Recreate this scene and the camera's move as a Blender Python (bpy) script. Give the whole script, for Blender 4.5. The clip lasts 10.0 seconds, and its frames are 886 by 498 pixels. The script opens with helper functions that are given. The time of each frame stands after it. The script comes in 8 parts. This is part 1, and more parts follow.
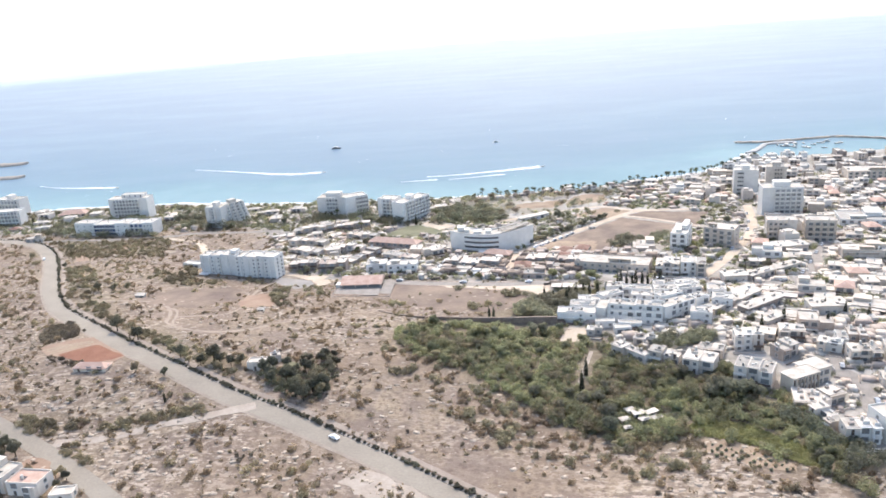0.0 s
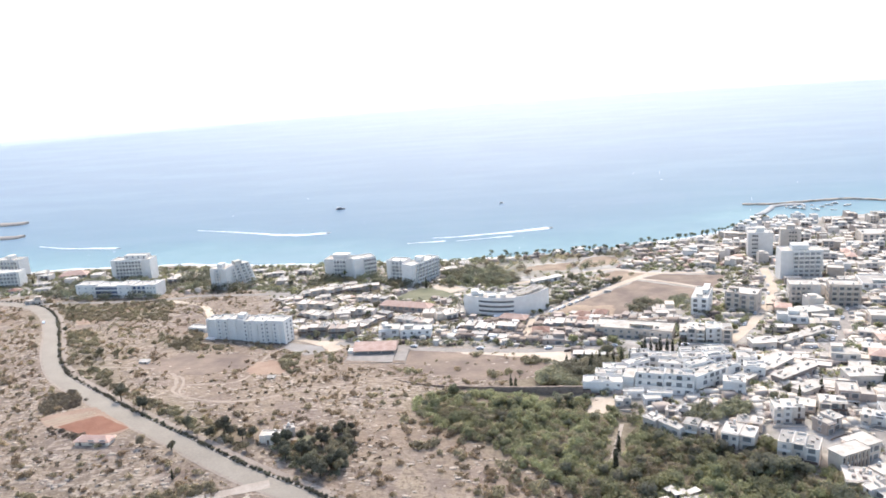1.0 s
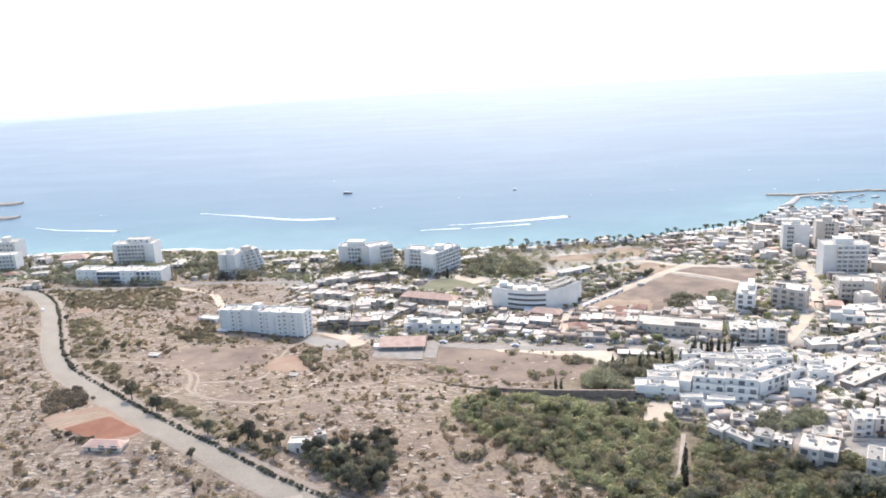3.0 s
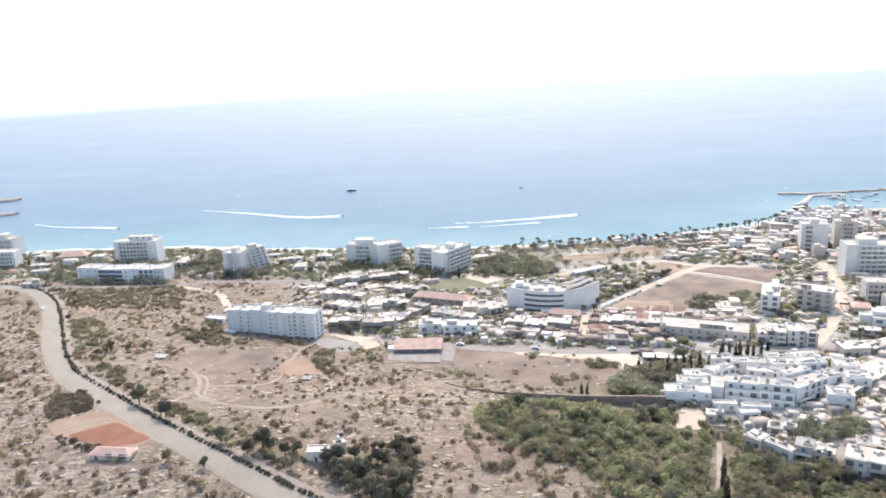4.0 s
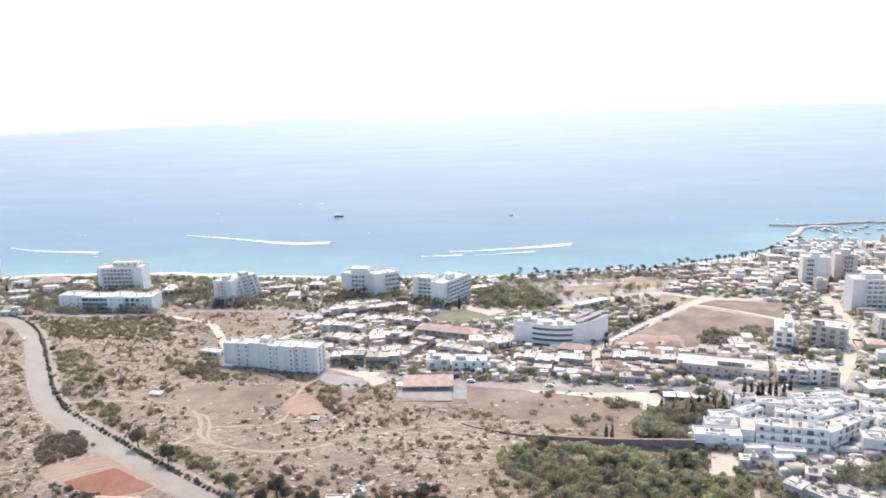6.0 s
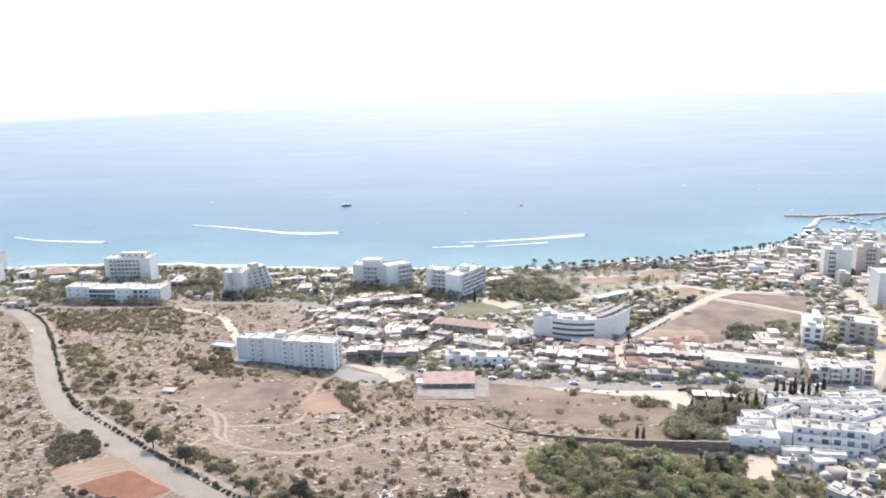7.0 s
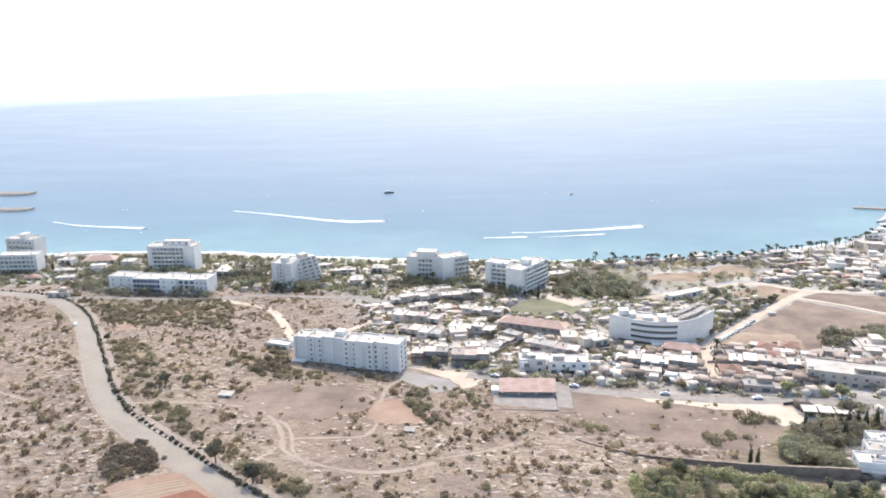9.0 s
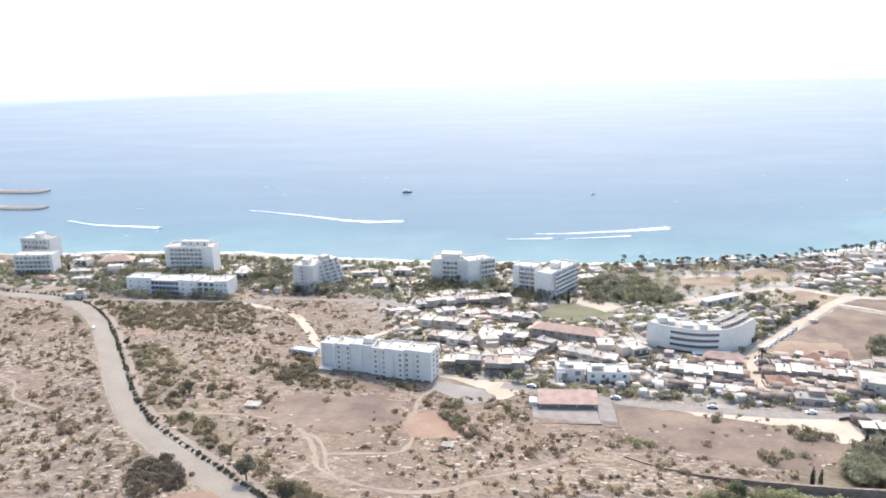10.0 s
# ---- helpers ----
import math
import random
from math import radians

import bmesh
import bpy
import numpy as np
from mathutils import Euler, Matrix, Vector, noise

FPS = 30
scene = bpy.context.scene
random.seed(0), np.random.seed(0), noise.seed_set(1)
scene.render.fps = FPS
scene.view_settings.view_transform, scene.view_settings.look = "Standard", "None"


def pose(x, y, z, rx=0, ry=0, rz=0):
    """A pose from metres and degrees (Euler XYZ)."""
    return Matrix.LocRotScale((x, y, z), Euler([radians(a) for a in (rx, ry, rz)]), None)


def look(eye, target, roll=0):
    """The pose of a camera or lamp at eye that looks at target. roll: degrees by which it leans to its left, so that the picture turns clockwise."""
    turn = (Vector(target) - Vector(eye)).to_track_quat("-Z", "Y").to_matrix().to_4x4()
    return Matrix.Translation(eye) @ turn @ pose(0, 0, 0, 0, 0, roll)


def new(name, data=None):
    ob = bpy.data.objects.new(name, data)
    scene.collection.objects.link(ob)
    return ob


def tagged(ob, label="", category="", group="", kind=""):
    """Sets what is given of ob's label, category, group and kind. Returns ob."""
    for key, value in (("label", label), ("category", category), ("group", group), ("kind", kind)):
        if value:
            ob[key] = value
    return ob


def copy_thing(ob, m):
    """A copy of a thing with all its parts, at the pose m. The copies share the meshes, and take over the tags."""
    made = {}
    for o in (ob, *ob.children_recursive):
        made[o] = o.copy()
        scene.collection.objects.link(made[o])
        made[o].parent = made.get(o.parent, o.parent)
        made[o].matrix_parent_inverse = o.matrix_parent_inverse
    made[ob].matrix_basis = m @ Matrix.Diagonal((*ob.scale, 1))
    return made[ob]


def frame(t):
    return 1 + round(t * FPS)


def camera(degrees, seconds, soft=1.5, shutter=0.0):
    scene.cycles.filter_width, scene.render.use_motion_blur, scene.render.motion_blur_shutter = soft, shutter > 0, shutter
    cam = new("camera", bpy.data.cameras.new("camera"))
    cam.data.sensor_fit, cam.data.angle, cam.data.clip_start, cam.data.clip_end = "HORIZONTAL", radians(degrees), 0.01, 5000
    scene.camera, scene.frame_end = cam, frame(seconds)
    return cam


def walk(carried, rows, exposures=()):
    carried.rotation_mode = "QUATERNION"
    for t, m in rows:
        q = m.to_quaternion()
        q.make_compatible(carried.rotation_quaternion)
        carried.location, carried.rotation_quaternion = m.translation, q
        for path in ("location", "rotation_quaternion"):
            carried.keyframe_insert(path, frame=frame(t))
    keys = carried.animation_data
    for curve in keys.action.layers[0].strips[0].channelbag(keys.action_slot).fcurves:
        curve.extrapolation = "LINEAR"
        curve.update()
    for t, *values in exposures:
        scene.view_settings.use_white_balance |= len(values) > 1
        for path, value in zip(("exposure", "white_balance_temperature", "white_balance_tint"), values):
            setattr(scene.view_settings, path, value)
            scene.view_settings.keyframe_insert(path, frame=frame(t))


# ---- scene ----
cam = camera(60.0, 10.0, soft=1.7)
PATH = [
    (0, (51.387, 9.164, 168.065), (51.212, 11.061, 167.456), -4),
    (0.5, (45.093, 15.384, 167.914), (44.929, 17.296, 167.35), -3.8),
    (1, (39.079, 21.158, 167.855), (38.922, 23.097, 167.394), -3.7),
    (1.2, (36.873, 23.608, 167.506), (36.719, 25.553, 167.101), -3.62),
    (1.3, (35.769, 24.832, 167.332), (35.618, 26.78, 166.95), -3.58),
    (1.4, (34.666, 26.057, 167.157), (34.513, 28.008, 166.773), -3.54),
    (1.5, (33.563, 27.282, 166.983), (33.409, 29.236, 166.587), -3.5),
    (2, (27.693, 34.778, 165.87), (27.542, 36.723, 165.427), -3.3),
    (2.5, (21.758, 42.063, 164.895), (21.612, 44.001, 164.422), -2.9),
    (2.7, (19.437, 44.801, 164.636), (19.294, 46.736, 164.151), -2.9),
    (3.8, (7.056, 59.33, 161.417), (6.921, 61.259, 160.908), -2.4),
    (4, (4.805, 61.724, 161.2), (4.673, 63.655, 160.697), -2.5),
    (4.5, (-0.675, 66.963, 160.787), (-0.802, 68.897, 160.294), -2.7),
    (5, (-5.896, 70.726, 160.671), (-6.009, 72.667, 160.201), -2.8),
    (5.2, (-7.793, 71.652, 160.802), (-7.893, 73.597, 160.346), -2.6),
    (6.3, (-17.467, 77.659, 162.6), (-17.521, 79.609, 162.156), -1.3),
    (6.5, (-19.288, 79.652, 162.637), (-19.339, 81.6, 162.187), -1.4),
    (7, (-24.665, 86.926, 162.134), (-24.727, 88.868, 161.66), -1.3),
    (7.5, (-30.289, 95.155, 161.228), (-30.375, 97.087, 160.718), -1.2),
    (8, (-36.278, 102.865, 160.446), (-36.382, 104.787, 159.902), -1.3),
    (8.5, (-42.536, 109.875, 159.904), (-42.652, 111.797, 159.362), -1.3),
    (9, (-48.672, 116.133, 159.376), (-48.799, 118.063, 158.867), -1.1),
    (9.5, (-54.974, 122.587, 158.869), (-55.112, 124.528, 158.406), -1.1),
    (9.7, (-57.362, 125.601, 158.664), (-57.501, 127.536, 158.189), -1.06),
    (9.85, (-59.153, 127.861, 158.511), (-59.299, 129.793, 158.023), -1.03),
    (10, (-60.944, 130.121, 158.357), (-61.093, 132.049, 157.844), -1),
]
walk(cam, [(t, look(e, a, r)) for t, e, a, r in PATH])

# ---- light ----
SUN_AZ, SUN_EL = radians(2), radians(48)
world = bpy.data.worlds.new("world")
scene.world = world
world.use_nodes = True
nt = world.node_tree
sky = nt.nodes.new("ShaderNodeTexSky")
sky.sky_type = "NISHITA"
sky.sun_disc = False
sky.sun_elevation, sky.sun_rotation = SUN_EL, SUN_AZ
sky.air_density, sky.dust_density, sky.ozone_density = 1.0, 2.3, 1.3
# below the horizon the sky's rim goes on, as hazy distance
geo = nt.nodes.new("ShaderNodeTexCoord")
sep = nt.nodes.new("ShaderNodeSeparateXYZ")
mx = nt.nodes.new("ShaderNodeMath")
mx.operation = "MAXIMUM"
mx.inputs[1].default_value = 0.09
comb = nt.nodes.new("ShaderNodeCombineXYZ")
nt.links.new(geo.outputs["Generated"], sep.inputs[0])
nt.links.new(sep.outputs[0], comb.inputs[0])
nt.links.new(sep.outputs[1], comb.inputs[1])
nt.links.new(sep.outputs[2], mx.inputs[0])
nt.links.new(mx.outputs[0], comb.inputs[2])
nt.links.new(comb.outputs[0], sky.inputs[0])
nt.links.new(sky.outputs[0], nt.nodes["Background"].inputs[0])
nt.nodes["Background"].inputs[1].default_value = 0.16
sun = new("sun", bpy.data.lights.new("sun", "SUN"))
sun.data.energy, sun.data.angle, sun.data.color = 1.45, radians(0.53), (1.0, 0.95, 0.87)
sdir = Vector((math.sin(SUN_AZ) * math.cos(SUN_EL), math.cos(SUN_AZ) * math.cos(SUN_EL), math.sin(SUN_EL)))
sun.matrix_basis = look(sdir * 900, (0, 0, 0))
scene.view_settings.exposure = 1.36

# ---- the lie of the land ----
LAND_Y = [-3000, 0, 150, 250, 300, 350, 390, 430, 480, 545, 620, 690, 760, 6000]
LAND_Z = [30, 22, 20, 20, 22, 21, 18, 15.5, 12.5, 8.5, 5, 2.2, 2.0, 2.0]
SHORE_X = [-2500, -900, -560, -438, -366, -261, -206, -149, -82, -10, 83, 130, 183, 238, 273, 303, 330, 370, 500, 900, 2500]
SHORE_Y = [300, 640, 735, 706, 715, 713, 702, 693, 690, 685, 686, 695, 718, 743, 771, 800, 792, 795, 815, 860, 900]


def terrain_np(x, y):
    z = np.interp(y, LAND_Y, LAND_Z)
    z = z + 6 * np.exp(-((x + 120) ** 2 + (y - 318) ** 2) / (2 * 48 ** 2)) - 5 * np.exp(-((x - 70) ** 2 + (y - 285) ** 2) / (2 * 50 ** 2))
    z = z + 5.5 * np.exp(-((x + 210) ** 2 + (y - 420) ** 2) / (2 * 50 ** 2)) + 3.2 * np.exp(-((x + 5) ** 2 + (y - 278) ** 2) / (2 * 42 ** 2))
    z = z + 0.5 * np.sin(x / 17 + 1.3 * np.sin(y / 23)) * np.sin(y / 19 + 0.7) * np.clip((y + 400) / 200, 0, 1) * np.clip((560 - y) / 200, 0, 1)
    s = np.interp(x, SHORE_X, SHORE_Y) - y
    k = np.clip((s + 22) / 40, 0, 1)
    return -6 + (z + 6) * k * k * (3 - 2 * k)


def terrain(x, y):
    return float(terrain_np(np.array(float(x)), np.array(float(y))))


# ---- small tools ----
def inside(poly, x, y):
    c, j = False, len(poly) - 1
    for i in range(len(poly)):
        (xi, yi), (xj, yj) = poly[i], poly[j]
        if (yi > y) != (yj > y) and x < (xj - xi) * (y - yi) / (yj - yi) + xi:
            c = not c
        j = i
    return c


def inside_np(poly, x, y):
    c, j = np.zeros(x.shape, bool), len(poly) - 1
    for i in range(len(poly)):
        (xi, yi), (xj, yj) = poly[i], poly[j]
        if yi != yj:
            c ^= ((yi > y) != (yj > y)) & (x < (xj - xi) * (y - yi) / (yj - yi) + xi)
        j = i
    return c


def mesh_from(name, verts, faces, mats=(), idx=None, smooth=False):
    me = bpy.data.meshes.new(name)
    me.from_pydata([tuple(v) for v in verts], [], [tuple(f) for f in faces])
    for m in mats:
        me.materials.append(m)
    if idx is not None:
        me.polygons.foreach_set("material_index", np.array(idx, dtype=np.int32))
    if smooth:
        me.polygons.foreach_set("use_smooth", np.ones(len(me.polygons), dtype=bool))
    me.update()
    return me


BOXF = ((0, 3, 2, 1), (4, 5, 6, 7), (0, 1, 5, 4), (1, 2, 6, 5), (2, 3, 7, 6), (3, 0, 4, 7))


def boxes(name, items, mats):
    """Boxes (x0, y0, z0, x1, y1, z1[, material]) joined into one mesh."""
    v, f, ix = [], [], []
    for it in items:
        x0, y0, z0, x1, y1, z1 = it[:6]
        n = len(v)
        v += [(x0, y0, z0), (x1, y0, z0), (x1, y1, z0), (x0, y1, z0), (x0, y0, z1), (x1, y0, z1), (x1, y1, z1), (x0, y1, z1)]
        f += [tuple(n + k for k in q) for q in BOXF]
        ix += [it[6] if len(it) > 6 else 0] * 6
    return mesh_from(name, v, f, mats, ix)


def part(name, me, parent, m=None, label=""):
    ob = new(name, me)
    ob.parent = parent
    if m is not None:
        ob.matrix_basis = m
    return tagged(ob, label) if label else ob


def root(name, label, category, group="", m=None):
    ob = new(name)
    ob.empty_display_size = 0.5
    if m is not None:
        ob.matrix_basis = m
    return tagged(ob, label, category, group)


# ---- materials ----
def material(name):
    m = bpy.data.materials.new(name)
    m.use_nodes = True
    n = m.node_tree
    return m, n, n.nodes["Principled BSDF"]


def node(n, kind, **kw):
    o = n.nodes.new("ShaderNode" + kind)
    for k, v in kw.items():
        o.inputs[k].default_value = v
    return o


def noise_at(n, scale, detail=4, rough=0.55, vec=None):
    o = node(n, "TexNoise", Scale=scale, Detail=detail, Roughness=rough)
    if vec is None:
        g = n.nodes.new("ShaderNodeNewGeometry")
        vec = g.outputs["Position"]
    n.links.new(vec, o.inputs["Vector"])
    return o


def ramp(n, src, stops):
    r = n.nodes.new("ShaderNodeValToRGB")
    e = r.color_ramp.elements
    while len(e) < len(stops):
        e.new(0.5)
    for el, (p, c) in zip(e, stops):
        el.position = p
        el.color = (*c, 1) if not isinstance(c, (int, float)) else (c, c, c, 1)
    n.links.new(src, r.inputs[0])
    return r.outputs[0]


def mix(n, fac, a, b, mode="MIX"):
    o = n.nodes.new("ShaderNodeMix")
    o.data_type, o.blend_type = "RGBA", mode
    for sock, v in ((o.inputs[0], fac), (o.inputs[6], a), (o.inputs[7], b)):
        if isinstance(v, (int, float)):
            sock.default_value = v
        elif isinstance(v, tuple):
            sock.default_value = (*v, 1)
        else:
            n.links.new(v, sock)
    return o.outputs[2]


def bump(n, p, src, strength, dist):
    b = node(n, "Bump", Strength=strength, Distance=dist)
    n.links.new(src, b.inputs["Height"])
    n.links.new(b.outputs[0], p.inputs["Normal"])


def plain(name, c1, c2, scale=0.5, rough=0.8, vary=0.12, fine=6.0, metal=0.0, spec=0.3, bump_d=0.02):
    """A surface of two tones in broad stains and fine grain, with a tone of its own for each object."""
    m, n, p = material(name)
    a = ramp(n, noise_at(n, scale, 5).outputs[0], [(0.35, c1), (0.68, c2)])
    g = noise_at(n, fine, 3)
    a = mix(n, 0.35, a, ramp(n, g.outputs[0], [(0.3, 0.55), (0.7, 1.0)]), "MULTIPLY")
    oi = n.nodes.new("ShaderNodeObjectInfo")
    v = ramp(n, oi.outputs["Random"], [(0.0, 1 - vary), (1.0, 1.0)])
    a = mix(n, 1.0, a, v, "MULTIPLY")
    n.links.new(a, p.inputs["Base Color"])
    p.inputs["Roughness"].default_value, p.inputs["Metallic"].default_value = rough, metal
    p.inputs["Specular IOR Level"].default_value = spec
    bump(n, p, g.outputs[0], 0.4, bump_d)
    return m


M_WHITE = plain("white plaster", (0.74, 0.695, 0.63), (0.82, 0.775, 0.71), 0.3, 0.85, 0.16)
M_WARM = plain("warm white plaster", (0.68, 0.585, 0.49), (0.8, 0.71, 0.61), 0.3, 0.85, 0.28)
M_CREAM = plain("cream plaster", (0.6, 0.5, 0.4), (0.72, 0.615, 0.505), 0.3, 0.85, 0.3)
M_BEIGE = plain("beige plaster", (0.42, 0.335, 0.275), (0.53, 0.435, 0.36), 0.3, 0.85, 0.3)
M_ROOFW = plain("white roof coating", (0.46, 0.4, 0.33), (0.7, 0.63, 0.535), 0.22, 0.8, 0.22, 1.6)
M_ROOFG = plain("grey roof screed", (0.328, 0.296, 0.257), (0.468, 0.429, 0.374), 0.2, 0.9, 0.25, 2.0)
M_TILE = plain("terracotta tiles", (0.265, 0.14, 0.101), (0.351, 0.211, 0.156), 0.4, 0.8, 0.2, 3.0)
M_TILEP = plain("faded pink tiles", (0.465, 0.295, 0.225), (0.575, 0.405, 0.318), 0.4, 0.8, 0.15, 3.0)
M_FRAME = plain("pale frame", (0.468, 0.468, 0.452), (0.546, 0.546, 0.53), 1, 0.5, 0.1)
M_BROWN = plain("brown timber", (0.13, 0.092, 0.072), (0.2, 0.148, 0.115), 1, 0.7, 0.3)
M_TANK = plain("white tank", (0.58, 0.54, 0.48), (0.7, 0.66, 0.6), 1, 0.5, 0.2)
M_STONE = plain("weathered stone", (0.25, 0.188, 0.145), (0.38, 0.298, 0.232), 0.5, 0.95, 0.25, 2.0, bump_d=0.1)
M_ROCK = plain("limestone rock", (0.33, 0.265, 0.205), (0.5, 0.415, 0.325), 0.25, 0.95, 0.2, 1.5, bump_d=0.1)
M_BARK = plain("bark", (0.078, 0.058, 0.043), (0.14, 0.109, 0.078), 1, 0.95, 0.2)
M_RUBBER = plain("rubber", (0.02, 0.02, 0.02), (0.035, 0.035, 0.035), 1, 0.9, 0.1)
M_KERB = plain("dusty kerb concrete", (0.25, 0.218, 0.187), (0.328, 0.289, 0.25), 0.3, 0.9, 0.1, 1.5)
M_CONC = plain("pale concrete", (0.39, 0.367, 0.335), (0.515, 0.491, 0.452), 0.2, 0.9, 0.1, 1.5)


def glass(name, c):
    m, n, p = material(name)
    oi = n.nodes.new("ShaderNodeObjectInfo")
    n.links.new(ramp(n, oi.outputs["Random"], [(0, tuple(k * 0.5 for k in c)), (1, c)]), p.inputs["Base Color"])
    p.inputs["Roughness"].default_value = 0.12
    return m


M_GLASS = glass("dark window glass", (0.25, 0.24, 0.23))
M_PALEG = glass("pale window glass", (0.4, 0.39, 0.37))
M_BLUEG = glass("blue tinted glass", (0.12, 0.145, 0.22))


def leaf_mat(name, c1, c2, c3):
    m, n, p = material(name)
    g = n.nodes.new("ShaderNodeNewGeometry")
    a = ramp(n, g.outputs["Random Per Island"], [(0.0, c1), (0.6, c2), (1.0, c3)])
    oi = n.nodes.new("ShaderNodeObjectInfo")
    a = mix(n, 1.0, a, ramp(n, oi.outputs["Random"], [(0, (0.72, 0.75, 0.72)), (1, (1.12, 1.08, 1.0))]), "MULTIPLY")
    a = mix(n, 0.5, a, ramp(n, noise_at(n, 0.12, 3).outputs[0], [(0.36, (0.62, 0.63, 0.6)), (0.64, (1.36, 1.34, 1.24))]), "MULTIPLY")
    a = mix(n, 0.7, a, ramp(n, noise_at(n, 0.03, 3).outputs[0], [(0.38, (0.86, 0.78, 0.74)), (0.62, (1.2, 1.2, 1.06))]), "MULTIPLY")
    n.links.new(a, p.inputs["Base Color"])
    p.inputs["Roughness"].default_value = 0.75
    p.inputs["Specular IOR Level"].default_value = 0.2
    tr = n.nodes.new("ShaderNodeBsdfTranslucent")
    n.links.new(mix(n, 1.0, a, (1.1, 1.12, 1.02), "MULTIPLY"), tr.inputs[0])
    ms = n.nodes.new("ShaderNodeMixShader")
    ms.inputs[0].default_value = 0.64
    n.links.new(p.outputs[0], ms.inputs[1])
    n.links.new(tr.outputs[0], ms.inputs[2])
    n.links.new(ms.outputs[0], n.nodes["Material Output"].inputs[0])
    return m


M_LEAF = leaf_mat("green leaves", (0.268, 0.27, 0.19), (0.342, 0.341, 0.242), (0.415, 0.41, 0.288))
M_OLIVE = leaf_mat("grey green leaves", (0.262, 0.236, 0.19), (0.326, 0.294, 0.238), (0.39, 0.35, 0.285))
M_BRIGHT = leaf_mat("bright green growth", (0.375, 0.358, 0.2), (0.45, 0.43, 0.245), (0.525, 0.495, 0.295))
M_DARKL = leaf_mat("dark leaves", (0.212, 0.212, 0.18), (0.268, 0.266, 0.226), (0.322, 0.318, 0.266))
M_DRY = leaf_mat("dry scrub leaves", (0.26, 0.2, 0.162), (0.32, 0.25, 0.203), (0.38, 0.298, 0.244))
M_SCRUB = leaf_mat("grey scrub leaves", (0.285, 0.242, 0.19), (0.345, 0.292, 0.232), (0.4, 0.34, 0.272))
M_TWIG = leaf_mat("mauve grey twigs", (0.165, 0.135, 0.124), (0.21, 0.175, 0.16), (0.26, 0.22, 0.2))
M_HOLM = leaf_mat("dark evergreen leaves", (0.125, 0.122, 0.108), (0.165, 0.16, 0.141), (0.21, 0.204, 0.175))
M_CYPR = leaf_mat("cypress needles", (0.055, 0.06, 0.05), (0.08, 0.085, 0.07), (0.11, 0.115, 0.092))
M_PALM = leaf_mat("palm fronds", (0.05, 0.06, 0.035), (0.085, 0.1, 0.055), (0.13, 0.14, 0.075))

# the open ground: rocky soil, dry grass, paved town and sand, mixed by where each lies
M_GROUND, n, p = material("dry rocky ground")
big, mid, fine = noise_at(n, 0.018, 5, 0.6), noise_at(n, 0.09, 6, 0.65), noise_at(n, 0.7, 5, 0.7)
soil = ramp(n, big.outputs[0], [(0.34, (0.178, 0.134, 0.104)), (0.48, (0.234, 0.178, 0.128)), (0.58, (0.268, 0.207, 0.145)), (0.68, (0.312, 0.246, 0.17))])
# broken pale rock, dense on the stony parts, thin where dry grass covers the soil
stony = ramp(n, noise_at(n, 0.014, 4, 0.55).outputs[0], [(0.42, 0.1), (0.58, 1.0)])
soil = mix(n, ramp(n, mid.outputs[0], [(0.48, 0.0), (0.58, 0.85)]), soil, (0.32, 0.25, 0.182))
soil = mix(n, ramp(n, fine.outputs[0], [(0.52, 0.0), (0.6, 0.85)]), soil, (0.120, 0.087, 0.066))
# low grey-brown growth and mauve earth in patches of a few metres
soil = mix(n, ramp(n, noise_at(n, 0.16, 5, 0.62).outputs[0], [(0.5, 0.0), (0.62, 0.75)]), soil, (0.160, 0.123, 0.097))
soil = mix(n, ramp(n, noise_at(n, 0.045, 5, 0.6).outputs[0], [(0.5, 0.0), (0.6, 0.75)]), soil, (0.19, 0.144, 0.117))
# clumps of dry reddish tufts, a metre or two across
vor = node(n, "TexVoronoi", Scale=0.33, Randomness=1.0)
wv = noise_at(n, 0.5, 3, 0.6)
gs = n.nodes.new("ShaderNodeNewGeometry")
wob = n.nodes.new("ShaderNodeVectorMath")
wob.operation = "MULTIPLY_ADD"
wob.inputs[1].default_value = (2.2, 2.2, 2.2)
n.links.new(wv.outputs["Color"], wob.inputs[0])
n.links.new(gs.outputs["Position"], wob.inputs[2])
n.links.new(wob.outputs[0], vor.inputs["Vector"])
soil = mix(n, ramp(n, vor.outputs["Distance"], [(0.22, 0.62), (0.36, 0.0)]), soil, (0.134, 0.094, 0.073))
# rock ledges and stones, uneven, lying a little along the slope
mq = n.nodes.new("ShaderNodeMapping")
mq.inputs["Scale"].default_value = (0.26, 0.44, 0.5)
mq.inputs["Rotation"].default_value = (0, 0, radians(14))
n.links.new(gs.outputs["Position"], mq.inputs[0])
sq = noise_at(n, 1.0, 6, 0.68, mq.outputs[0])
rock = n.nodes.new("ShaderNodeMath")
rock.operation = "MULTIPLY"
n.links.new(ramp(n, sq.outputs[0], [(0.52, 0.0), (0.57, 0.8)]), rock.inputs[0])
n.links.new(stony, rock.inputs[1])
soil = mix(n, rock.outputs[0], soil, (0.43, 0.352, 0.278))
soil = mix(n, ramp(n, sq.outputs[0], [(0.38, 0.7), (0.44, 0.0)]), soil, (0.131, 0.099, 0.078))
soil = mix(n, ramp(n, noise_at(n, 0.011, 3, 0.5).outputs[0], [(0.42, 0.45), (0.58, 0.0)]), soil, (0.188, 0.135, 0.098))
att = n.nodes.new("ShaderNodeAttribute")
att.attribute_name = "zone"
sp = n.nodes.new("ShaderNodeSeparateColor")
n.links.new(att.outputs["Color"], sp.inputs[0])
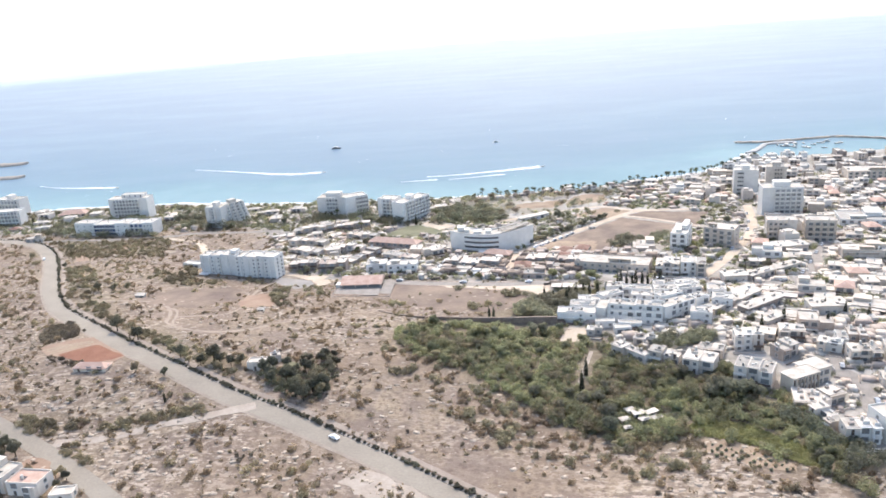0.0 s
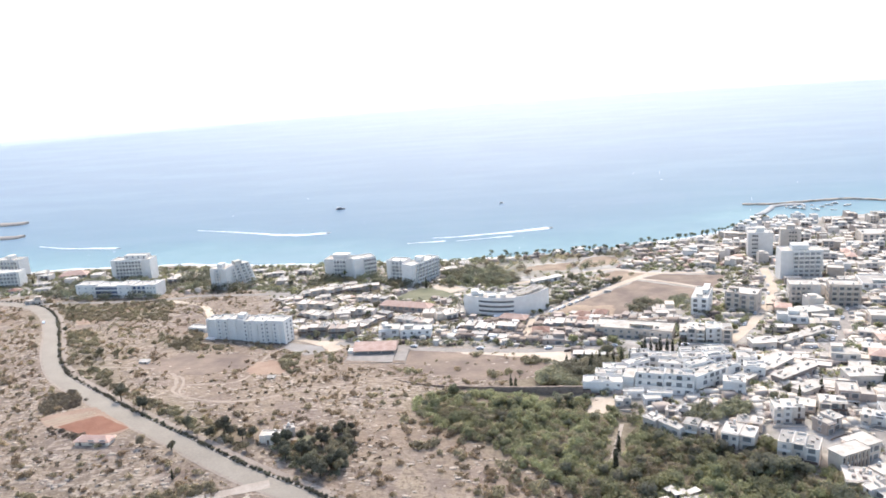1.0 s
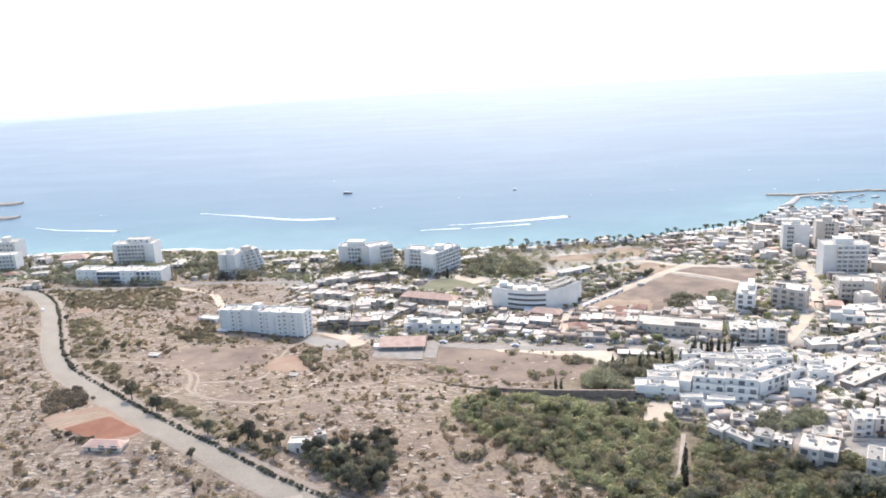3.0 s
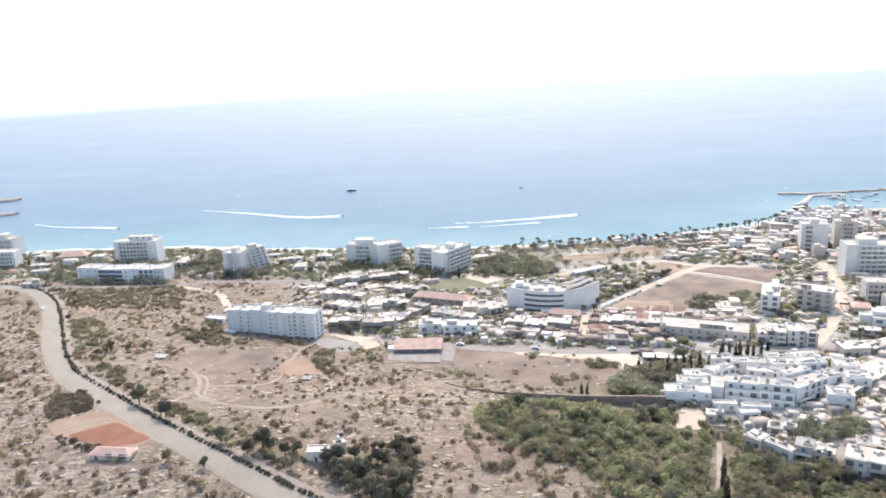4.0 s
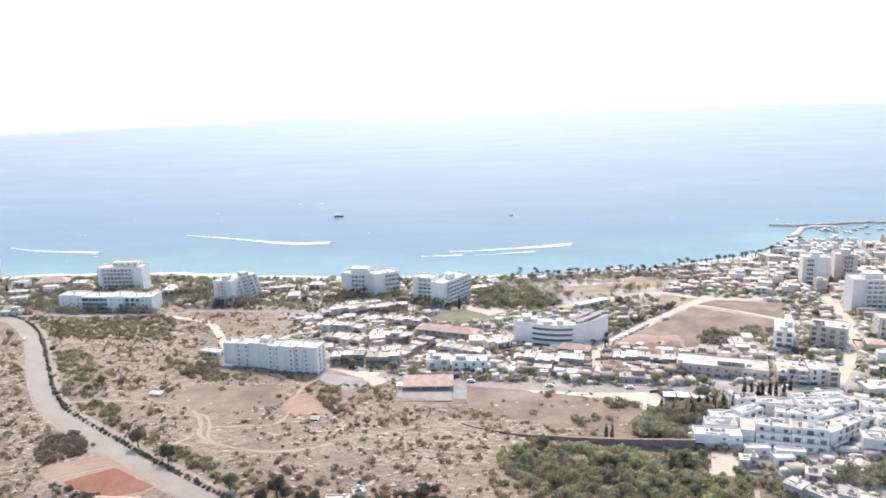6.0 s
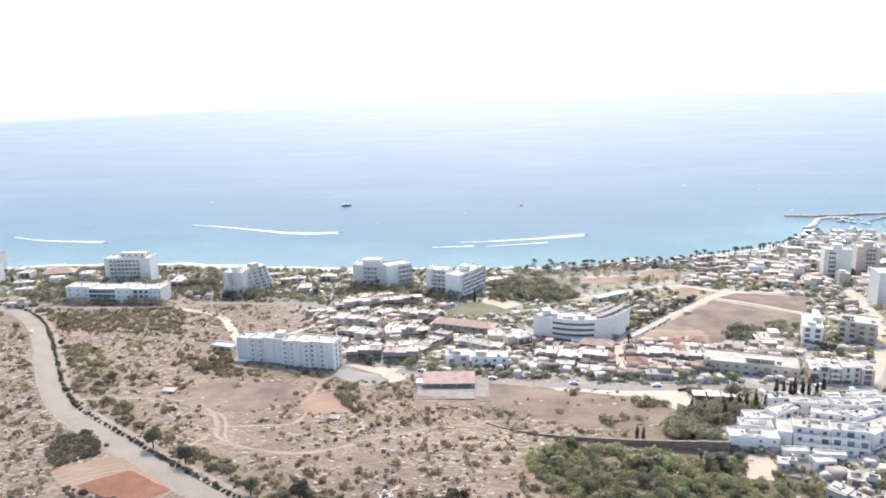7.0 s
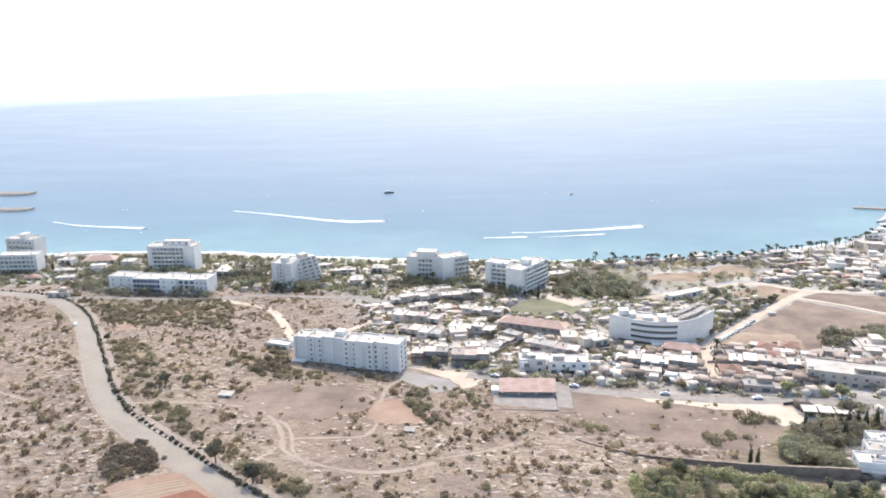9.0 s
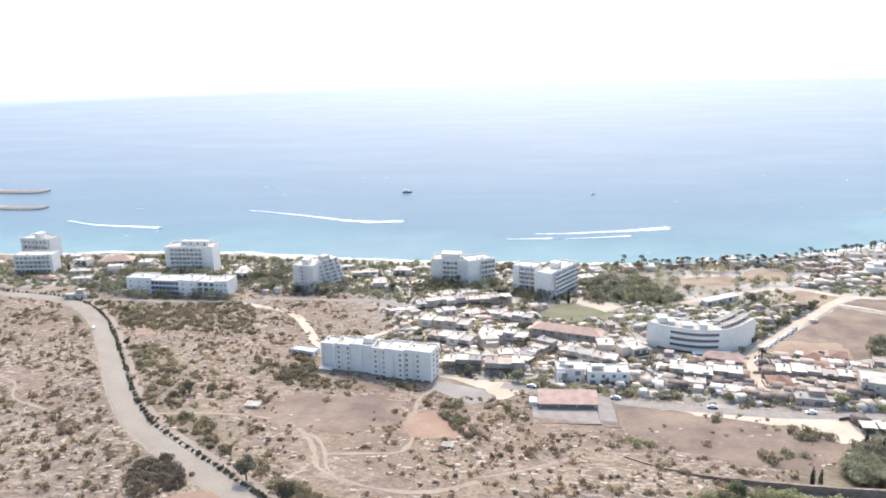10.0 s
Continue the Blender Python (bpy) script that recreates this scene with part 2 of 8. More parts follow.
paved = ramp(n, noise_at(n, 0.06, 5, 0.7).outputs[0], [(0.35, (0.234, 0.211, 0.172)), (0.5, (0.328, 0.296, 0.257)), (0.65, (0.429, 0.398, 0.351))])
green = ramp(n, noise_at(n, 0.12, 5, 0.7).outputs[0], [(0.35, (0.125, 0.11, 0.068)), (0.65, (0.215, 0.182, 0.115))])
sand = ramp(n, noise_at(n, 0.05, 4).outputs[0], [(0.3, (0.41, 0.37, 0.31)), (0.7, (0.5, 0.46, 0.4))])
c = mix(n, sp.outputs[0], soil, paved)
c = mix(n, sp.outputs[1], c, green)
c = mix(n, sp.outputs[2], c, sand)
n.links.new(c, p.inputs["Base Color"])
p.inputs["Roughness"].default_value = 0.95
p.inputs["Specular IOR Level"].default_value = 0.15
bump(n, p, fine.outputs[0], 0.6, 0.6)

M_ASPH = plain("sun bleached asphalt", (0.255, 0.216, 0.17), (0.302, 0.26, 0.206), 0.06, 0.9, 0.0, 1.2)
M_PATH = plain("trodden pale earth", (0.34, 0.278, 0.222), (0.41, 0.343, 0.28), 0.15, 0.95, 0.0, 1.2)
M_DIRT = plain("pale dirt track", (0.26, 0.208, 0.165), (0.32, 0.262, 0.212), 0.15, 0.95, 0.0, 1.2)
M_TRAIL = plain("trodden tan earth", (0.285, 0.225, 0.172), (0.35, 0.28, 0.216), 0.15, 0.95, 0.0, 1.2)
M_RED = plain("ploughed red earth", (0.205, 0.09, 0.054), (0.255, 0.122, 0.076), 0.12, 0.95, 0.0, 1.0, bump_d=0.2)
M_TAN = plain("tan field soil", (0.24, 0.172, 0.118), (0.36, 0.27, 0.188), 0.07, 0.95, 0.0, 0.6)
M_STUB = plain("reddish stubble soil", (0.27, 0.175, 0.122), (0.33, 0.235, 0.165), 0.09, 0.95, 0.0, 0.7)
M_STRAW = plain("dry straw stubble", (0.31, 0.262, 0.18), (0.37, 0.315, 0.22), 0.3, 0.95, 0.0, 1.5)
M_BRN = plain("brown field soil", (0.156, 0.114, 0.089), (0.268, 0.198, 0.145), 0.07, 0.95, 0.0, 0.6)
M_LAWN = plain("watered lawn", (0.145, 0.142, 0.084), (0.198, 0.182, 0.11), 0.1, 0.95, 0.0, 1.0)
M_SAND = plain("bare sandy earth", (0.452, 0.359, 0.265), (0.546, 0.452, 0.351), 0.08, 0.95, 0.0, 0.8)
M_LOT = plain("grey parking surface", (0.25, 0.224, 0.198), (0.315, 0.286, 0.256), 0.08, 0.9, 0.0, 1.0)

# sea: shallow turquoise near the shore, deeper blue beyond, with ripples
M_SEA, n, p = material("sea water")
att = n.nodes.new("ShaderNodeAttribute")
att.attribute_name = "offshore"
wob = noise_at(n, 0.006, 4, 0.6)
ad = n.nodes.new("ShaderNodeMath")
ad.operation = "MULTIPLY_ADD"
ad.inputs[1].default_value = 0.16
n.links.new(wob.outputs[0], ad.inputs[0])
n.links.new(att.outputs["Fac"], ad.inputs[2])
c = ramp(n, ad.outputs[0], [(0.08, (0.18, 0.268, 0.285)), (0.115, (0.145, 0.225, 0.254)), (0.15, (0.13, 0.198, 0.24)), (0.22, (0.13, 0.185, 0.234)), (0.5, (0.138, 0.18, 0.235)), (0.9, (0.14, 0.177, 0.233))])
# pale streaks of sun glitter and wind, mixed into the base colour
mw = n.nodes.new("ShaderNodeMapping")
mw.inputs["Scale"].default_value = (0.0045, 0.011, 0.01)
mw.inputs["Rotation"].default_value = (0, 0, radians(-8))
gw = n.nodes.new("ShaderNodeNewGeometry")
n.links.new(gw.outputs["Position"], mw.inputs[0])
c = mix(n, ramp(n, noise_at(n, 1.0, 6, 0.62, mw.outputs[0]).outputs[0], [(0.44, 0.0), (0.74, 0.36)]), c, (0.19, 0.238, 0.285))
n.links.new(c, p.inputs["Base Color"])
p.inputs["Roughness"].default_value = 0.2
p.inputs["IOR"].default_value = 1.33
bump(n, p, noise_at(n, 0.35, 5, 0.65).outputs[0], 0.45, 0.4)
# far out the sea turns smoother and glossier to imitate white horizon haze
gp = n.nodes.new("ShaderNodeNewGeometry")
far = n.nodes.new("ShaderNodeVectorMath")
far.operation = "DISTANCE"
# off-centre origin, so the imitated haze and glare start nearer towards -x
far.inputs[1].default_value = (900, 0, 0)
n.links.new(gp.outputs["Position"], far.inputs[0])
for sock, lo, hi, d0, d1 in ((n.nodes["Bump"].inputs["Strength"], 0.42, 0.05, 3700.0, 5300.0),
                             (p.inputs["Roughness"], 0.26, 0.08, 3700.0, 5300.0),
                             (p.inputs["Specular IOR Level"], 0.012, 0.4, 3450.0, 5200.0)):
    mr = node(n, "MapRange", **{"From Min": d0, "From Max": d1, "To Min": lo, "To Max": hi})
    n.links.new(far.outputs["Value"], mr.inputs["Value"])
    n.links.new(mr.outputs[0], sock)
M_FOAM = plain("sea foam", (0.75, 0.8, 0.82), (0.9, 0.92, 0.93), 0.2, 0.6, 0.0, 0.8)

# ---- ground, sea, roads and fields ----
TOWN = [(-118, 462), (-60, 438), (-12, 427), (66, 416), (72, 392), (70, 350), (110, 318), (152, 282), (166, 240), (162, 200), (420, 200), (700, 900), (300, 790), (180, 706), (80, 672),
        (-80, 672), (-260, 690), (-440, 690), (-420, 610), (-300, 596), (-215, 600), (-150, 585), (-120, 540)]
GREEN = [[(-7, 341), (30, 358), (58, 373), (70, 349), (90, 332), (112, 315), (136, 298), (154, 274), (160, 240), (155, 212), (145, 228), (117, 252), (87, 247), (65, 264), (37, 293), (9, 312)]]
GREEN += [[(-260, 690), (-200, 610), (-120, 600), (-80, 670)], [(-45, 670), (-30, 600), (90, 600), (60, 670)], [(-330, 580), (-210, 560), (-190, 500), (-300, 520)],
         [(-262, 475), (-232, 480), (-150, 355), (-60, 300), (-75, 285), (-150, 340)], [(-152, 268), (-126, 254), (-70, 264), (-66, 272), (-100, 262), (-130, 262)],
         [(-298, 553), (-285, 566), (-260, 562), (-258, 545), (-247, 531), (-230, 529), (-224, 543), (-236, 553), (-238, 564), (-220, 567), (-206, 556), (-215, 545), (-205, 516), (-226, 523), (-245, 523), (-268, 524)]]
GREEN += [[(-165, 470), (-150, 450), (-120, 440), (-95, 428), (-98, 434), (-140, 449), (-158, 480)], [(-130, 232), (-110, 236), (-96, 226), (-100, 222)],
         [(-178, 462), (-156, 448), (-142, 440), (-118, 434), (-126, 424), (-152, 428), (-172, 440)]]
# clearings in the wood, the green bank, and bare ground in the parkland
BANK = [(110, 257), (120, 259.5), (131, 257), (139.5, 247.5), (147, 238), (146, 227), (139, 235), (132, 242), (124.5, 248), (116, 251.5)]
CLEARING = [(78, 347.6), (88.5, 346), (82, 330), (72.5, 330), (72.5, 337)]
GLADE = [(85, 249), (97, 252), (107, 258), (107, 272), (96, 273), (86, 267)]
SLOPE, MOUND = [(57.5, 632), (96, 640), (96, 624), (85.6, 613), (56, 615.8)], [(105, 652), (116.8, 660), (132.9, 654), (131.3, 631.7), (106, 618.5), (98.5, 625)]
SANDZ = [[(-265, 716), (-262, 690), (-150, 668), (-78, 664), (-75, 695), (-150, 700)], [(50, 640), (76, 646), (125, 622), (92, 612)]]


def soft_zone(polys, x, y, blur):
    out = np.zeros(x.shape)
    k = 0
    for ox in (-1, 0, 1):
        for oy in (-1, 0, 1):
            wob = np.sin(x / 9 + y / 13) * blur * 0.6
            hit = np.zeros(x.shape, bool)
            for q in polys:
                hit |= inside_np(q, x + ox * blur + wob, y + oy * blur - wob)
            out += hit
            k += 1
    return out / k


def axis(lo, hi, step, far):
    a = list(np.arange(lo, hi + 0.1, step))
    left, right, d = [], [], step
    v, w = lo, hi
    while v > -far:
        d *= 1.6
        v, w = v - d, w + d
        left.insert(0, v)
        right.append(w)
    return np.array(left + a + right)


def sheet(name, xs, ys, zf, mat):
    X, Y = np.meshgrid(xs, ys)
    nx, ny = len(xs), len(ys)
    Z = zf(X, Y)
    me = bpy.data.meshes.new(name)
    i = (np.arange(ny - 1)[:, None] * nx + np.arange(nx - 1)[None, :]).ravel()
    q = np.stack([i, i + 1, i + nx + 1, i + nx], 1)
    me.vertices.add(nx * ny)
    me.vertices.foreach_set("co", np.stack([X, Y, Z], -1).ravel())
    me.loops.add(q.size)
    me.loops.foreach_set("vertex_index", q.ravel().astype(np.int32))
    me.polygons.add(len(q))
    me.polygons.foreach_set("loop_start", np.arange(0, q.size, 4, dtype=np.int32))
    me.polygons.foreach_set("use_smooth", np.ones(len(q), dtype=bool))
    me.update()
    me.materials.append(mat)
    return me, X.ravel(), Y.ravel()


me, gx, gy = sheet("ground", axis(-600, 460, 5, 6500), axis(150, 900, 5, 6500), terrain_np, M_GROUND)
col = me.color_attributes.new("zone", "FLOAT_COLOR", "POINT")
zone = np.stack([soft_zone([TOWN], gx, gy, 7), 0.5 * soft_zone(GREEN, gx, gy, 7), soft_zone(SANDZ, gx, gy, 5), np.ones(gx.shape)], 1)
shore_d = np.interp(gx, SHORE_X, SHORE_Y) - gy
zone[:, 2] = np.maximum(zone[:, 2], 0.85 * np.clip((15 - shore_d) / 6, 0, 1))
col.data.foreach_set("color", zone.ravel())
tagged(new("ground", me), "dry tan rocky ground sloping down to the sea", "ground", kind="structure")

me, gx, gy = sheet("water", axis(-700, 600, 12, 6500), axis(660, 1100, 8, 6500), lambda x, y: x * 0.0, M_SEA)
off = np.clip((gy - np.interp(gx, SHORE_X, SHORE_Y)) / 1500, 0, 1)
me.attributes.new("offshore", "FLOAT", "POINT").data.foreach_set("value", off)
tagged(new("water", me), "calm pale blue sea, turquoise along the shore", "sea", kind="structure")


def spline(pts, step=4.0):
    pts = [Vector((*q, 0)) for q in pts]
    ext = [pts[0] * 2 - pts[1]] + pts + [pts[-1] * 2 - pts[-2]]
    out = []
    for i in range(1, len(ext) - 2):
        a, b, c, d = ext[i - 1:i + 3]
        k = max(1, int((c - b).length / step))
        for j in range(k):
            t = j / k
            out.append(0.5 * ((2 * b) + (c - a) * t + (2 * a - 5 * b + 4 * c - d) * t * t + (3 * b - a - 3 * c + d) * t ** 3))
    return out + [pts[-1]]


def offset(line, d):
    """A line d metres to the left of the given one."""
    out = []
    for i, q in enumerate(line):
        t = (line[min(i + 1, len(line) - 1)] - line[max(i - 1, 0)]).normalized()
        out.append(q + Vector((-t.y, t.x, 0)) * d)
    return out


def ribbon(name, line, width, mat, dz=0.1, label="", ragged=0.0, high=0.0, kind="structure", cat="road"):
    """A strip laid over the ground; high gives it upright sides."""
    rng = random.Random(len(name) + len(line))
    v, f = [], []
    cols = 5
    for i, q in enumerate(line):
        t = (line[min(i + 1, len(line) - 1)] - line[max(i - 1, 0)]).normalized()
        nrm = Vector((-t.y, t.x, 0))
        w = width * (1 + ragged * rng.uniform(-1, 1))
        row = []
        for k in range(cols):
            r = q + nrm * w * (k / (cols - 1) - 0.5)
            row.append((r.x, r.y, terrain(r.x, r.y) + dz + high))
        if high:
            row = [(row[0][0], row[0][1], row[0][2] - high - 0.4)] + row + [(row[-1][0], row[-1][1], row[-1][2] - high - 0.4)]
        v += row
    m = cols + (2 if high else 0)
    for i in range(len(line) - 1):
        for k in range(m - 1):
            a = i * m + k
            f.append((a, a + 1, a + m + 1, a + m))
    f = [q[::-1] for q in f]
    if high:
        f += [tuple(range(m)), tuple(range(len(v) - 1, len(v) - 1 - m, -1))]
    ob = new(name, mesh_from(name, v, f, [mat], smooth=not high))
    return tagged(ob, label, cat, kind=kind)


def drape(name, poly, mat, dz=0.08, label="", ragged=1.0, cat="ground"):
    """A patch of another surface lying on the ground, its outline uneven."""
    rng = random.Random(len(name) + int(abs(poly[0][0])))
    bm = bmesh.new()
    loop = []
    for i in range(len(poly)):
        a, b = Vector((*poly[i], 0)), Vector((*poly[(i + 1) % len(poly)], 0))
        k = max(1, int((b - a).length / 4))
        for j in range(k):
            q = a.lerp(b, j / k)
            loop.append(bm.verts.new((q.x + rng.uniform(-ragged, ragged), q.y + rng.uniform(-ragged, ragged), 0)))
    es = [bm.edges.new((loop[i], loop[(i + 1) % len(loop)])) for i in range(len(loop))]
    bmesh.ops.triangle_fill(bm, use_beauty=True, use_dissolve=False, edges=es)
    for _ in range(4):
        long = [e for e in bm.edges if e.calc_length() > 9]
        if not long:
            break
        bmesh.ops.subdivide_edges(bm, edges=long, cuts=1)
        bmesh.ops.triangulate(bm, faces=bm.faces[:])
    for w in bm.verts:
        w.co.z = terrain(w.co.x, w.co.y) + dz
    bmesh.ops.recalc_face_normals(bm, faces=bm.faces[:])
    if sum(q.normal.z for q in bm.faces) < 0:
        bmesh.ops.reverse_faces(bm, faces=bm.faces[:])
    me = bpy.data.meshes.new(name)
    bm.to_mesh(me)
    bm.free()
    me.materials.append(mat)
    return tagged(new(name, me), label, cat, kind="structure")


ROAD = spline([(-520, 600), (-430, 592), (-362, 580), (-328, 566), (-300, 540), (-274.5, 504.5), (-239, 446), (-213.7, 404.7), (-190, 375), (-160.5, 349), (-137, 327.5), (-114, 310), (-97, 298.5),
               (-65, 277), (-37.5, 261), (-4, 240), (18.5, 224), (50, 200), (120, 143), (220, 50)])
ribbon("road", ROAD, 8.2, M_ASPH, 0.1, "wide sun-bleached grey asphalt road through scrubland", cat="road")
KERB = offset(ROAD, 4.9)
ribbon("kerb", KERB, 1.4, M_KERB, 0.02, "low pale concrete kerb strip along the road", high=0.16, cat="kerb")
ribbon("pavement", offset(ROAD, 7.6), 2.4, M_DIRT, 0.09, "pale gravel footpath beside the road", 0.1, cat="path")
ribbon("verge", offset(ROAD, -4.7), 1.3, M_DIRT, 0.06, "dusty gravel verge beside the road", 0.4, cat="verge")
LANE = spline([(-210, 294), (-150, 259.5), (-130, 248), (-112, 236), (-86, 217), (-40, 180)])
ribbon("lane", LANE, 7.0, M_ASPH, 0.12, "narrow grey lane through the scrub", cat="road")
ribbon("track", spline([(-50, 269), (-63, 264), (-74.3, 259.8), (-82.8, 258), (-90.4, 255), (-98, 251.4), (-108, 249), (-121, 247.5)]), 4.6, M_PATH, 0.11, "pale dirt track between road and lane", 0.2, cat="track")
drape("lot", [(-2, 229), (12, 222.5), (26, 213), (6, 212), (-8, 221)], M_PATH, 0.07, "bare trodden earth beside the road", 1.2, cat="lot")
FOOT = [spline(q) for q in ([(-199, 391), (-190.9, 391.3), (-168.5, 392.8), (-144.7, 390.1), (-132.7, 379.8), (-125.5, 365.8), (-120.6, 350.3), (-115, 344.7), (-102.5, 339.1), (-88.3, 337.3), (-77.1, 340.7), (-68, 347)],
                            [(-120.4, 361.4), (-104.1, 363.2), (-94.8, 365.6), (-92.2, 380.8), (-93.4, 394.6), (-94.6, 408.3), (-93.3, 423.6), (-88, 433)], [(-132.7, 379.8), (-127.2, 376.6), (-121.4, 364.6), (-117.4, 350.3), (-114, 344.9)],
                            [(-66.5, 350), (-54, 357), (-41, 366.5)], [(-295, 440), (-275, 428), (-262, 408), (-240, 395)])]
for k, q in enumerate(FOOT):
    ribbon("footpath", q, (1.8, 1.7, 1.2, 1.2, 1.4)[k], M_TRAIL, 0.07, "worn pale footpath across the dry scrub", 0.5, cat="path")
ribbon("lane", spline([(-225, 565), (-212.6, 562), (-198.5, 555.6), (-186, 549), (-174.3, 533.7), (-164, 512), (-156, 493.4), (-148, 479), (-148, 467)]), 5.2, M_SAND, 0.32, "pale unpaved lane curving behind the white hotel", 0.1, cat="road")
ribbon("lane", spline([(-152, 491), (-141, 495), (-132.6, 498.5), (-122.5, 510), (-116, 530), (-115, 548), (-111, 556)]), 4.2, M_SAND, 0.3, "pale unpaved lane beside gardens", 0.1, cat="road")
STREETS = [spline(q) for q in ([(-60, 438), (-14, 422), (19, 416), (49, 412), (73, 412), (105, 411), (157, 408), (200, 404)], [(50, 440), (58, 478), (88, 519), (136, 576), (154, 589)],
                               [(40, 570), (49, 575), (90, 597), (125, 608), (149, 590), (200, 585)], [(152, 409), (161, 421), (178, 447), (198.5, 484.5), (212, 513), (222, 545), (232, 590)],
                               [(181, 395), (202, 400), (219, 426), (232, 450), (262, 500)], [(196, 330), (180, 300), (177, 290), (180.5, 284.8), (180, 271.7), (177.5, 258.2), (184, 247), (196, 236), (212, 220)],
                               [(-322, 571), (-295, 572), (-273, 568), (-236, 569), (-210, 572), (-198, 577), (-155, 573), (-136, 573), (-111, 558), (-104, 556)], [(136, 574), (156, 559), (185, 529)])]
for k, q in enumerate(STREETS):
    ribbon("street", q, (6.5, 6, 5, 6, 7, 7, 5, 3.5)[k], M_KERB if k in (0, 4, 5, 6) else M_SAND, 0.12 + 0.012 * k, "pale dusty street between the houses", cat="street")

drape("field", [(-171.8, 324), (-167.9, 328.6), (-156.8, 332.5), (-148.5, 332.7), (-139.7, 324.5), (-127.5, 314.7), (-121.6, 309.1), (-124.4, 303.7), (-133.5, 302.1), (-152.6, 311.1), (-160.8, 314.4)], M_STUB, 0.1, "stubble margin of a small ploughed field", 0.5, cat="field")
drape("field", [(-156.4, 314), (-150.1, 317.8), (-142.8, 322.4), (-140.3, 321.9), (-122.8, 309.3), (-125.8, 305.4), (-133.7, 302.9), (-142.7, 305.5), (-151.4, 310.6)], M_RED, 0.16, "ploughed field of bright red earth", 0.4, cat="field")
for a, b in (((-168.1, 321.4), (-147.2, 328.6)), ((-166.5, 320.1), (-146.1, 327.2)), ((-164.9, 318.9), (-145, 325.8)), ((-161.5, 316.6), (-145.2, 323.4))):
    ribbon("furrow_strip", spline([a, ((a[0] + b[0]) / 2, (a[1] + b[1]) / 2 + 0.3), b]), 0.55, M_STRAW, 0.16, "pale stubble strip beside the red earth", 0.25, cat="field")
drape("field", [(-263.4, 517.6), (-246.7, 522), (-233.5, 511.4), (-241, 501), (-254, 501)], M_STUB, 0.08, "strip of reddish bare earth", 2.0, cat="field")
drape("field", [(-213.5, 541), (-206.8, 548), (-200, 534.7), (-206.3, 527.6)], M_TAN, 0.08, "small patch of reddish bare earth", 1.5, cat="field")
drape("field", [(-256.4, 542.7), (-251.8, 552), (-237.6, 550), (-227, 543), (-230.4, 531.4), (-245.3, 533.5)], M_STUB, 0.08, "pale tan mound among dark bushes", 1.5, cat="field")
drape("field", [(-98.9, 386), (-96.5, 402.5), (-89.7, 408.7), (-76.4, 401), (-72.6, 388.8), (-76, 380), (-93, 379)], M_STUB, 0.09, "bare patch of sandy earth", 2.0, cat="ground")
drape("field", [(-160, 392), (-145, 420), (-100, 418), (-98, 395), (-120, 378)], M_BRN, 0.07, "smooth brown fallow ground", 3.0, cat="field")
drape("field", [(-20, 420), (60, 406), (66, 380), (40, 366), (10, 372), (-12, 392)], M_BRN, 0.07, "brown fallow field below the street", 3.0, cat="field")
drape("lot", [(-8, 419), (33, 414), (72, 408), (72, 388), (60, 388), (50, 402), (20, 409)], M_SAND, 0.11, "bare sandy parking lot", 1.5, cat="lot")
drape("lot", [(-90, 443), (-68, 433.5), (-63, 421.6), (-73, 416), (-90, 431.8)], M_LOT, 0.1, "grey paved hotel parking lot", 0.3, cat="lot")
drape("lot", [(-89, 448), (-55, 440), (-47, 431), (-62, 422), (-67, 433.6)], M_SAND, 0.11, "sandy earth beside the parking lot", 1.0, cat="lot")
drape("field", [(63, 484), (90, 515), (135, 568), (180, 530), (168, 508), (150, 492), (106, 476), (84, 478)], M_BRN, 0.07, "large brown fallow field in the town", 1.0, cat="field")
drape("field", [(66, 484), (84, 506), (108, 500), (106, 477), (84, 478)], M_TAN, 0.1, "pale tan corner of the fallow field", 2.0, cat="field")
drape("field", [(138, 572), (155, 586), (199, 574), (182, 535)], M_BRN, 0.08, "brown fallow field near the shore", 1.0, cat="field")
drape("field", [(98, 582), (125, 605), (146, 590), (128, 570), (110, 566)], M_TAN, 0.08, "tan bare field near the shore", 1.5, cat="field")
drape("lawn", [(-40, 549), (-26, 572), (-17, 573), (6, 551), (-8, 528), (-31, 532)], M_LAWN, 0.08, "green lawn in a hotel garden", 1.5, cat="lawn")
drape("lot", [(-17, 576), (-7, 587), (10, 564), (0, 554)], M_SAND, 0.1, "pale sand pitch beside the lawn", 0.6, cat="lot")
drape("lawn", [(20, 577), (34, 584), (38, 570), (25, 564)], M_LAWN, 0.08, "small green lawn among trees", 1.0, cat="lawn")
drape("lawn", [(-47.5, 304), (-36.8, 301), (-35, 297.5), (-47.5, 299)], M_LAWN, 0.08, "small watered garden lawn", 0.6, cat="lawn")
drape("lot", CLEARING, M_SAND, 0.1, "bare pale earth at the edge of the wood", 1.5, cat="lot")
drape("field", [(113, 243), (116, 250), (124.5, 246.5), (132.5, 240), (141, 231), (138, 225), (124, 232)], M_TAN, 0.08, "tan bank planted with rows of small dark shrubs", 1.5, cat="field")
ribbon("footpath", spline([(85, 320), (82.7, 311.7), (80.8, 305.1), (78.9, 298.3), (77.2, 292.4), (74, 287), (68, 287)]), 1.7, M_PATH, 0.1, "pale footpath through the wood", 0.2, cat="path")
drape("field", SLOPE, M_TAN, 0.1, "bare sandy slope in the parkland", 2.0, cat="field")
drape("field", MOUND, M_TAN, 0.1, "bare sandy mound near the beach", 2.0, cat="field")
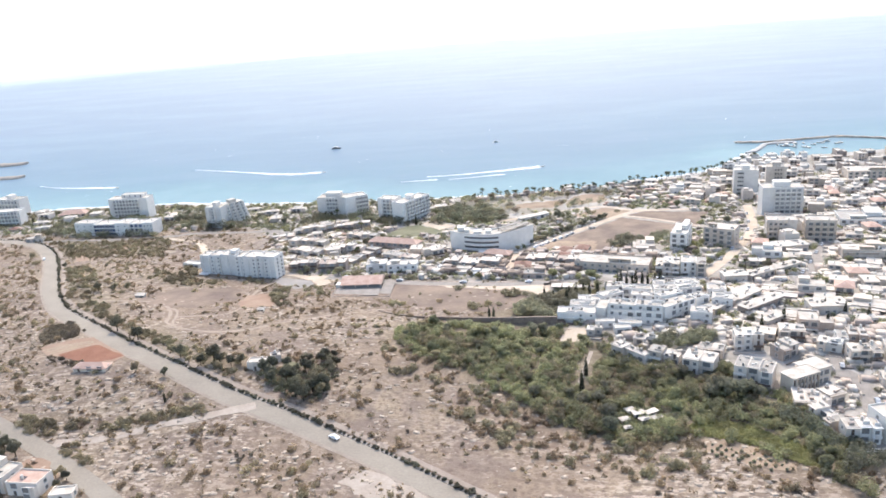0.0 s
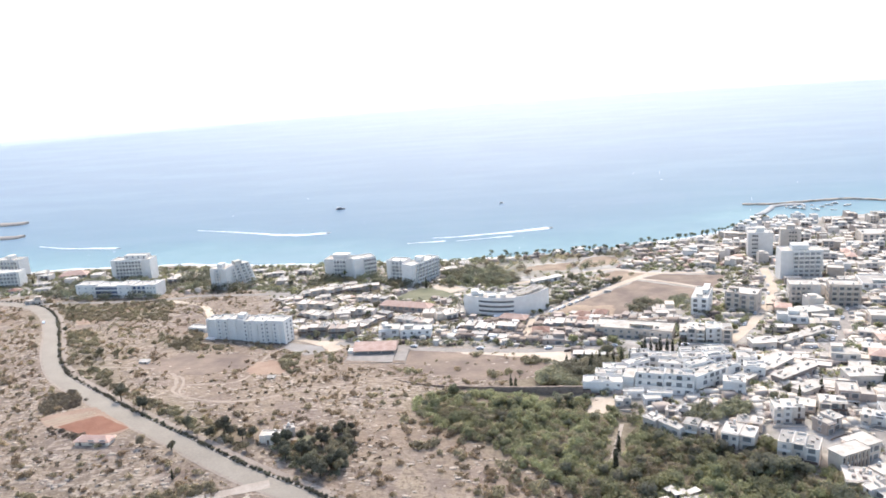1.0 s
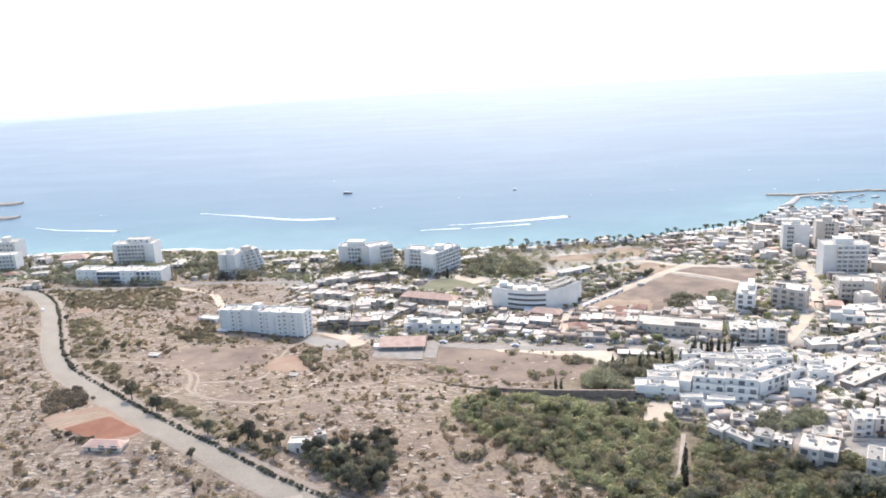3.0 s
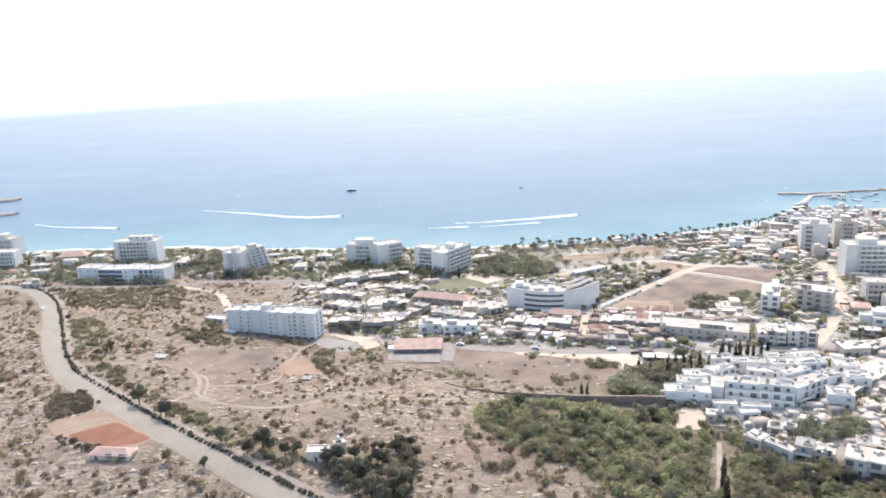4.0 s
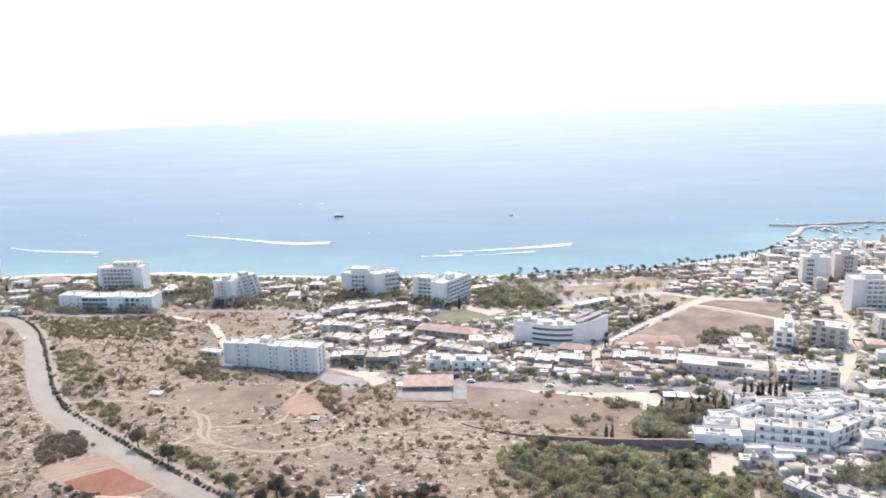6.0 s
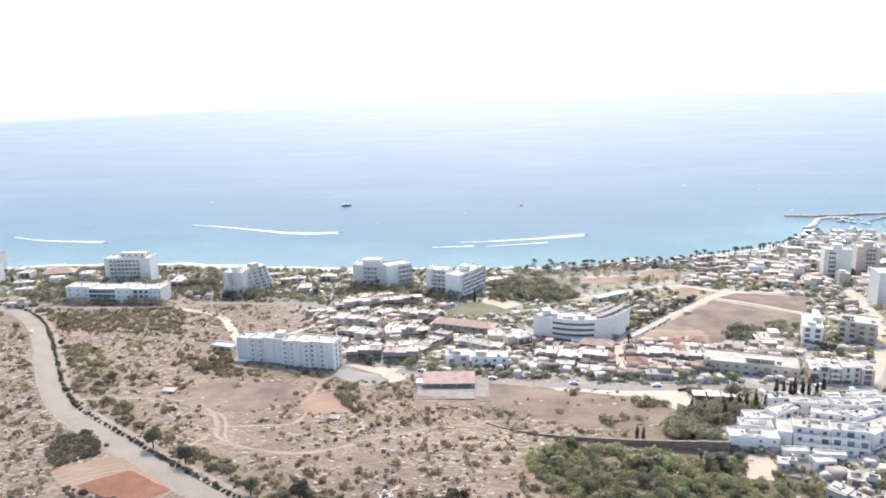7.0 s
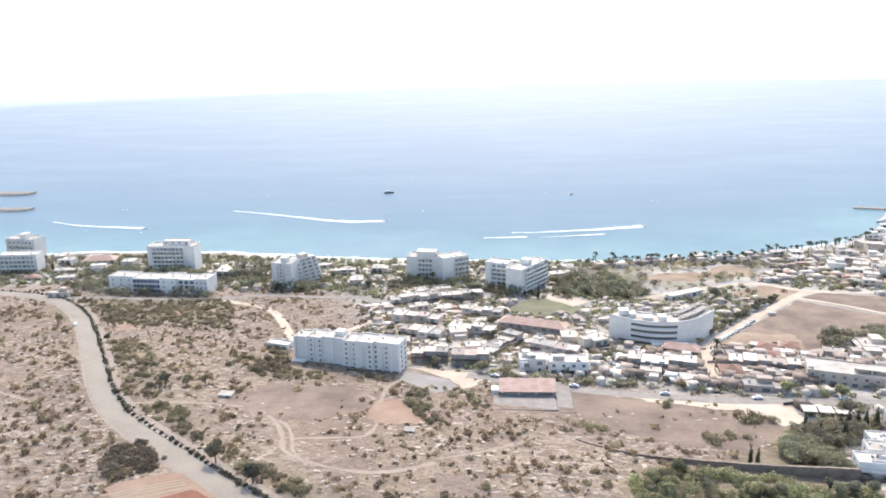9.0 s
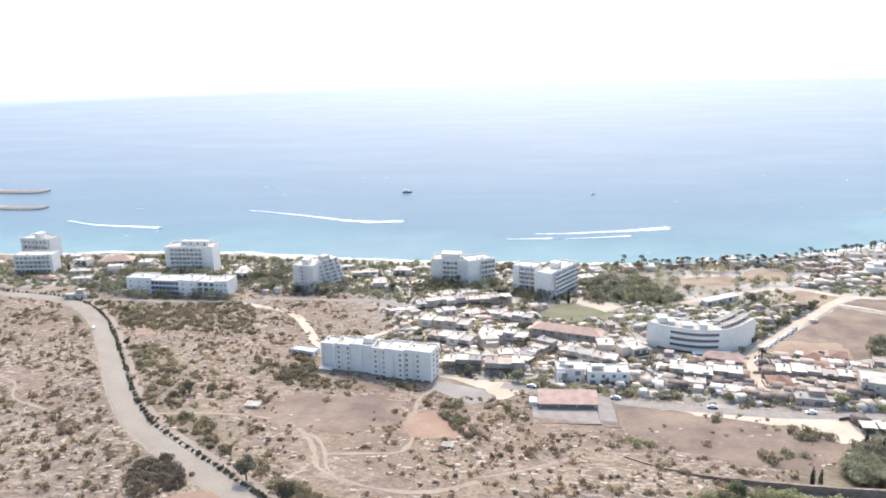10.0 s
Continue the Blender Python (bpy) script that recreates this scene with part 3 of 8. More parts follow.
drape("lawn", [(12, 600), (40, 592), (50, 606), (46, 622), (22, 626)], M_LAWN, 0.09, "green lawn of the parkland", 2.0, cat="lawn")
drape("lot", [(186, 434), (192.1, 451.6), (202.3, 463.1), (211, 461.5), (207, 451.9), (196.3, 437)], M_TAN, 0.11, "bare tan lot beside the town street", 1.0, cat="lot")
drape("lot", [(131, 616), (167, 645), (175, 622), (144, 608)], M_CONC, 0.12, "white paved plaza near the beach", 0.8, cat="plaza")
drape("field", BANK, M_LAWN, 0.1, "low green growth covering the bank", 1.5, cat="field")
drape("field", [(-126.1, 235.3), (-124.8, 240), (-115, 236), (-112, 230), (-118, 226.5), (-122.5, 229)], M_STUB, 0.13, "reddish bare earth behind the house", 0.8, cat="field")
drape("lot", [(-130, 226), (-108, 230), (-104, 218), (-124, 210)], M_TAN, 0.1, "earth yard beside the house", 1.0, cat="lot")


def mole(name, line, width, top, mat, label, category):
    """A breakwater: a rough rubble bank with sloping sides, standing in the sea."""
    rng = random.Random(7 + len(line))
    v, f = [], []
    prof = ((-0.5, -1.5), (-0.36, 0.55), (-0.2, 1.0), (0.2, 1.0), (0.36, 0.5), (0.5, -1.5))
    for i, q in enumerate(line):
        t = (line[min(i + 1, len(line) - 1)] - line[max(i - 1, 0)]).normalized()
        nrm = Vector((-t.y, t.x, 0))
        w = width * (0.35 if i in (0, len(line) - 1) else 1)
        for a, b in prof:
            r = q + nrm * w * a
            v.append((r.x + rng.uniform(-0.7, 0.7), r.y + rng.uniform(-0.7, 0.7), b * top + (rng.uniform(-0.3, 0.3) if b > 0 else 0)))
    m = len(prof)
    for i in range(len(line) - 1):
        for k in range(m - 1):
            a = i * m + k
            f.append((a, a + m, a + m + 1, a + 1))
    f += [tuple(range(m)), tuple(range(len(v) - 1, len(v) - 1 - m, -1))]
    return tagged(new(name, mesh_from(name, v, f, [mat])), label, category, kind="structure")


mole("breakwater", spline([(302, 871), (337, 865), (391, 873), (420, 872), (470, 840), (500, 815)], 5), 5.5, 1.7, M_ROCK, "long dark rubble breakwater of the harbour", "breakwater")
mole("quay", spline([(296, 808), (312, 826), (329, 852), (345, 856), (361, 855)], 5), 9, 1.8, M_CONC, "pale curved stone quay of the small harbour", "quay")
mole("headland", spline([(-590, 985), (-612, 978), (-660, 985), (-760, 1010), (-900, 1040)], 6), 26, 2.4, M_KERB, "low rocky headland reaching into the sea", "headland")
mole("headland", spline([(-536, 890), (-560, 884), (-600, 892), (-700, 900), (-900, 900)], 6), 22, 2.2, M_KERB, "low grey-brown rocky headland in the sea", "headland")


def wake(line, w0, w1, name="wake", label="long white foam wake of a speedboat"):
    """Foam in small rafts: dense and narrow at the boat's end of the line, thin and wide at the old one."""
    rng = random.Random(len(line))
    v, f = [], []
    n = len(line) - 1
    for i in range(n):
        t = (line[i + 1] - line[i]).normalized()
        nrm = Vector((-t.y, t.x, 0))
        s = (i + 0.5) / n
        w = w0 + (w1 - w0) * s
        for _ in range(int(6 + 46 * s ** 1.2)):
            q = line[i].lerp(line[i + 1], rng.random()) + nrm * rng.gauss(0, w * 0.24)
            a, b, z = rng.uniform(0.6, 2.4), rng.uniform(0.25, 0.7), 0.05 + rng.uniform(0, 0.25)
            k = len(v)
            for c, d in ((-1, 0), (-0.3, -1), (0.7, -0.7), (1, 0.1), (0.2, 1), (-0.6, 0.8)):
                r = q + t * a * c * rng.uniform(0.7, 1.2) + nrm * b * d * rng.uniform(0.7, 1.2)
                v.append((r.x, r.y, z))
            f.append(tuple(range(k, k + 6)))
    tagged(new(name, mesh_from(name, v, f, [M_FOAM])), label, name, kind="stuff")


wake(spline([(-314, 876), (-258, 853), (-203, 828), (-175, 823), (-152, 826)]), 1.5, 9.0)
wake(spline([(-30, 776), (-6, 777), (37, 785), (86, 798)]), 1.5, 10.0)
wake([Vector((x, float(np.interp(x, SHORE_X, SHORE_Y)) - 2 + 1.5 * math.sin(x / 9), 0)) for x in range(290, -440, -5)], 4.0, 5.0, "surf", "thin line of white surf along the beach")
wake(spline([(-55.5, 757), (-38, 758.5), (-19, 759.5)]), 0.8, 3.5)
wake(spline([(-8, 758), (20, 763), (48, 769)]), 0.6, 2.4)
wake(spline([(-479, 828), (-446, 812), (-420, 806), (-376, 799)]), 1.2, 6.5)

# ---- plants ----
def leaf_cloud(rng, lobes, count, size, squash=0.8):
    """Leaf clumps as small tilted blades, spread over the outsides of a few lobes (x, y, z, radius)."""
    v, f = [], []
    tot = sum(l[3] ** 2 for l in lobes)
    for l in lobes:
        for _ in range(int(count * l[3] ** 2 / tot)):
            d = Vector((rng.gauss(0, 1), rng.gauss(0, 1), rng.gauss(0, 1))).normalized()
            r = l[3] * rng.uniform(0.78, 1.05)
            q = Vector(l[:3]) + Vector((d.x * r, d.y * r, d.z * r * squash))
            nrm = (d + Vector((rng.gauss(0, 0.28), rng.gauss(0, 0.28), rng.gauss(0, 0.28) + 0.3))).normalized()
            a = nrm.orthogonal().normalized()
            a.rotate(Matrix.Rotation(rng.uniform(0, 6.28), 3, nrm))
            b = nrm.cross(a)
            s = size * rng.uniform(0.6, 1.4)
            n = len(v)
            v += [q + a * s, q + b * s * 0.9 - a * s * 0.5, q - b * s * 0.9 - a * s * 0.6]
            f.append((n, n + 1, n + 2))
    return v, f


def tube(path, radii, sides=6):
    v, f = [], []
    for i, (q, r) in enumerate(zip(path, radii)):
        for k in range(sides):
            a = 2 * math.pi * k / sides
            v.append((q[0] + r * math.cos(a), q[1] + r * math.sin(a), q[2]))
    for i in range(len(path) - 1):
        for k in range(sides):
            a, b = i * sides + k, i * sides + (k + 1) % sides
            f.append((a, b, b + sides, a + sides))
    return v, f


def joined(chunks):
    v, f = [], []
    for cv, cf in chunks:
        n = len(v)
        v += list(cv)
        f += [tuple(n + k for k in q) for q in cf]
    return v, f


def tree_proto(seed, h, r, leaf, name, label, group, count=800):
    rng = random.Random(seed)
    ob = root(name, label, "tree", group)
    th = h * 0.38
    chunks = [tube([(0, 0, -0.6), (0.05, 0, th * 0.5), (0.1, 0.05, th), (0.1, 0.1, h * 0.7)], [0.22 * h / 6, 0.16 * h / 6, 0.12 * h / 6, 0.04])]
    lobes = [(0, 0, h * 0.62, r * 0.75)]
    for k in range(6):
        a = k * 1.05 + rng.uniform(-0.4, 0.4)
        d = r * rng.uniform(0.4, 0.72)
        q = (d * math.cos(a), d * math.sin(a), h * rng.uniform(0.42, 0.82))
        chunks.append(tube([(0.05, 0, th * 0.75), (q[0] * 0.5, q[1] * 0.5, (th + q[2]) / 2), q], [0.1, 0.07, 0.03], 5))
        lobes.append((*q, r * rng.uniform(0.35, 0.6)))
    v, f = joined(chunks)
    part("trunk", mesh_from("trunk", v, f, [M_BARK], smooth=True), ob)
    v, f = leaf_cloud(rng, lobes, count, 0.36 * max(r, 1.5) / 2.6)
    part("crown", mesh_from("crown", v, f, [leaf]), ob)
    return ob


def cypress_proto(seed, h):
    rng = random.Random(seed)
    ob = root("cypress", "tall slender dark green cypress tree", "tree", "cypress trees")
    v, f = tube([(0, 0, -0.5), (0, 0, h * 0.5)], [0.18, 0.06])
    part("trunk", mesh_from("trunk", v, f, [M_BARK]), ob)
    lobes = [(rng.uniform(-0.12, 0.12), rng.uniform(-0.12, 0.12), 0.7 + k * h * 0.9 / 9, 0.95 * (1 - (k / 9.5) ** 2) + 0.12) for k in range(9)]
    v, f = leaf_cloud(rng, lobes, 520, 0.28, 1.3)
    part("crown", mesh_from("crown", v, f, [M_CYPR]), ob)
    return ob


def palm_proto(seed, h):
    rng = random.Random(seed)
    ob = root("palm_tree", "tall palm tree with a bare trunk and drooping fronds", "palm tree", "palms along the shore")
    v, f = tube([(0, 0, -0.5), (0.1, 0, h * 0.4), (0.25, 0.05, h * 0.8), (0.3, 0.05, h)], [0.3, 0.2, 0.18, 0.2], 7)
    part("trunk", mesh_from("trunk", v, f, [M_BARK], smooth=True), ob)
    v, f = [], []
    for k in range(18):
        a = k * 2.4 + rng.uniform(-0.2, 0.2)
        up = rng.uniform(-0.1, 0.9)
        d, s = Vector((math.cos(a), math.sin(a), 0)), Vector((-math.sin(a), math.cos(a), 0))
        ln, n = rng.uniform(1.9, 2.6), len(v)
        for j in range(5):
            t = j / 4
            q = Vector((0.3, 0.05, h)) + d * ln * t + Vector((0, 0, ln * (up * t - 1.1 * t * t)))
            w = 0.42 * (0.35 + t * 1.6 if t < 0.4 else 1.25 - t)
            v += [q - s * w - Vector((0, 0, 0.12)), q, q + s * w - Vector((0, 0, 0.12))]
        for j in range(4):
            b = n + j * 3
            f += [(b, b + 1, b + 4, b + 3), (b + 1, b + 2, b + 5, b + 4)]
    part("crown", mesh_from("crown", v, f, [M_PALM]), ob)
    return ob


def bush_proto(seed, r, leaf, name, label, group, count=260):
    rng = random.Random(seed)
    lobes = [(rng.uniform(-0.5, 0.5) * r, rng.uniform(-0.5, 0.5) * r, r * rng.uniform(0.35, 0.8), r * rng.uniform(0.45, 0.7)) for _ in range(5)]
    v, f = joined([tube([(0, 0, -0.4), (0, 0, r * 0.8)], [0.08, 0.04], 5), leaf_cloud(rng, lobes, count, 0.2 * r)])
    return tagged(new(name, mesh_from(name, v, f, [leaf])), label, "shrub", group)


USED = set()


def plant(proto, x, y, s=1.0, turn=0.0, sink=0.0):
    """The first standing of a kind takes the built one, the others copy it."""
    m = pose(x, y, terrain(x, y) - sink, 0, 0, turn)
    if proto.name in USED:
        ob = copy_thing(proto, m)
    else:
        USED.add(proto.name)
        ob = proto
        ob.matrix_basis = m
    ob.scale = (s, s, s * 1.0)
    return ob


WOOD_TREES = [tree_proto(11, 6.0, 3.0, M_LEAF, "tree", "rounded green carob tree in the wood", "trees of the wood"), tree_proto(12, 7.0, 2.8, M_LEAF, "tree", "broad green tree in the wood", "trees of the wood"),
              tree_proto(13, 5.0, 2.8, M_OLIVE, "tree", "grey-green olive tree in the wood", "trees of the wood"), tree_proto(14, 7.5, 2.6, M_DARKL, "tree", "dark green pine in the wood", "trees of the wood")]
TOWN_TREES = [tree_proto(21, 6.0, 2.8, M_DARKL, "tree", "dark green garden tree among houses", "garden trees"), tree_proto(22, 5.0, 2.6, M_LEAF, "tree", "green garden tree among houses", "garden trees"),
              tree_proto(23, 5.5, 3.0, M_OLIVE, "tree", "grey-green garden tree among houses", "garden trees")]
ROAD_TREES = [tree_proto(31, 7.2, 2.6, M_HOLM, "tree", "dark roadside tree beside the footpath", "roadside trees"), tree_proto(32, 5.5, 2.2, M_OLIVE, "tree", "grey-green roadside tree beside the footpath", "roadside trees")]
CYPRESS = [cypress_proto(41, 9.5), cypress_proto(42, 8.5)]
PALMS = [palm_proto(51, 7.0), palm_proto(52, 5.5)]
HEDGE = [bush_proto(61, 1.0, M_HOLM, "hedge_shrub", "clipped dark green shrub on the road kerb", "shrubs along the road"), bush_proto(62, 1.25, M_HOLM, "hedge_shrub", "dense dark shrub on the road kerb", "shrubs along the road")]

# ---- buildings ----
OCC = []


def taken(x, y, r):
    return any((x - a) ** 2 + (y - b) ** 2 < (r + c) ** 2 for a, b, c in OCC)


def near_line(line, x, y, d):
    return any((q.x - x) ** 2 + (q.y - y) ** 2 < d * d for q in line)


def window_mesh(w, h, pane, bars=1):
    """One piece: a frame that stands proud, its inner edge, and the panes set back in it, split by bars."""
    t, n = 0.1, bars + 1
    x = [-w / 2 - t, w / 2 + t]
    v = [(x[0], 0.02, -h / 2 - t), (x[1], 0.02, -h / 2 - t), (x[1], 0.02, h / 2 + t), (x[0], 0.02, h / 2 + t)]
    v += [(q[0], -0.08, q[2]) for q in v]
    f, ix = [(0, 1, 5, 4), (1, 2, 6, 5), (2, 3, 7, 6), (3, 0, 4, 7)], [0] * 4
    u = len(v)
    v += [(-w / 2, -0.08, -h / 2), (w / 2, -0.08, -h / 2), (w / 2, -0.08, h / 2), (-w / 2, -0.08, h / 2)]
    v += [(q[0], -0.01, q[2]) for q in v[u:u + 4]]
    f += [(4, 5, u + 1, u), (5, 6, u + 2, u + 1), (6, 7, u + 3, u + 2), (7, 4, u, u + 3)]
    f += [(u, u + 1, u + 5, u + 4), (u + 1, u + 2, u + 6, u + 5), (u + 2, u + 3, u + 7, u + 6), (u + 3, u, u + 4, u + 7), (u + 4, u + 5, u + 6, u + 7)]
    return mesh_from("window", v, f, [M_FRAME, pane], ix + [0] * 8 + [1])


W_SMALL, W_MID, W_WIDE, W_DOOR = window_mesh(0.9, 0.9, M_GLASS), window_mesh(1.3, 1.3, M_GLASS), window_mesh(2.3, 1.9, M_GLASS, 2), window_mesh(1.0, 2.1, M_BROWN, 0)
W_HOTEL = window_mesh(2.3, 1.9, M_PALEG, 2)
# W_LOGGIA: a flat dark pane in place of a loggia's shaded opening
W_BLUE, W_LOGGIA = window_mesh(2.4, 2.0, M_BLUEG, 2), window_mesh(2.9, 1.9, M_GLASS, 0)


def rimmed(x0, y0, x1, y1, z0, z1, p=0.5, t=0.2):
    """A block with a parapet round its roof."""
    return [(x0, y0, z0, x1, y1, z1), (x0, y0, z1, x1, y0 + t, z1 + p), (x0, y1 - t, z1, x1, y1, z1 + p), (x0, y0 + t, z1, x0 + t, y1 - t, z1 + p), (x1 - t, y0 + t, z1, x1, y1 - t, z1 + p)]


def tank_mesh():
    v, f = tube([(0, 0, 0), (0, 0, 1.1)], [0.45, 0.45], 8)
    f = list(f) + [tuple(range(15, 7, -1))[::-1]]
    v2, f2 = [(-0.5, -0.3, 0), (0.5, -0.3, 0), (0.5, 0.3, 0), (-0.5, 0.3, 0), (-0.5, -0.3, 0.5), (0.5, -0.3, 0.5), (0.5, 0.3, 0.5), (-0.5, 0.3, 0.5)], BOXF
    v, f = joined([([(q[0], q[1], q[2] + 0.5) for q in v], f), (v2, f2)])
    return mesh_from("water_tank", v, f, [M_TANK])


TANK = tank_mesh()
PANEL = mesh_from("solar_panel", [(-1, -0.6, 0.15), (1, -0.6, 0.15), (1, 0.6, 0.95), (-1, 0.6, 0.95), (-1, -0.6, 0), (1, -0.6, 0), (1, 0.6, 0), (-1, 0.6, 0)],
                  [(0, 1, 2, 3), (4, 7, 6, 5), (0, 4, 5, 1), (1, 5, 6, 2), (2, 6, 7, 3), (3, 7, 4, 0)], [M_GLASS])


def rot_z(a):
    return Matrix.Rotation(radians(a), 4, "Z")


def put_row(ob, me, name, xs, z, face, w, d, bay=(9e9, 9e9, 0)):
    """A row of windows or doors on one face: front, left, right or back."""
    for x in xs:
        m = {"front": Matrix.Translation((x, -0.001 - (bay[2] if bay[0] < x < bay[1] else 0), z)), "back": Matrix.Translation((x, d + 0.001, z)) @ rot_z(180),
             "left": Matrix.Translation((-w / 2 - 0.001, x, z)) @ rot_z(-90), "right": Matrix.Translation((w / 2 + 0.001, x, z)) @ rot_z(90)}[face]
        part(name, me, ob, m)


def spread(n, a, b):
    return [a + (b - a) * (k + 0.5) / n for k in range(n)]


def house(name, label, w, d, floors, wall, roof, seed=0, kind="flat", group="", fh=3.0, foot=2.0, extras=True, cat="house"):
    """A house with its front along local x at y = 0 and the body behind it."""
    rng = random.Random(seed)
    ob = root(name, label, cat, group)
    H = floors * fh
    it = [(-w / 2, 0, -foot, w / 2, d, H)]
    bay = (9e9, 9e9, 0)
    if kind == "flat":
        p = 0.55
        if extras and rng.random() < 0.75:
            # a bay that stands forward, as high as some of the storeys
            bw = w * rng.uniform(0.26, 0.42)
            bx = rng.choice((-w / 2 + 0.003, w / 2 - bw - 0.003, rng.uniform(-w / 2, w / 2 - bw) * 0.6))
            bay = (bx, bx + bw, rng.uniform(1.0, 2.4))
            bh = rng.choice((H - 0.4, H + 0.8, max(fh, H - fh) + 0.3))
            part("bay", boxes("bay", [(bx, -bay[2], -foot, bx + bw, -0.003, bh), (bx, -bay[2], bh, bx + bw, -bay[2] + 0.2, bh + 0.5)], [wall]), ob)
        it += [(-w / 2, 0, H, w / 2, 0.22, H + p), (-w / 2, d - 0.22, H, w / 2, d, H + p), (-w / 2, 0.22, H, -w / 2 + 0.22, d - 0.22, H + p), (w / 2 - 0.22, 0.22, H, w / 2, d - 0.22, H + p)]
        part("wall", boxes("wall", it, [wall]), ob)
        deck = part("roof", boxes("roof", [(-w / 2 + 0.222, 0.222, H - 0.05, w / 2 - 0.222, d - 0.222, H + 0.06)], [roof]), ob)
        if extras:
            if w * d > 75 and rng.random() < 0.25:
                ux = rng.choice((-w / 2 + 0.5, 0.3))
                uw, uh = w * rng.uniform(0.3, 0.45), rng.uniform(2.0, 2.7)
                part("upper_room", boxes("upper_room", [(ux, d * 0.42, H + 0.05, ux + uw, d - 0.4, H + uh), (ux - 0.25, d * 0.42 - 0.4, H + uh, ux + uw + 0.25, d - 0.3, H + uh + 0.2)], [wall]), deck)
            px, py = rng.uniform(-w / 2 + 0.5, 0), rng.uniform(0.4, d * 0.3)
            if w * d > 98:
                part("pergola", boxes("pergola", [(px, py, H + 2.1, px + w * 0.3, py + 2.4, H + 2.22), (px, py, H + 0.05, px + 0.15, py + 0.15, H + 2.1), (px + w * 0.3 - 0.15, py, H + 0.05, px + w * 0.3, py + 0.15, H + 2.1),
                                              (px, py + 2.25, H + 0.05, px + w * 0.3, py + 2.4, H + 2.1)], [wall]), deck)
            if w * d > 100 and rng.random() < 0.2:
                sx, sy = rng.uniform(-w / 2 + 2.2, w / 2 - 2.2), d * 0.62
                part("stair_head", boxes("stair_head", [(sx - 1.5, sy - 1.4, H + 0.06, sx + 1.5, sy + 1.4, H + 2.4), (sx - 1.7, sy - 1.6, H + 2.4, sx + 1.7, sy + 1.6, H + 2.55)], [wall]), deck)
            for k in range(1 + int(w * d > 180) + int(w * d > 260)):
                x, y = rng.uniform(-w / 2 + 1.4, w / 2 - 1.4), rng.uniform(1.2, d * 0.45)
                part("solar_panel", PANEL, deck, Matrix.Translation((x, y, H + 0.05)) @ rot_z(180))
                part("water_tank", TANK, deck, Matrix.Translation((x + rng.uniform(-0.3, 0.3), y - 0.9 if y > 1.8 else y + 1.3, H + 0.05)))
    else:
        part("wall", boxes("wall", it, [wall]), ob)
        e, r = 0.5, min(w, d) * 0.22 + 0.4
        if w >= d:
            a, b = (-w / 2 + d / 2, d / 2, H + r), (w / 2 - d / 2, d / 2, H + r)
        else:
            a, b = (0, w / 2, H + r), (0, d - w / 2, H + r)
        c = [(-w / 2 - e, -e, H - 0.05), (w / 2 + e, -e, H - 0.05), (w / 2 + e, d + e, H - 0.05), (-w / 2 - e, d + e, H - 0.05)]
        u = [(q[0], q[1], q[2] - 0.18) for q in c]
        if w >= d:
            f = [(0, 1, 5, 4), (1, 2, 5), (2, 3, 4, 5), (3, 0, 4)]
        else:
            f = [(0, 1, 4), (1, 2, 5, 4), (2, 3, 5), (3, 0, 4, 5)]
        f += [(6, 9, 8, 7), (0, 6, 7, 1), (1, 7, 8, 2), (2, 8, 9, 3), (3, 9, 6, 0)]
        part("roof", mesh_from("roof", c + [a, b] + u, f, [roof]), ob)
    for fl in range(floors):
        z = fl * fh + 1.55
        n = max(1, int(w / 4.2))
        xs = spread(n, -w / 2, w / 2)
        if fl == 0:
            k = rng.randrange(n)
            put_row(ob, W_DOOR, "door", [xs[k]], 1.05, "front", w, d, bay)
            xs = xs[:k] + xs[k + 1:]
        put_row(ob, rng.choice((W_MID, W_WIDE, W_WIDE)), "window", xs, z, "front", w, d, bay)
        ys = spread(max(1, int(d / 8)), 0, d)
        put_row(ob, W_MID, "window", ys, z, "left", w, d)
        put_row(ob, W_MID, "window", ys, z, "right", w, d)
        if fl and rng.random() < 0.6:
            x0 = rng.choice((-w / 2, -w / 4, 0))
            x1 = x0 + w / 2
            z = fl * fh
            part("balcony", boxes("balcony", [(x0, -1.4, z - 0.16, x1, -0.003, z), (x0, -1.4, z, x1, -1.28, z + 0.95), (x0, -1.28, z, x0 + 0.1, -0.003, z + 0.95), (x1 - 0.1, -1.28, z, x1, -0.003, z + 0.95)], [wall]), ob)
    return ob


def face_pose(pl, pr, sink=0.2):
    """The pose of a front that runs from pl to pr, and its width."""
    a, b = Vector((*pl, 0)), Vector((*pr, 0))
    ang = math.degrees(math.atan2(b.y - a.y, b.x - a.x))
    mid = (a + b) / 2
    return mid, ang, (b - a).length


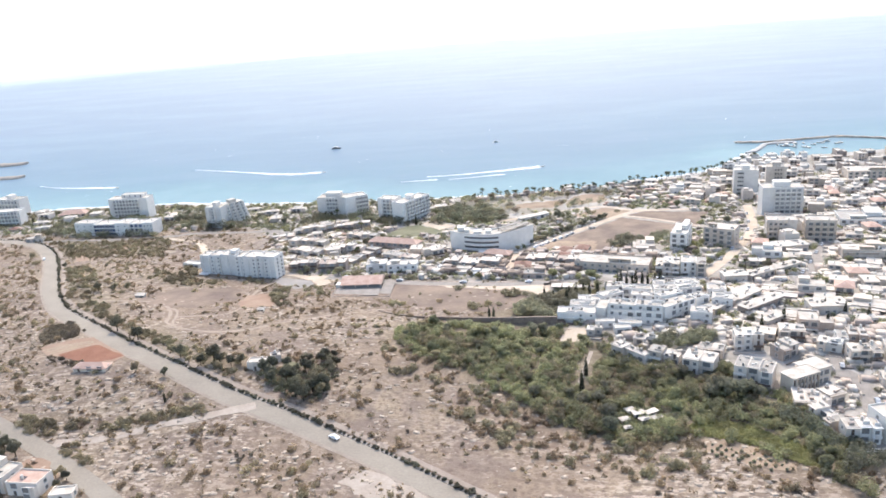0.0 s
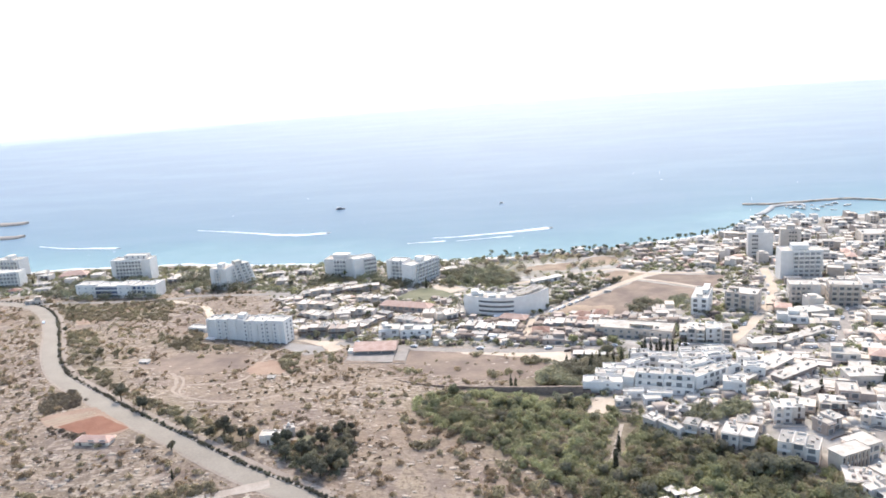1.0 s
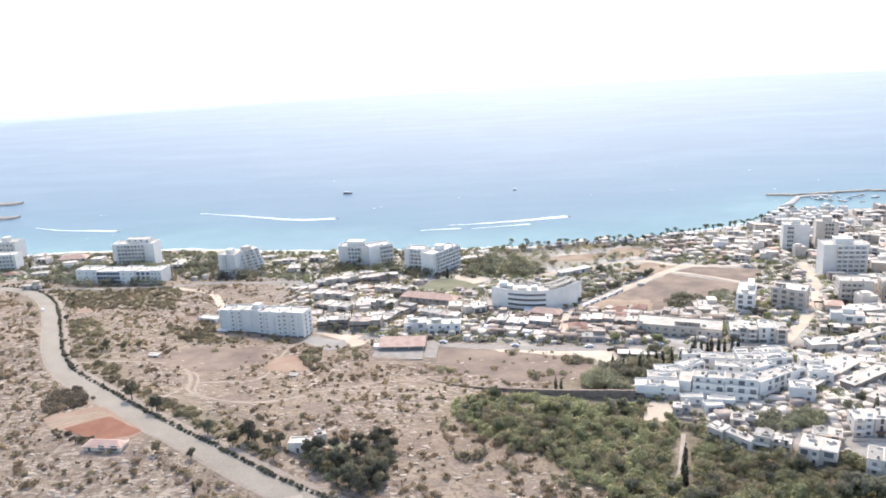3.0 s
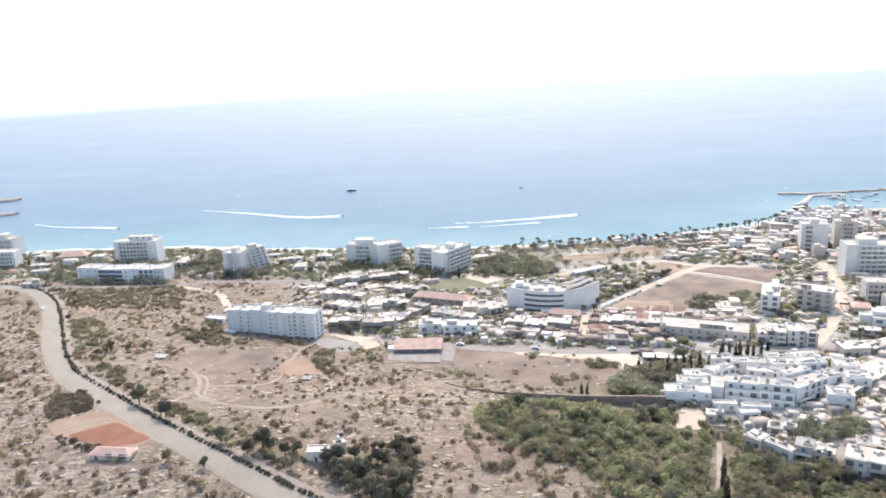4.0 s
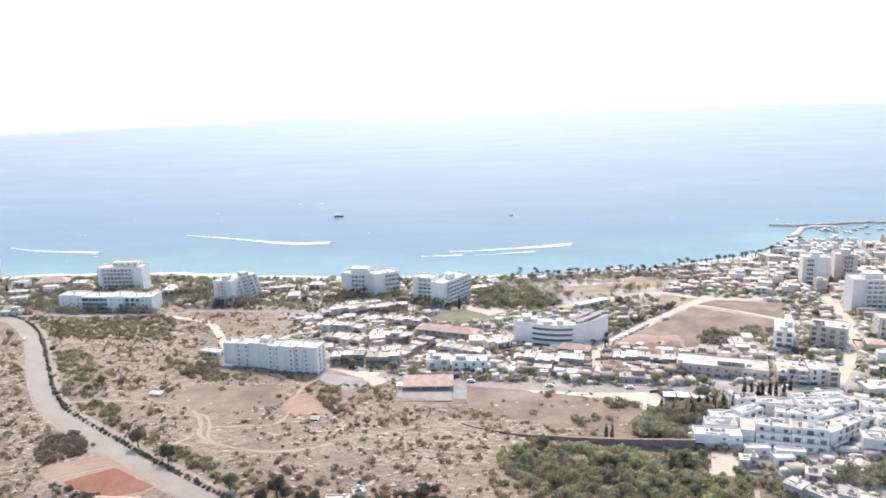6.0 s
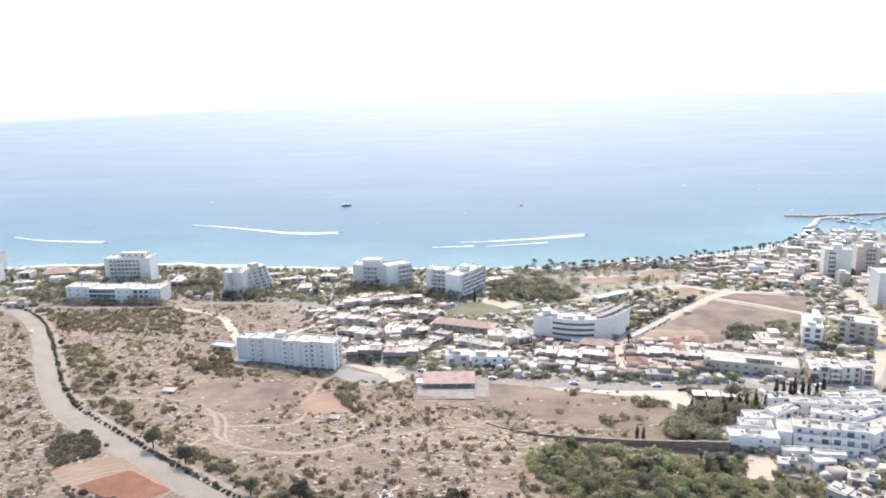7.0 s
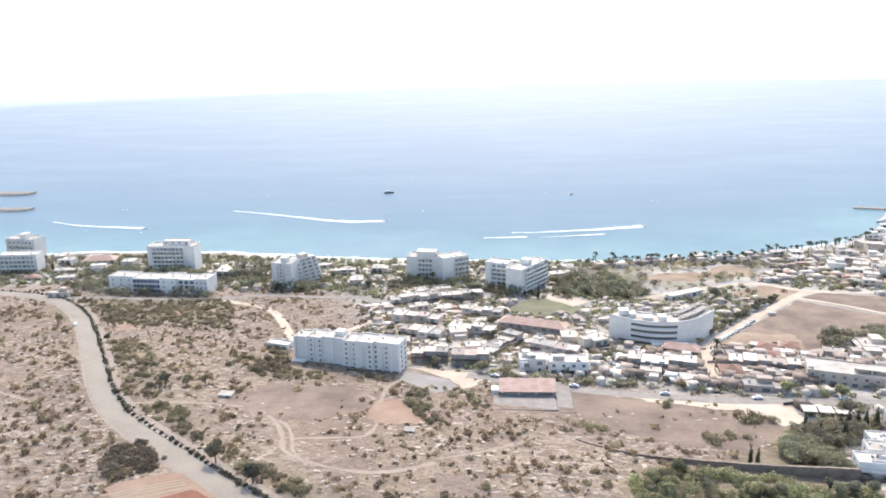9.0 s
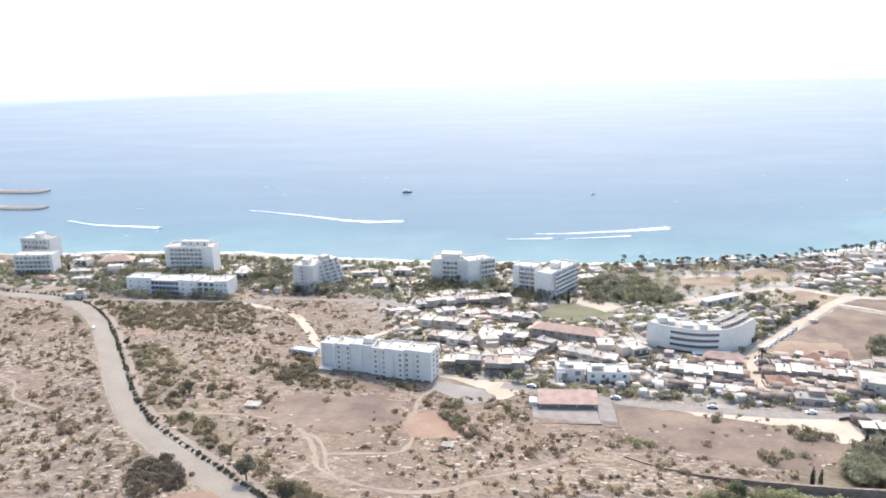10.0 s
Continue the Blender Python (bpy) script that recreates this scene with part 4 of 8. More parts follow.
def block(pl, pr, depth, floors, wall, roof, label, kind="flat", fh=3.0, seed=1, name="house", cat="house", base=None, group="", extras=True):
    mid, ang, w = face_pose(pl, pr)
    back = mid + rot_z(ang).to_3x3() @ Vector((0, depth, 0))
    z = min(terrain(mid.x, mid.y), terrain(back.x, back.y), terrain(*pl), terrain(*pr)) if base is None else base
    ob = house(name, label, w, depth, floors, wall, roof, seed, kind, group, fh, 3.0, extras, cat)
    ob.matrix_basis = pose(mid.x, mid.y, z, 0, 0, ang)
    c = (mid + back) / 2
    k = max(1, round(max(w, depth) / min(w, depth)))
    for j in range(k):
        t = (j + 0.5) / k
        q = Vector((*pl, 0)).lerp(Vector((*pr, 0)), t) + (back - mid) / 2 if w >= depth else mid.lerp(back, t)
        OCC.append((q.x, q.y, min(w, depth) * 0.62))
    return ob


def hotel(label, pl, pr, depth, top, floors, bays, band=(0.0, 1.0), glass_me=None, wall=M_WHITE, end="blank", head=0.35, name="hotel", base=None):
    """A slab hotel with balconies on its front between two shares of the width, plain elsewhere."""
    glass_me = glass_me or W_HOTEL
    mid, ang, w = face_pose(pl, pr)
    back = mid + rot_z(ang).to_3x3() @ Vector((0, depth, 0))
    z0 = min(terrain(mid.x, mid.y), terrain(back.x, back.y)) if base is None else base
    H = top - z0
    fh = H / floors
    ob = root(name, label, "hotel", "", pose(mid.x, mid.y, z0, 0, 0, ang))
    it = [(-w / 2, 0, -3, w / 2, depth, H), (-w / 2, 0, H, w / 2, 0.3, H + 0.8), (-w / 2, depth - 0.3, H, w / 2, depth, H + 0.8), (-w / 2, 0.3, H, -w / 2 + 0.3, depth - 0.3, H + 0.8),
          (w / 2 - 0.3, 0.3, H, w / 2, depth - 0.3, H + 0.8)]
    part("wall", boxes("wall", it, [wall]), ob)
    deck = part("roof", boxes("roof", [(-w / 2 + 0.302, 0.302, H - 0.1, w / 2 - 0.302, depth - 0.302, H + 0.1)], [M_ROOFW]), ob)
    if head:
        hw = w * head / 2
        part("roof_house", boxes("roof_house", [(-hw, depth * 0.3, H + 0.1, hw, depth * 0.8, H + 3.4), (-hw - 0.3, depth * 0.3 - 0.3, H + 3.4, hw + 0.3, depth * 0.8 + 0.3, H + 3.65)], [wall]), deck)
    x0, x1 = -w / 2 + w * band[0], -w / 2 + w * band[1]
    fin = boxes("divider", [(-0.07, -1.38, 0, 0.07, -0.003, fh - 0.2)], [wall])
    for fl in range(floors):
        z = fl * fh
        xs = spread(bays, x0, x1)
        put_row(ob, glass_me, "window", xs, z + 1.35, "front", w, depth)
        if fl:
            bw = (x1 - x0) / bays
            it = [(x0, -1.5, z - 0.18, x1, -0.003, z), (x0, -1.5, z, x1, -1.38, z + 0.95)]
            deep = part("balcony", boxes("balcony", it, [wall]), ob)
            for k in range(bays + 1):
                part("divider", fin, deep, Matrix.Translation((x0 + k * bw, 0, z)))
        if end == "windows":
            ys = spread(max(1, int(depth / 4)), 0, depth)
            put_row(ob, W_MID, "window", ys, z + 1.6, "left", w, depth)
            put_row(ob, W_MID, "window", ys, z + 1.6, "right", w, depth)
    rng = random.Random(int(w * 10))
    for k in range(max(2, int(w / 14))):
        part("water_tank", TANK, deck, Matrix.Translation((rng.uniform(-w / 2 + 1.5, w / 2 - 1.5), rng.uniform(1.2, depth * 0.25), H + 0.08)))
    for k in range(max(1, round(w / depth))):
        t = (k + 0.5) / max(1, round(w / depth))
        q = Vector((*pl, 0)).lerp(Vector((*pr, 0)), t) + (back - mid) / 2
        OCC.append((q.x, q.y, depth * 0.75))
    return ob


def white_hotel():
    """The long white hotel at the edge of the scrub: bays that step in plan, ribs between them, and columns of small windows."""
    mid, ang, w = face_pose((-143.5, 453), (-91, 439.5))
    H, d, fl = 14.6, 10.5, 6
    ob = root("hotel", "long white hotel block with columns of small dark windows", "hotel", "", pose(mid.x, mid.y, 13.6, 0, 0, ang))
    cuts = [(-0.5, -0.36, 1.2, -1.1), (-0.36, -0.22, 0.0, -0.2), (-0.22, -0.02, 0.9, 0.1), (-0.02, 0.1, 0.0, -0.3), (0.1, 0.27, -0.9, 0.4), (0.27, 0.5, 0.1, 0.5)]
    for a, b, y, dz in cuts:
        x0, x1, h = a * w, b * w, H + dz
        part("wall", boxes("wall", rimmed(x0, y, x1, d, -4, h, 0.7, 0.3), [M_WHITE]), ob)
        part("roof", boxes("roof", [(x0 + 0.302, y + 0.302, h - 0.1, x1 - 0.302, d - 0.302, h + 0.08)], [M_ROOFW]), ob)
    for x, y in ((-0.485, 1.2), (-0.36, 0.0), (-0.295, 0.0), (-0.12, 0.9), (0.04, 0.0), (0.18, -0.9), (0.345, 0.1), (0.425, 0.1)):
        part("rib", boxes("rib", [(x * w - 0.45, y - 0.55, 2.6, x * w + 0.45, y - 0.004, H - 0.6)], [M_WHITE]), ob)
    for x, y in ((-0.32, 0.0), (-0.235, 0.0), (0.015, 0.0), (0.09, 0.0), (0.24, -0.9), (0.29, 0.1), (0.385, 0.1)):
        for k in range(1, fl):
            part("window", W_SMALL, ob, Matrix.Translation((x * w, y - 0.001, k * 2.4 + 1.3)))
    # ground floor: a row of dark panes imitating the loggias' shaded openings
    for k in range(13):
        x = (-0.46 + k * 0.077) * w
        y = next(q[2] for q in cuts if q[0] * w <= x < q[1] * w)
        part("loggia", W_LOGGIA, ob, Matrix.Translation((x, y - 0.001, 1.3)))
    for k in range(fl):
        for y in (3.5, 8.0):
            part("window", W_MID, ob, Matrix.Translation((w / 2 + 0.001, y, k * 2.4 + 1.3)) @ rot_z(90))
    for k in range(9):
        part("water_tank", TANK, ob, Matrix.Translation((w * (-0.44 + k * 0.108), 3.5 + (k % 3) * 2.6, H + 0.1)))
    part("stair_head", boxes("stair_head", [(-w * 0.13, 5, H + 0.1, -w * 0.05, 9.5, H + 2.4)], [M_WHITE]), ob)
    part("porch", boxes("porch", [(-w / 2 + 0.5, -3.4, 2.9, -w / 2 + 8, 0.6, 3.3), (-w / 2 + 0.6, -3.3, -2, -w / 2 + 1.0, -2.9, 2.9), (-w / 2 + 7.5, -3.3, -2, -w / 2 + 7.9, -2.9, 2.9)], [M_WHITE]), ob)
    for k in range(5):
        OCC.append((-139 + k * 12, 458 - k * 3, 10))


def strip(poly, off):
    """A line pushed outwards by off."""
    pts = []
    for i, q in enumerate(poly):
        a, b = poly[max(i - 1, 0)], poly[min(i + 1, len(poly) - 1)]
        t = Vector((b[0] - a[0], b[1] - a[1], 0)).normalized()
        pts.append((q[0] + t.y * off, q[1] - t.x * off))
    return pts


def rebase(ob, x, y, z):
    """Moves a thing's origin to its base without moving its parts."""
    ob.matrix_basis = Matrix.Translation((x, y, z))
    for c in ob.children:
        c.matrix_basis = Matrix.Translation((-x, -y, -z)) @ c.matrix_basis


def curved_hotel():
    front = [(q.x, q.y) for q in spline([(12, 496), (18, 490.5), (26, 486), (35, 483.5), (44, 484), (52, 487.5), (59, 493.5), (67, 503)], 2.0)]
    z0, z1 = 11.0, 23.5
    ob = root("hotel", "curved white hotel with dark strip balconies", "hotel")

    def shell(name, a, b, lo, hi, mat):
        n = len(a)
        v = [(*q, lo) for q in a] + [(*q, hi) for q in a] + [(*q, lo) for q in b] + [(*q, hi) for q in b]
        f = []
        for i in range(n - 1):
            f += [(i, i + 1, n + i + 1, n + i), (2 * n + i + 1, 2 * n + i, 3 * n + i, 3 * n + i + 1), (n + i, n + i + 1, 3 * n + i + 1, 3 * n + i), (i + 1, i, 2 * n + i, 2 * n + i + 1)]
        f += [(0, n, 3 * n, 2 * n), (n - 1, 2 * n + n - 1, 3 * n + n - 1, 2 * n - 1)]
        return part(name, mesh_from(name, v, f, [mat]), ob)

    shell("wall", front, strip(front, -13), z0 - 3, z1, M_WHITE)
    shell("parapet", strip(front, 0.003), strip(front, -0.3), z1, z1 + 0.9, M_WHITE)
    shell("parapet", strip(front, -12.7), strip(front, -13.0), z1, z1 + 0.9, M_WHITE)
    shell("roof", strip(front, -0.302), strip(front, -12.698), z1 + 0.004, z1 + 0.1, M_ROOFW)
    n = len(front)
    sec = front[int(n * 0.2):int(n * 0.58)]
    for k in range(3):
        z = z0 + 3.0 + k * 3.1
        shell("window", strip(sec, 0.05), strip(sec, -0.2), z + 1.0, z + 2.3, M_GLASS)
        shell("balcony", strip(sec, 1.1), strip(sec, 0.06), z - 0.15, z + 0.9, M_WHITE)
    shell("window", strip(front[int(n * 0.12):int(n * 0.6)], 0.05), strip(front[int(n * 0.12):int(n * 0.6)], -0.2), z0 + 0.2, z0 + 2.0, M_GLASS)
    back = front[int(n * 0.6):]
    for off in (-3.2, -8.6):
        shell("roof_frame", strip(back, off), strip(back, off - 3.2), z1 + 1.5, z1 + 1.75, M_ROOFG)
        for q in strip(back, off - 0.4)[::3]:
            part("post", boxes("post", [(-0.12, -0.12, 0, 0.12, 0.12, 1.5)], [M_BROWN]), ob, Matrix.Translation((*q, z1 + 0.1)))
    for k, (i, w, h) in enumerate(((2, 4.5, 2.6), (5, 3.0, 1.8), (9, 5.0, 1.2), (13, 3.5, 2.0))):
        q = strip(front, -6.5)[i]
        part("roof_house", boxes("roof_house", [(-w / 2, -2.4, 0, w / 2, 2.4, h), (-w / 2 - 0.2, -2.6, h, w / 2 + 0.2, 2.6, h + 0.15)], [M_WHITE]), ob, Matrix.Translation((*q, z1 + 0.1)))
    part("entrance_canopy", boxes("entrance_canopy", [(-9, -4, 2.9, 9, 0, 3.2), (-8.6, -3.8, -1, -8.2, -3.4, 2.9), (8.2, -3.8, -1, 8.6, -3.4, 2.9)], [M_WHITE]), ob, Matrix.Translation((40, 482.5, z0)))
    rebase(ob, 39, 490, z0)
    for q in front[::4]:
        OCC.append((q[0], q[1] + 6, 9))


def red_hall():
    ob = root("hall", "white hall with a faded red tiled roof and terrace", "hall")
    part("wall", boxes("wall", [(-45, 413.5, 13, -22.6, 425, 19.6)], [M_CREAM]), ob)
    v = [(-45.8, 412.2, 19.5), (-21.8, 412.2, 19.5), (-21.8, 426, 19.5), (-45.8, 426, 19.5), (-45.8, 420, 22.3), (-21.8, 420, 22.3)]
    v += [(q[0], q[1], q[2] - 0.25) for q in v[:4]]
    part("roof", mesh_from("roof", v, [(0, 1, 5, 4), (2, 3, 4, 5), (1, 2, 5), (3, 0, 4), (6, 9, 8, 7), (0, 6, 7, 1), (1, 7, 8, 2), (2, 8, 9, 3), (3, 9, 6, 0)], [M_TILEP]), ob)
    for k in range(3):
        part("window", boxes("window", [(-44.2 + k * 7.2, 413.35, 17.0, -37.8 + k * 7.2, 413.52, 19.1), (-44.3 + k * 7.2, 413.3, 16.8, -37.7 + k * 7.2, 413.5, 17.0, 1)], [M_GLASS, M_FRAME]), ob)
    part("terrace", boxes("terrace", [(-48, 399, 14, -22.5, 413.4, 17.5), (-48.2, 398.8, 14, -22.3, 398.99, 18.1), (-48.2, 399, 14, -48.01, 413, 18.1)], [M_KERB]), ob)
    part("yard", boxes("yard", [(-22.2, 397.5, 13.5, -15.5, 420, 17.3), (-22.2, 397.2, 13.5, -15.3, 397.49, 17.8), (-15.49, 397.5, 13.5, -15.3, 420, 17.8)], [M_KERB]), ob)
    part("side_building", boxes("side_building", [(-49, 415, 13, -45.9, 420, 18.8)], [M_WHITE]), ob)
    rebase(ob, -34, 412, 16)
    for q in ((-40, 406), (-28, 406), (-40, 420), (-28, 420), (-19, 408)):
        OCC.append((*q, 9))


white_hotel()
curved_hotel()
red_hall()
def lattice_hotel():
    """A low white hotel of five blocks: two with blue lattice loggias over all storeys, three nearly blank."""
    mid, ang, w = face_pose((-302, 586), (-232, 579.5))
    z0 = terrain(mid.x, mid.y)
    H = 16.4 - z0
    ob = root("hotel", "three-storey white hotel with blue lattice loggias", "hotel", "", pose(mid.x, mid.y, z0, 0, 0, ang))
    fh = H / 3
    for a, b, y, dz, kind in ((-0.5, -0.25, 1.6, 0.2, "slits"), (-0.25, 0.03, 0.0, -0.5, "lattice"), (0.03, 0.2, -0.8, 0.3, "few"), (0.2, 0.38, 0.2, -0.4, "bows"), (0.38, 0.5, -0.5, 0.4, "slits")):
        x0, x1, h = a * w + 0.002, b * w - 0.002, H + dz
        part("wall", boxes("wall", rimmed(x0, y, x1, 14, -3, h, 0.7, 0.3), [M_WHITE]), ob)
        part("roof", boxes("roof", [(x0 + 0.302, y + 0.302, h - 0.1, x1 - 0.302, 13.698, h + 0.08)], [M_ROOFW]), ob)
        for fl in range(3):
            z = fl * fh + 1.5
            if kind == "lattice":
                for x in spread(7, x0 + 0.4, x1 - 0.4):
                    part("loggia", W_BLUE, ob, Matrix.Translation((x, y - 0.001, z)))
                part("balcony", boxes("balcony", [(x0 + 0.3, y - 1.2, fl * fh - 0.1, x1 - 0.3, y - 0.004, fl * fh + 0.06)] + [(x - 0.06, y - 1.2, fl * fh + 0.06, x + 0.06, y - 1.1, fl * fh + fh - 0.3) for x in spread(8, x0 + 0.3, x1 - 0.3)], [M_WHITE]), ob)
            elif kind == "bows":
                for x in spread(3, x0 + 0.5, x1 - 0.5):
                    part("loggia", W_BLUE if fl else W_MID, ob, Matrix.Translation((x, y - 0.001, z)))
            else:
                for x in spread(3 if kind == "slits" else 2, x0, x1):
                    part("window", W_SMALL, ob, Matrix.Translation((x, y - 0.001, z)))
        part("water_tank", TANK, ob, Matrix.Translation(((x0 + x1) / 2, 7, h + 0.08)))
    for k in range(5):
        OCC.append((-295 + k * 14, 591.5 - k * 1.3, 10))


def raked_hotel():
    """A white hotel with a blank end block and a wing whose balcony floors step back one above the other."""
    hotel("white hotel block with a blank end wall", (-194.5, 597), (-180.6, 594.5), 12, 22.6, 7, 1, (0.3, 0.6), W_SMALL, head=0.3)
    mid, ang, w = face_pose((-180, 597), (-163.5, 617))
    z0 = terrain(mid.x, mid.y)
    ob = root("hotel", "white hotel wing with stepped balcony floors", "hotel", "", pose(mid.x, mid.y, z0, 0, 0, ang))
    n, H = 7, 22.8 - z0
    fh = H / n
    for k in range(n):
        y, cut = k * 0.55, k * 0.5
        z = k * fh
        part("floor_block", boxes("floor_block", [(-w / 2, y + 1.4, z - (2 if k == 0 else 0), w / 2 - cut, 12.5, z + fh - 0.02)], [M_WHITE]), ob)
        part("balcony", boxes("balcony", [(-w / 2, y - 0.2, z - 0.12, w / 2 - cut, y + 1.398, z + 0.06), (-w / 2, y - 0.2, z + 0.06, w / 2 - cut, y - 0.08, z + 0.9)] +
                              [(x - 0.08, y - 0.08, z + 0.06, x + 0.08, y + 1.398, z + fh - 0.14) for x in spread(6, -w / 2, w / 2 - cut)], [M_WHITE]), ob)
        for x in spread(5, -w / 2, w / 2 - cut):
            part("window", W_HOTEL, ob, Matrix.Translation((x, y + 1.398, z + 1.3)))
    part("roof", boxes("roof", [(-w / 2, n * 0.55 + 1.0, H, w / 2 - 3.5, 12.5, H + 0.2), (-2, 6, H + 0.2, 4, 11, H + 2.6)], [M_ROOFW]), ob)
    for k in range(2):
        OCC.append((-178 + k * 8, 604 + k * 9, 9))


lattice_hotel()
hotel("tall white beach hotel with long balcony bands", (-300, 643), (-265, 643), 14, 22.2, 6, 8, (0.12, 0.78), head=0.0)
block((-290, 649), (-270, 649), 8, 1, M_WHITE, M_ROOFW, "white penthouse floor of the beach hotel", fh=2.6, seed=142, base=22.4, extras=False)
raked_hotel()
hotel("white hotel with recessed balcony bands", (-107, 619.5), (-82, 616), 14, 20.6, 5, 4, (0.32, 0.72), head=0.5)
hotel("white hotel wing with balconies facing the sea road", (-81.5, 613), (-65, 622), 13, 21.0, 5, 4, (0.45, 1.0), head=0)
hotel("white slab hotel with six rows of balconies", (-30.5, 580), (-12, 607), 11, 22.4, 6, 7, (0.12, 0.96), head=0.15)
hotel("low wing of a white hotel with balcony bands", (-53, 600), (-39, 594.5), 12, 22.4, 6, 3, (0.3, 0.98), head=0)
hotel("tall white hotel with three balcony bands", (230, 550), (257, 547), 15, 28.9, 7, 5, (0.3, 0.95), head=0.4)
hotel("off-white apartment hotel with rows of windows", (212, 484), (229, 480.5), 12, 25.1, 4, 4, (0.05, 0.7), W_MID, M_WARM, end="windows", head=0)
hotel("pale apartment hotel with dark recessed front", (234, 480), (251, 476), 12, 25.2, 4, 4, (0.05, 0.95), W_WIDE, M_CREAM, "windows", head=0)
hotel("pale white tower block near the harbour", (233, 630), (251, 626), 13, 24.3, 6, 3, (0.15, 0.4), W_MID, M_WHITE, head=0.3)
hotel("off-white tower block near the harbour", (262, 642), (277, 638), 13, 23.0, 6, 3, (0.4, 0.8), W_MID, M_WARM, head=0.4)
hotel("white beach hotel on the far shore road", (-438, 690), (-412, 686), 13, 17.0, 4, 6, (0.1, 0.95), head=0.2)
hotel("long white hotel with balcony rows", (-412, 640), (-384, 642), 12, 16.5, 4, 8, (0.05, 0.95), head=0)

UNIT = {m: boxes("roof_box", [(0, 0, 0, 1, 1, 1)], [m]) for m in (M_WHITE, M_WARM, M_CREAM, M_BEIGE, M_TANK, M_ROOFG)}


def roof_clutter(deck, x0, y0, x1, y1, z, rng, mats, count):
    """Low walls, vents and boxes on a flat roof."""
    for k in range(count):
        x, y = rng.uniform(x0 + 0.6, x1 - 1.8), rng.uniform(y0 + 0.5, y1 - 1.4)
        if k % 3 == 0:
            size = (min(x1 - 0.3 - x, rng.uniform(1.5, 4.5)), 0.2, rng.uniform(0.5, 1.1))
        else:
            size = (rng.uniform(0.5, 1.6), rng.uniform(0.5, 1.3), rng.uniform(0.4, 1.3))
        part("roof_wall" if k % 3 == 0 else "roof_box", UNIT[mats[k % 3 > 0]], deck, Matrix.Translation((x, y, z)) @ Matrix.Diagonal((*size, 1)))


def flat_block(label, pl, pr, depth, h, floors, wall, roof, seed, step=0.0, blank=0.0, slab=False, name="apartment_block", cat="apartments", group="holiday village"):
    """A flat-roofed block; each storey may step back behind a terrace, and the left share of the front may be blank."""
    rng = random.Random(seed)
    mid, ang, w = face_pose(pl, pr)
    z0 = min(terrain(*pl), terrain(*pr), terrain(mid.x, mid.y))
    ob = root(name, label, cat, group, pose(mid.x, mid.y, z0, 0, 0, ang))
    fh = h / floors
    for k in range(floors):
        y, z = k * step, k * fh
        last = k == floors - 1
        part("wall", boxes("wall", [(-w / 2, y, z - (3 if k == 0 else 0), w / 2, depth, z + fh - 0.004)], [wall]), ob)
        xs = [x for x in spread(max(1, int(w / 3.6)), -w / 2, w / 2) if x > -w / 2 + blank * w]
        for x in xs:
            part("window", rng.choice((W_MID, W_SMALL, W_WIDE)) if step == 0 else rng.choice((W_WIDE, W_MID)), ob, Matrix.Translation((x + rng.uniform(-0.4, 0.4), y - 0.001, z + 1.45)))
        part("window", W_SMALL, ob, Matrix.Translation((w / 2 + 0.001, depth * 0.6, z + 1.5)) @ rot_z(90))
        part("window", W_SMALL, ob, Matrix.Translation((-w / 2 - 0.001, depth * 0.6, z + 1.5)) @ rot_z(-90))
        if not last and step:
            fins = [(x - 0.1, y + 0.15, z + fh, x + 0.1, y + step, z + fh + 1.6) for x in spread(max(2, int(w / 5)), -w / 2, w / 2)]
            part("terrace", boxes("terrace", [(-w / 2, y, z + fh, w / 2, y + 0.15, z + fh + 0.9)] + fins, [wall]), ob)
        elif not last and rng.random() < 0.7:
            a = rng.choice((-w / 2 + 0.2, 0.0))
            part("balcony", boxes("balcony", [(a, -1.3, z + fh - 0.12, a + w / 2 - 0.3, -0.004, z + fh + 0.02), (a, -1.3, z + fh + 0.02, a + w / 2 - 0.3, -1.2, z + fh + 0.85)], [wall]), ob)
    y = (floors - 1) * step
    if slab:
        deck = part("roof", boxes("roof", [(-w / 2 - 0.5, y - 0.6, h, w / 2 + 0.5, depth + 0.4, h + 0.22)], [roof]), ob)
    else:
        part("parapet", boxes("parapet", rimmed(-w / 2, y, w / 2, depth, h - 0.003, h + 0.02, 0.55)[1:], [wall]), ob)
        deck = part("roof", boxes("roof", [(-w / 2 + 0.2, y + 0.2, h - 0.05, w / 2 - 0.2, depth - 0.2, h + 0.08)], [roof]), ob)
    if w > 6 and depth - y > 5:
        roof_clutter(deck, -w / 2, y, w / 2, depth, h + (0.22 if slab else 0.08), rng, (wall, M_TANK if rng.random() < 0.5 else M_ROOFG), min(7, int(w * (depth - y) / (30 if slab else 16)) + 2))
    k = max(1, round(max(w, depth) / min(w, depth)))
    for j in range(k):
        t = (j + 0.5) / k
        q = Vector((*pl, 0)).lerp(Vector((*pr, 0)), t) + rot_z(ang).to_3x3() @ Vector((0, depth / 2, 0)) if w >= depth else mid + rot_z(ang).to_3x3() @ Vector((0, depth * t, 0))
        OCC.append((q.x, q.y, min(w, depth) * 0.62))
    return ob


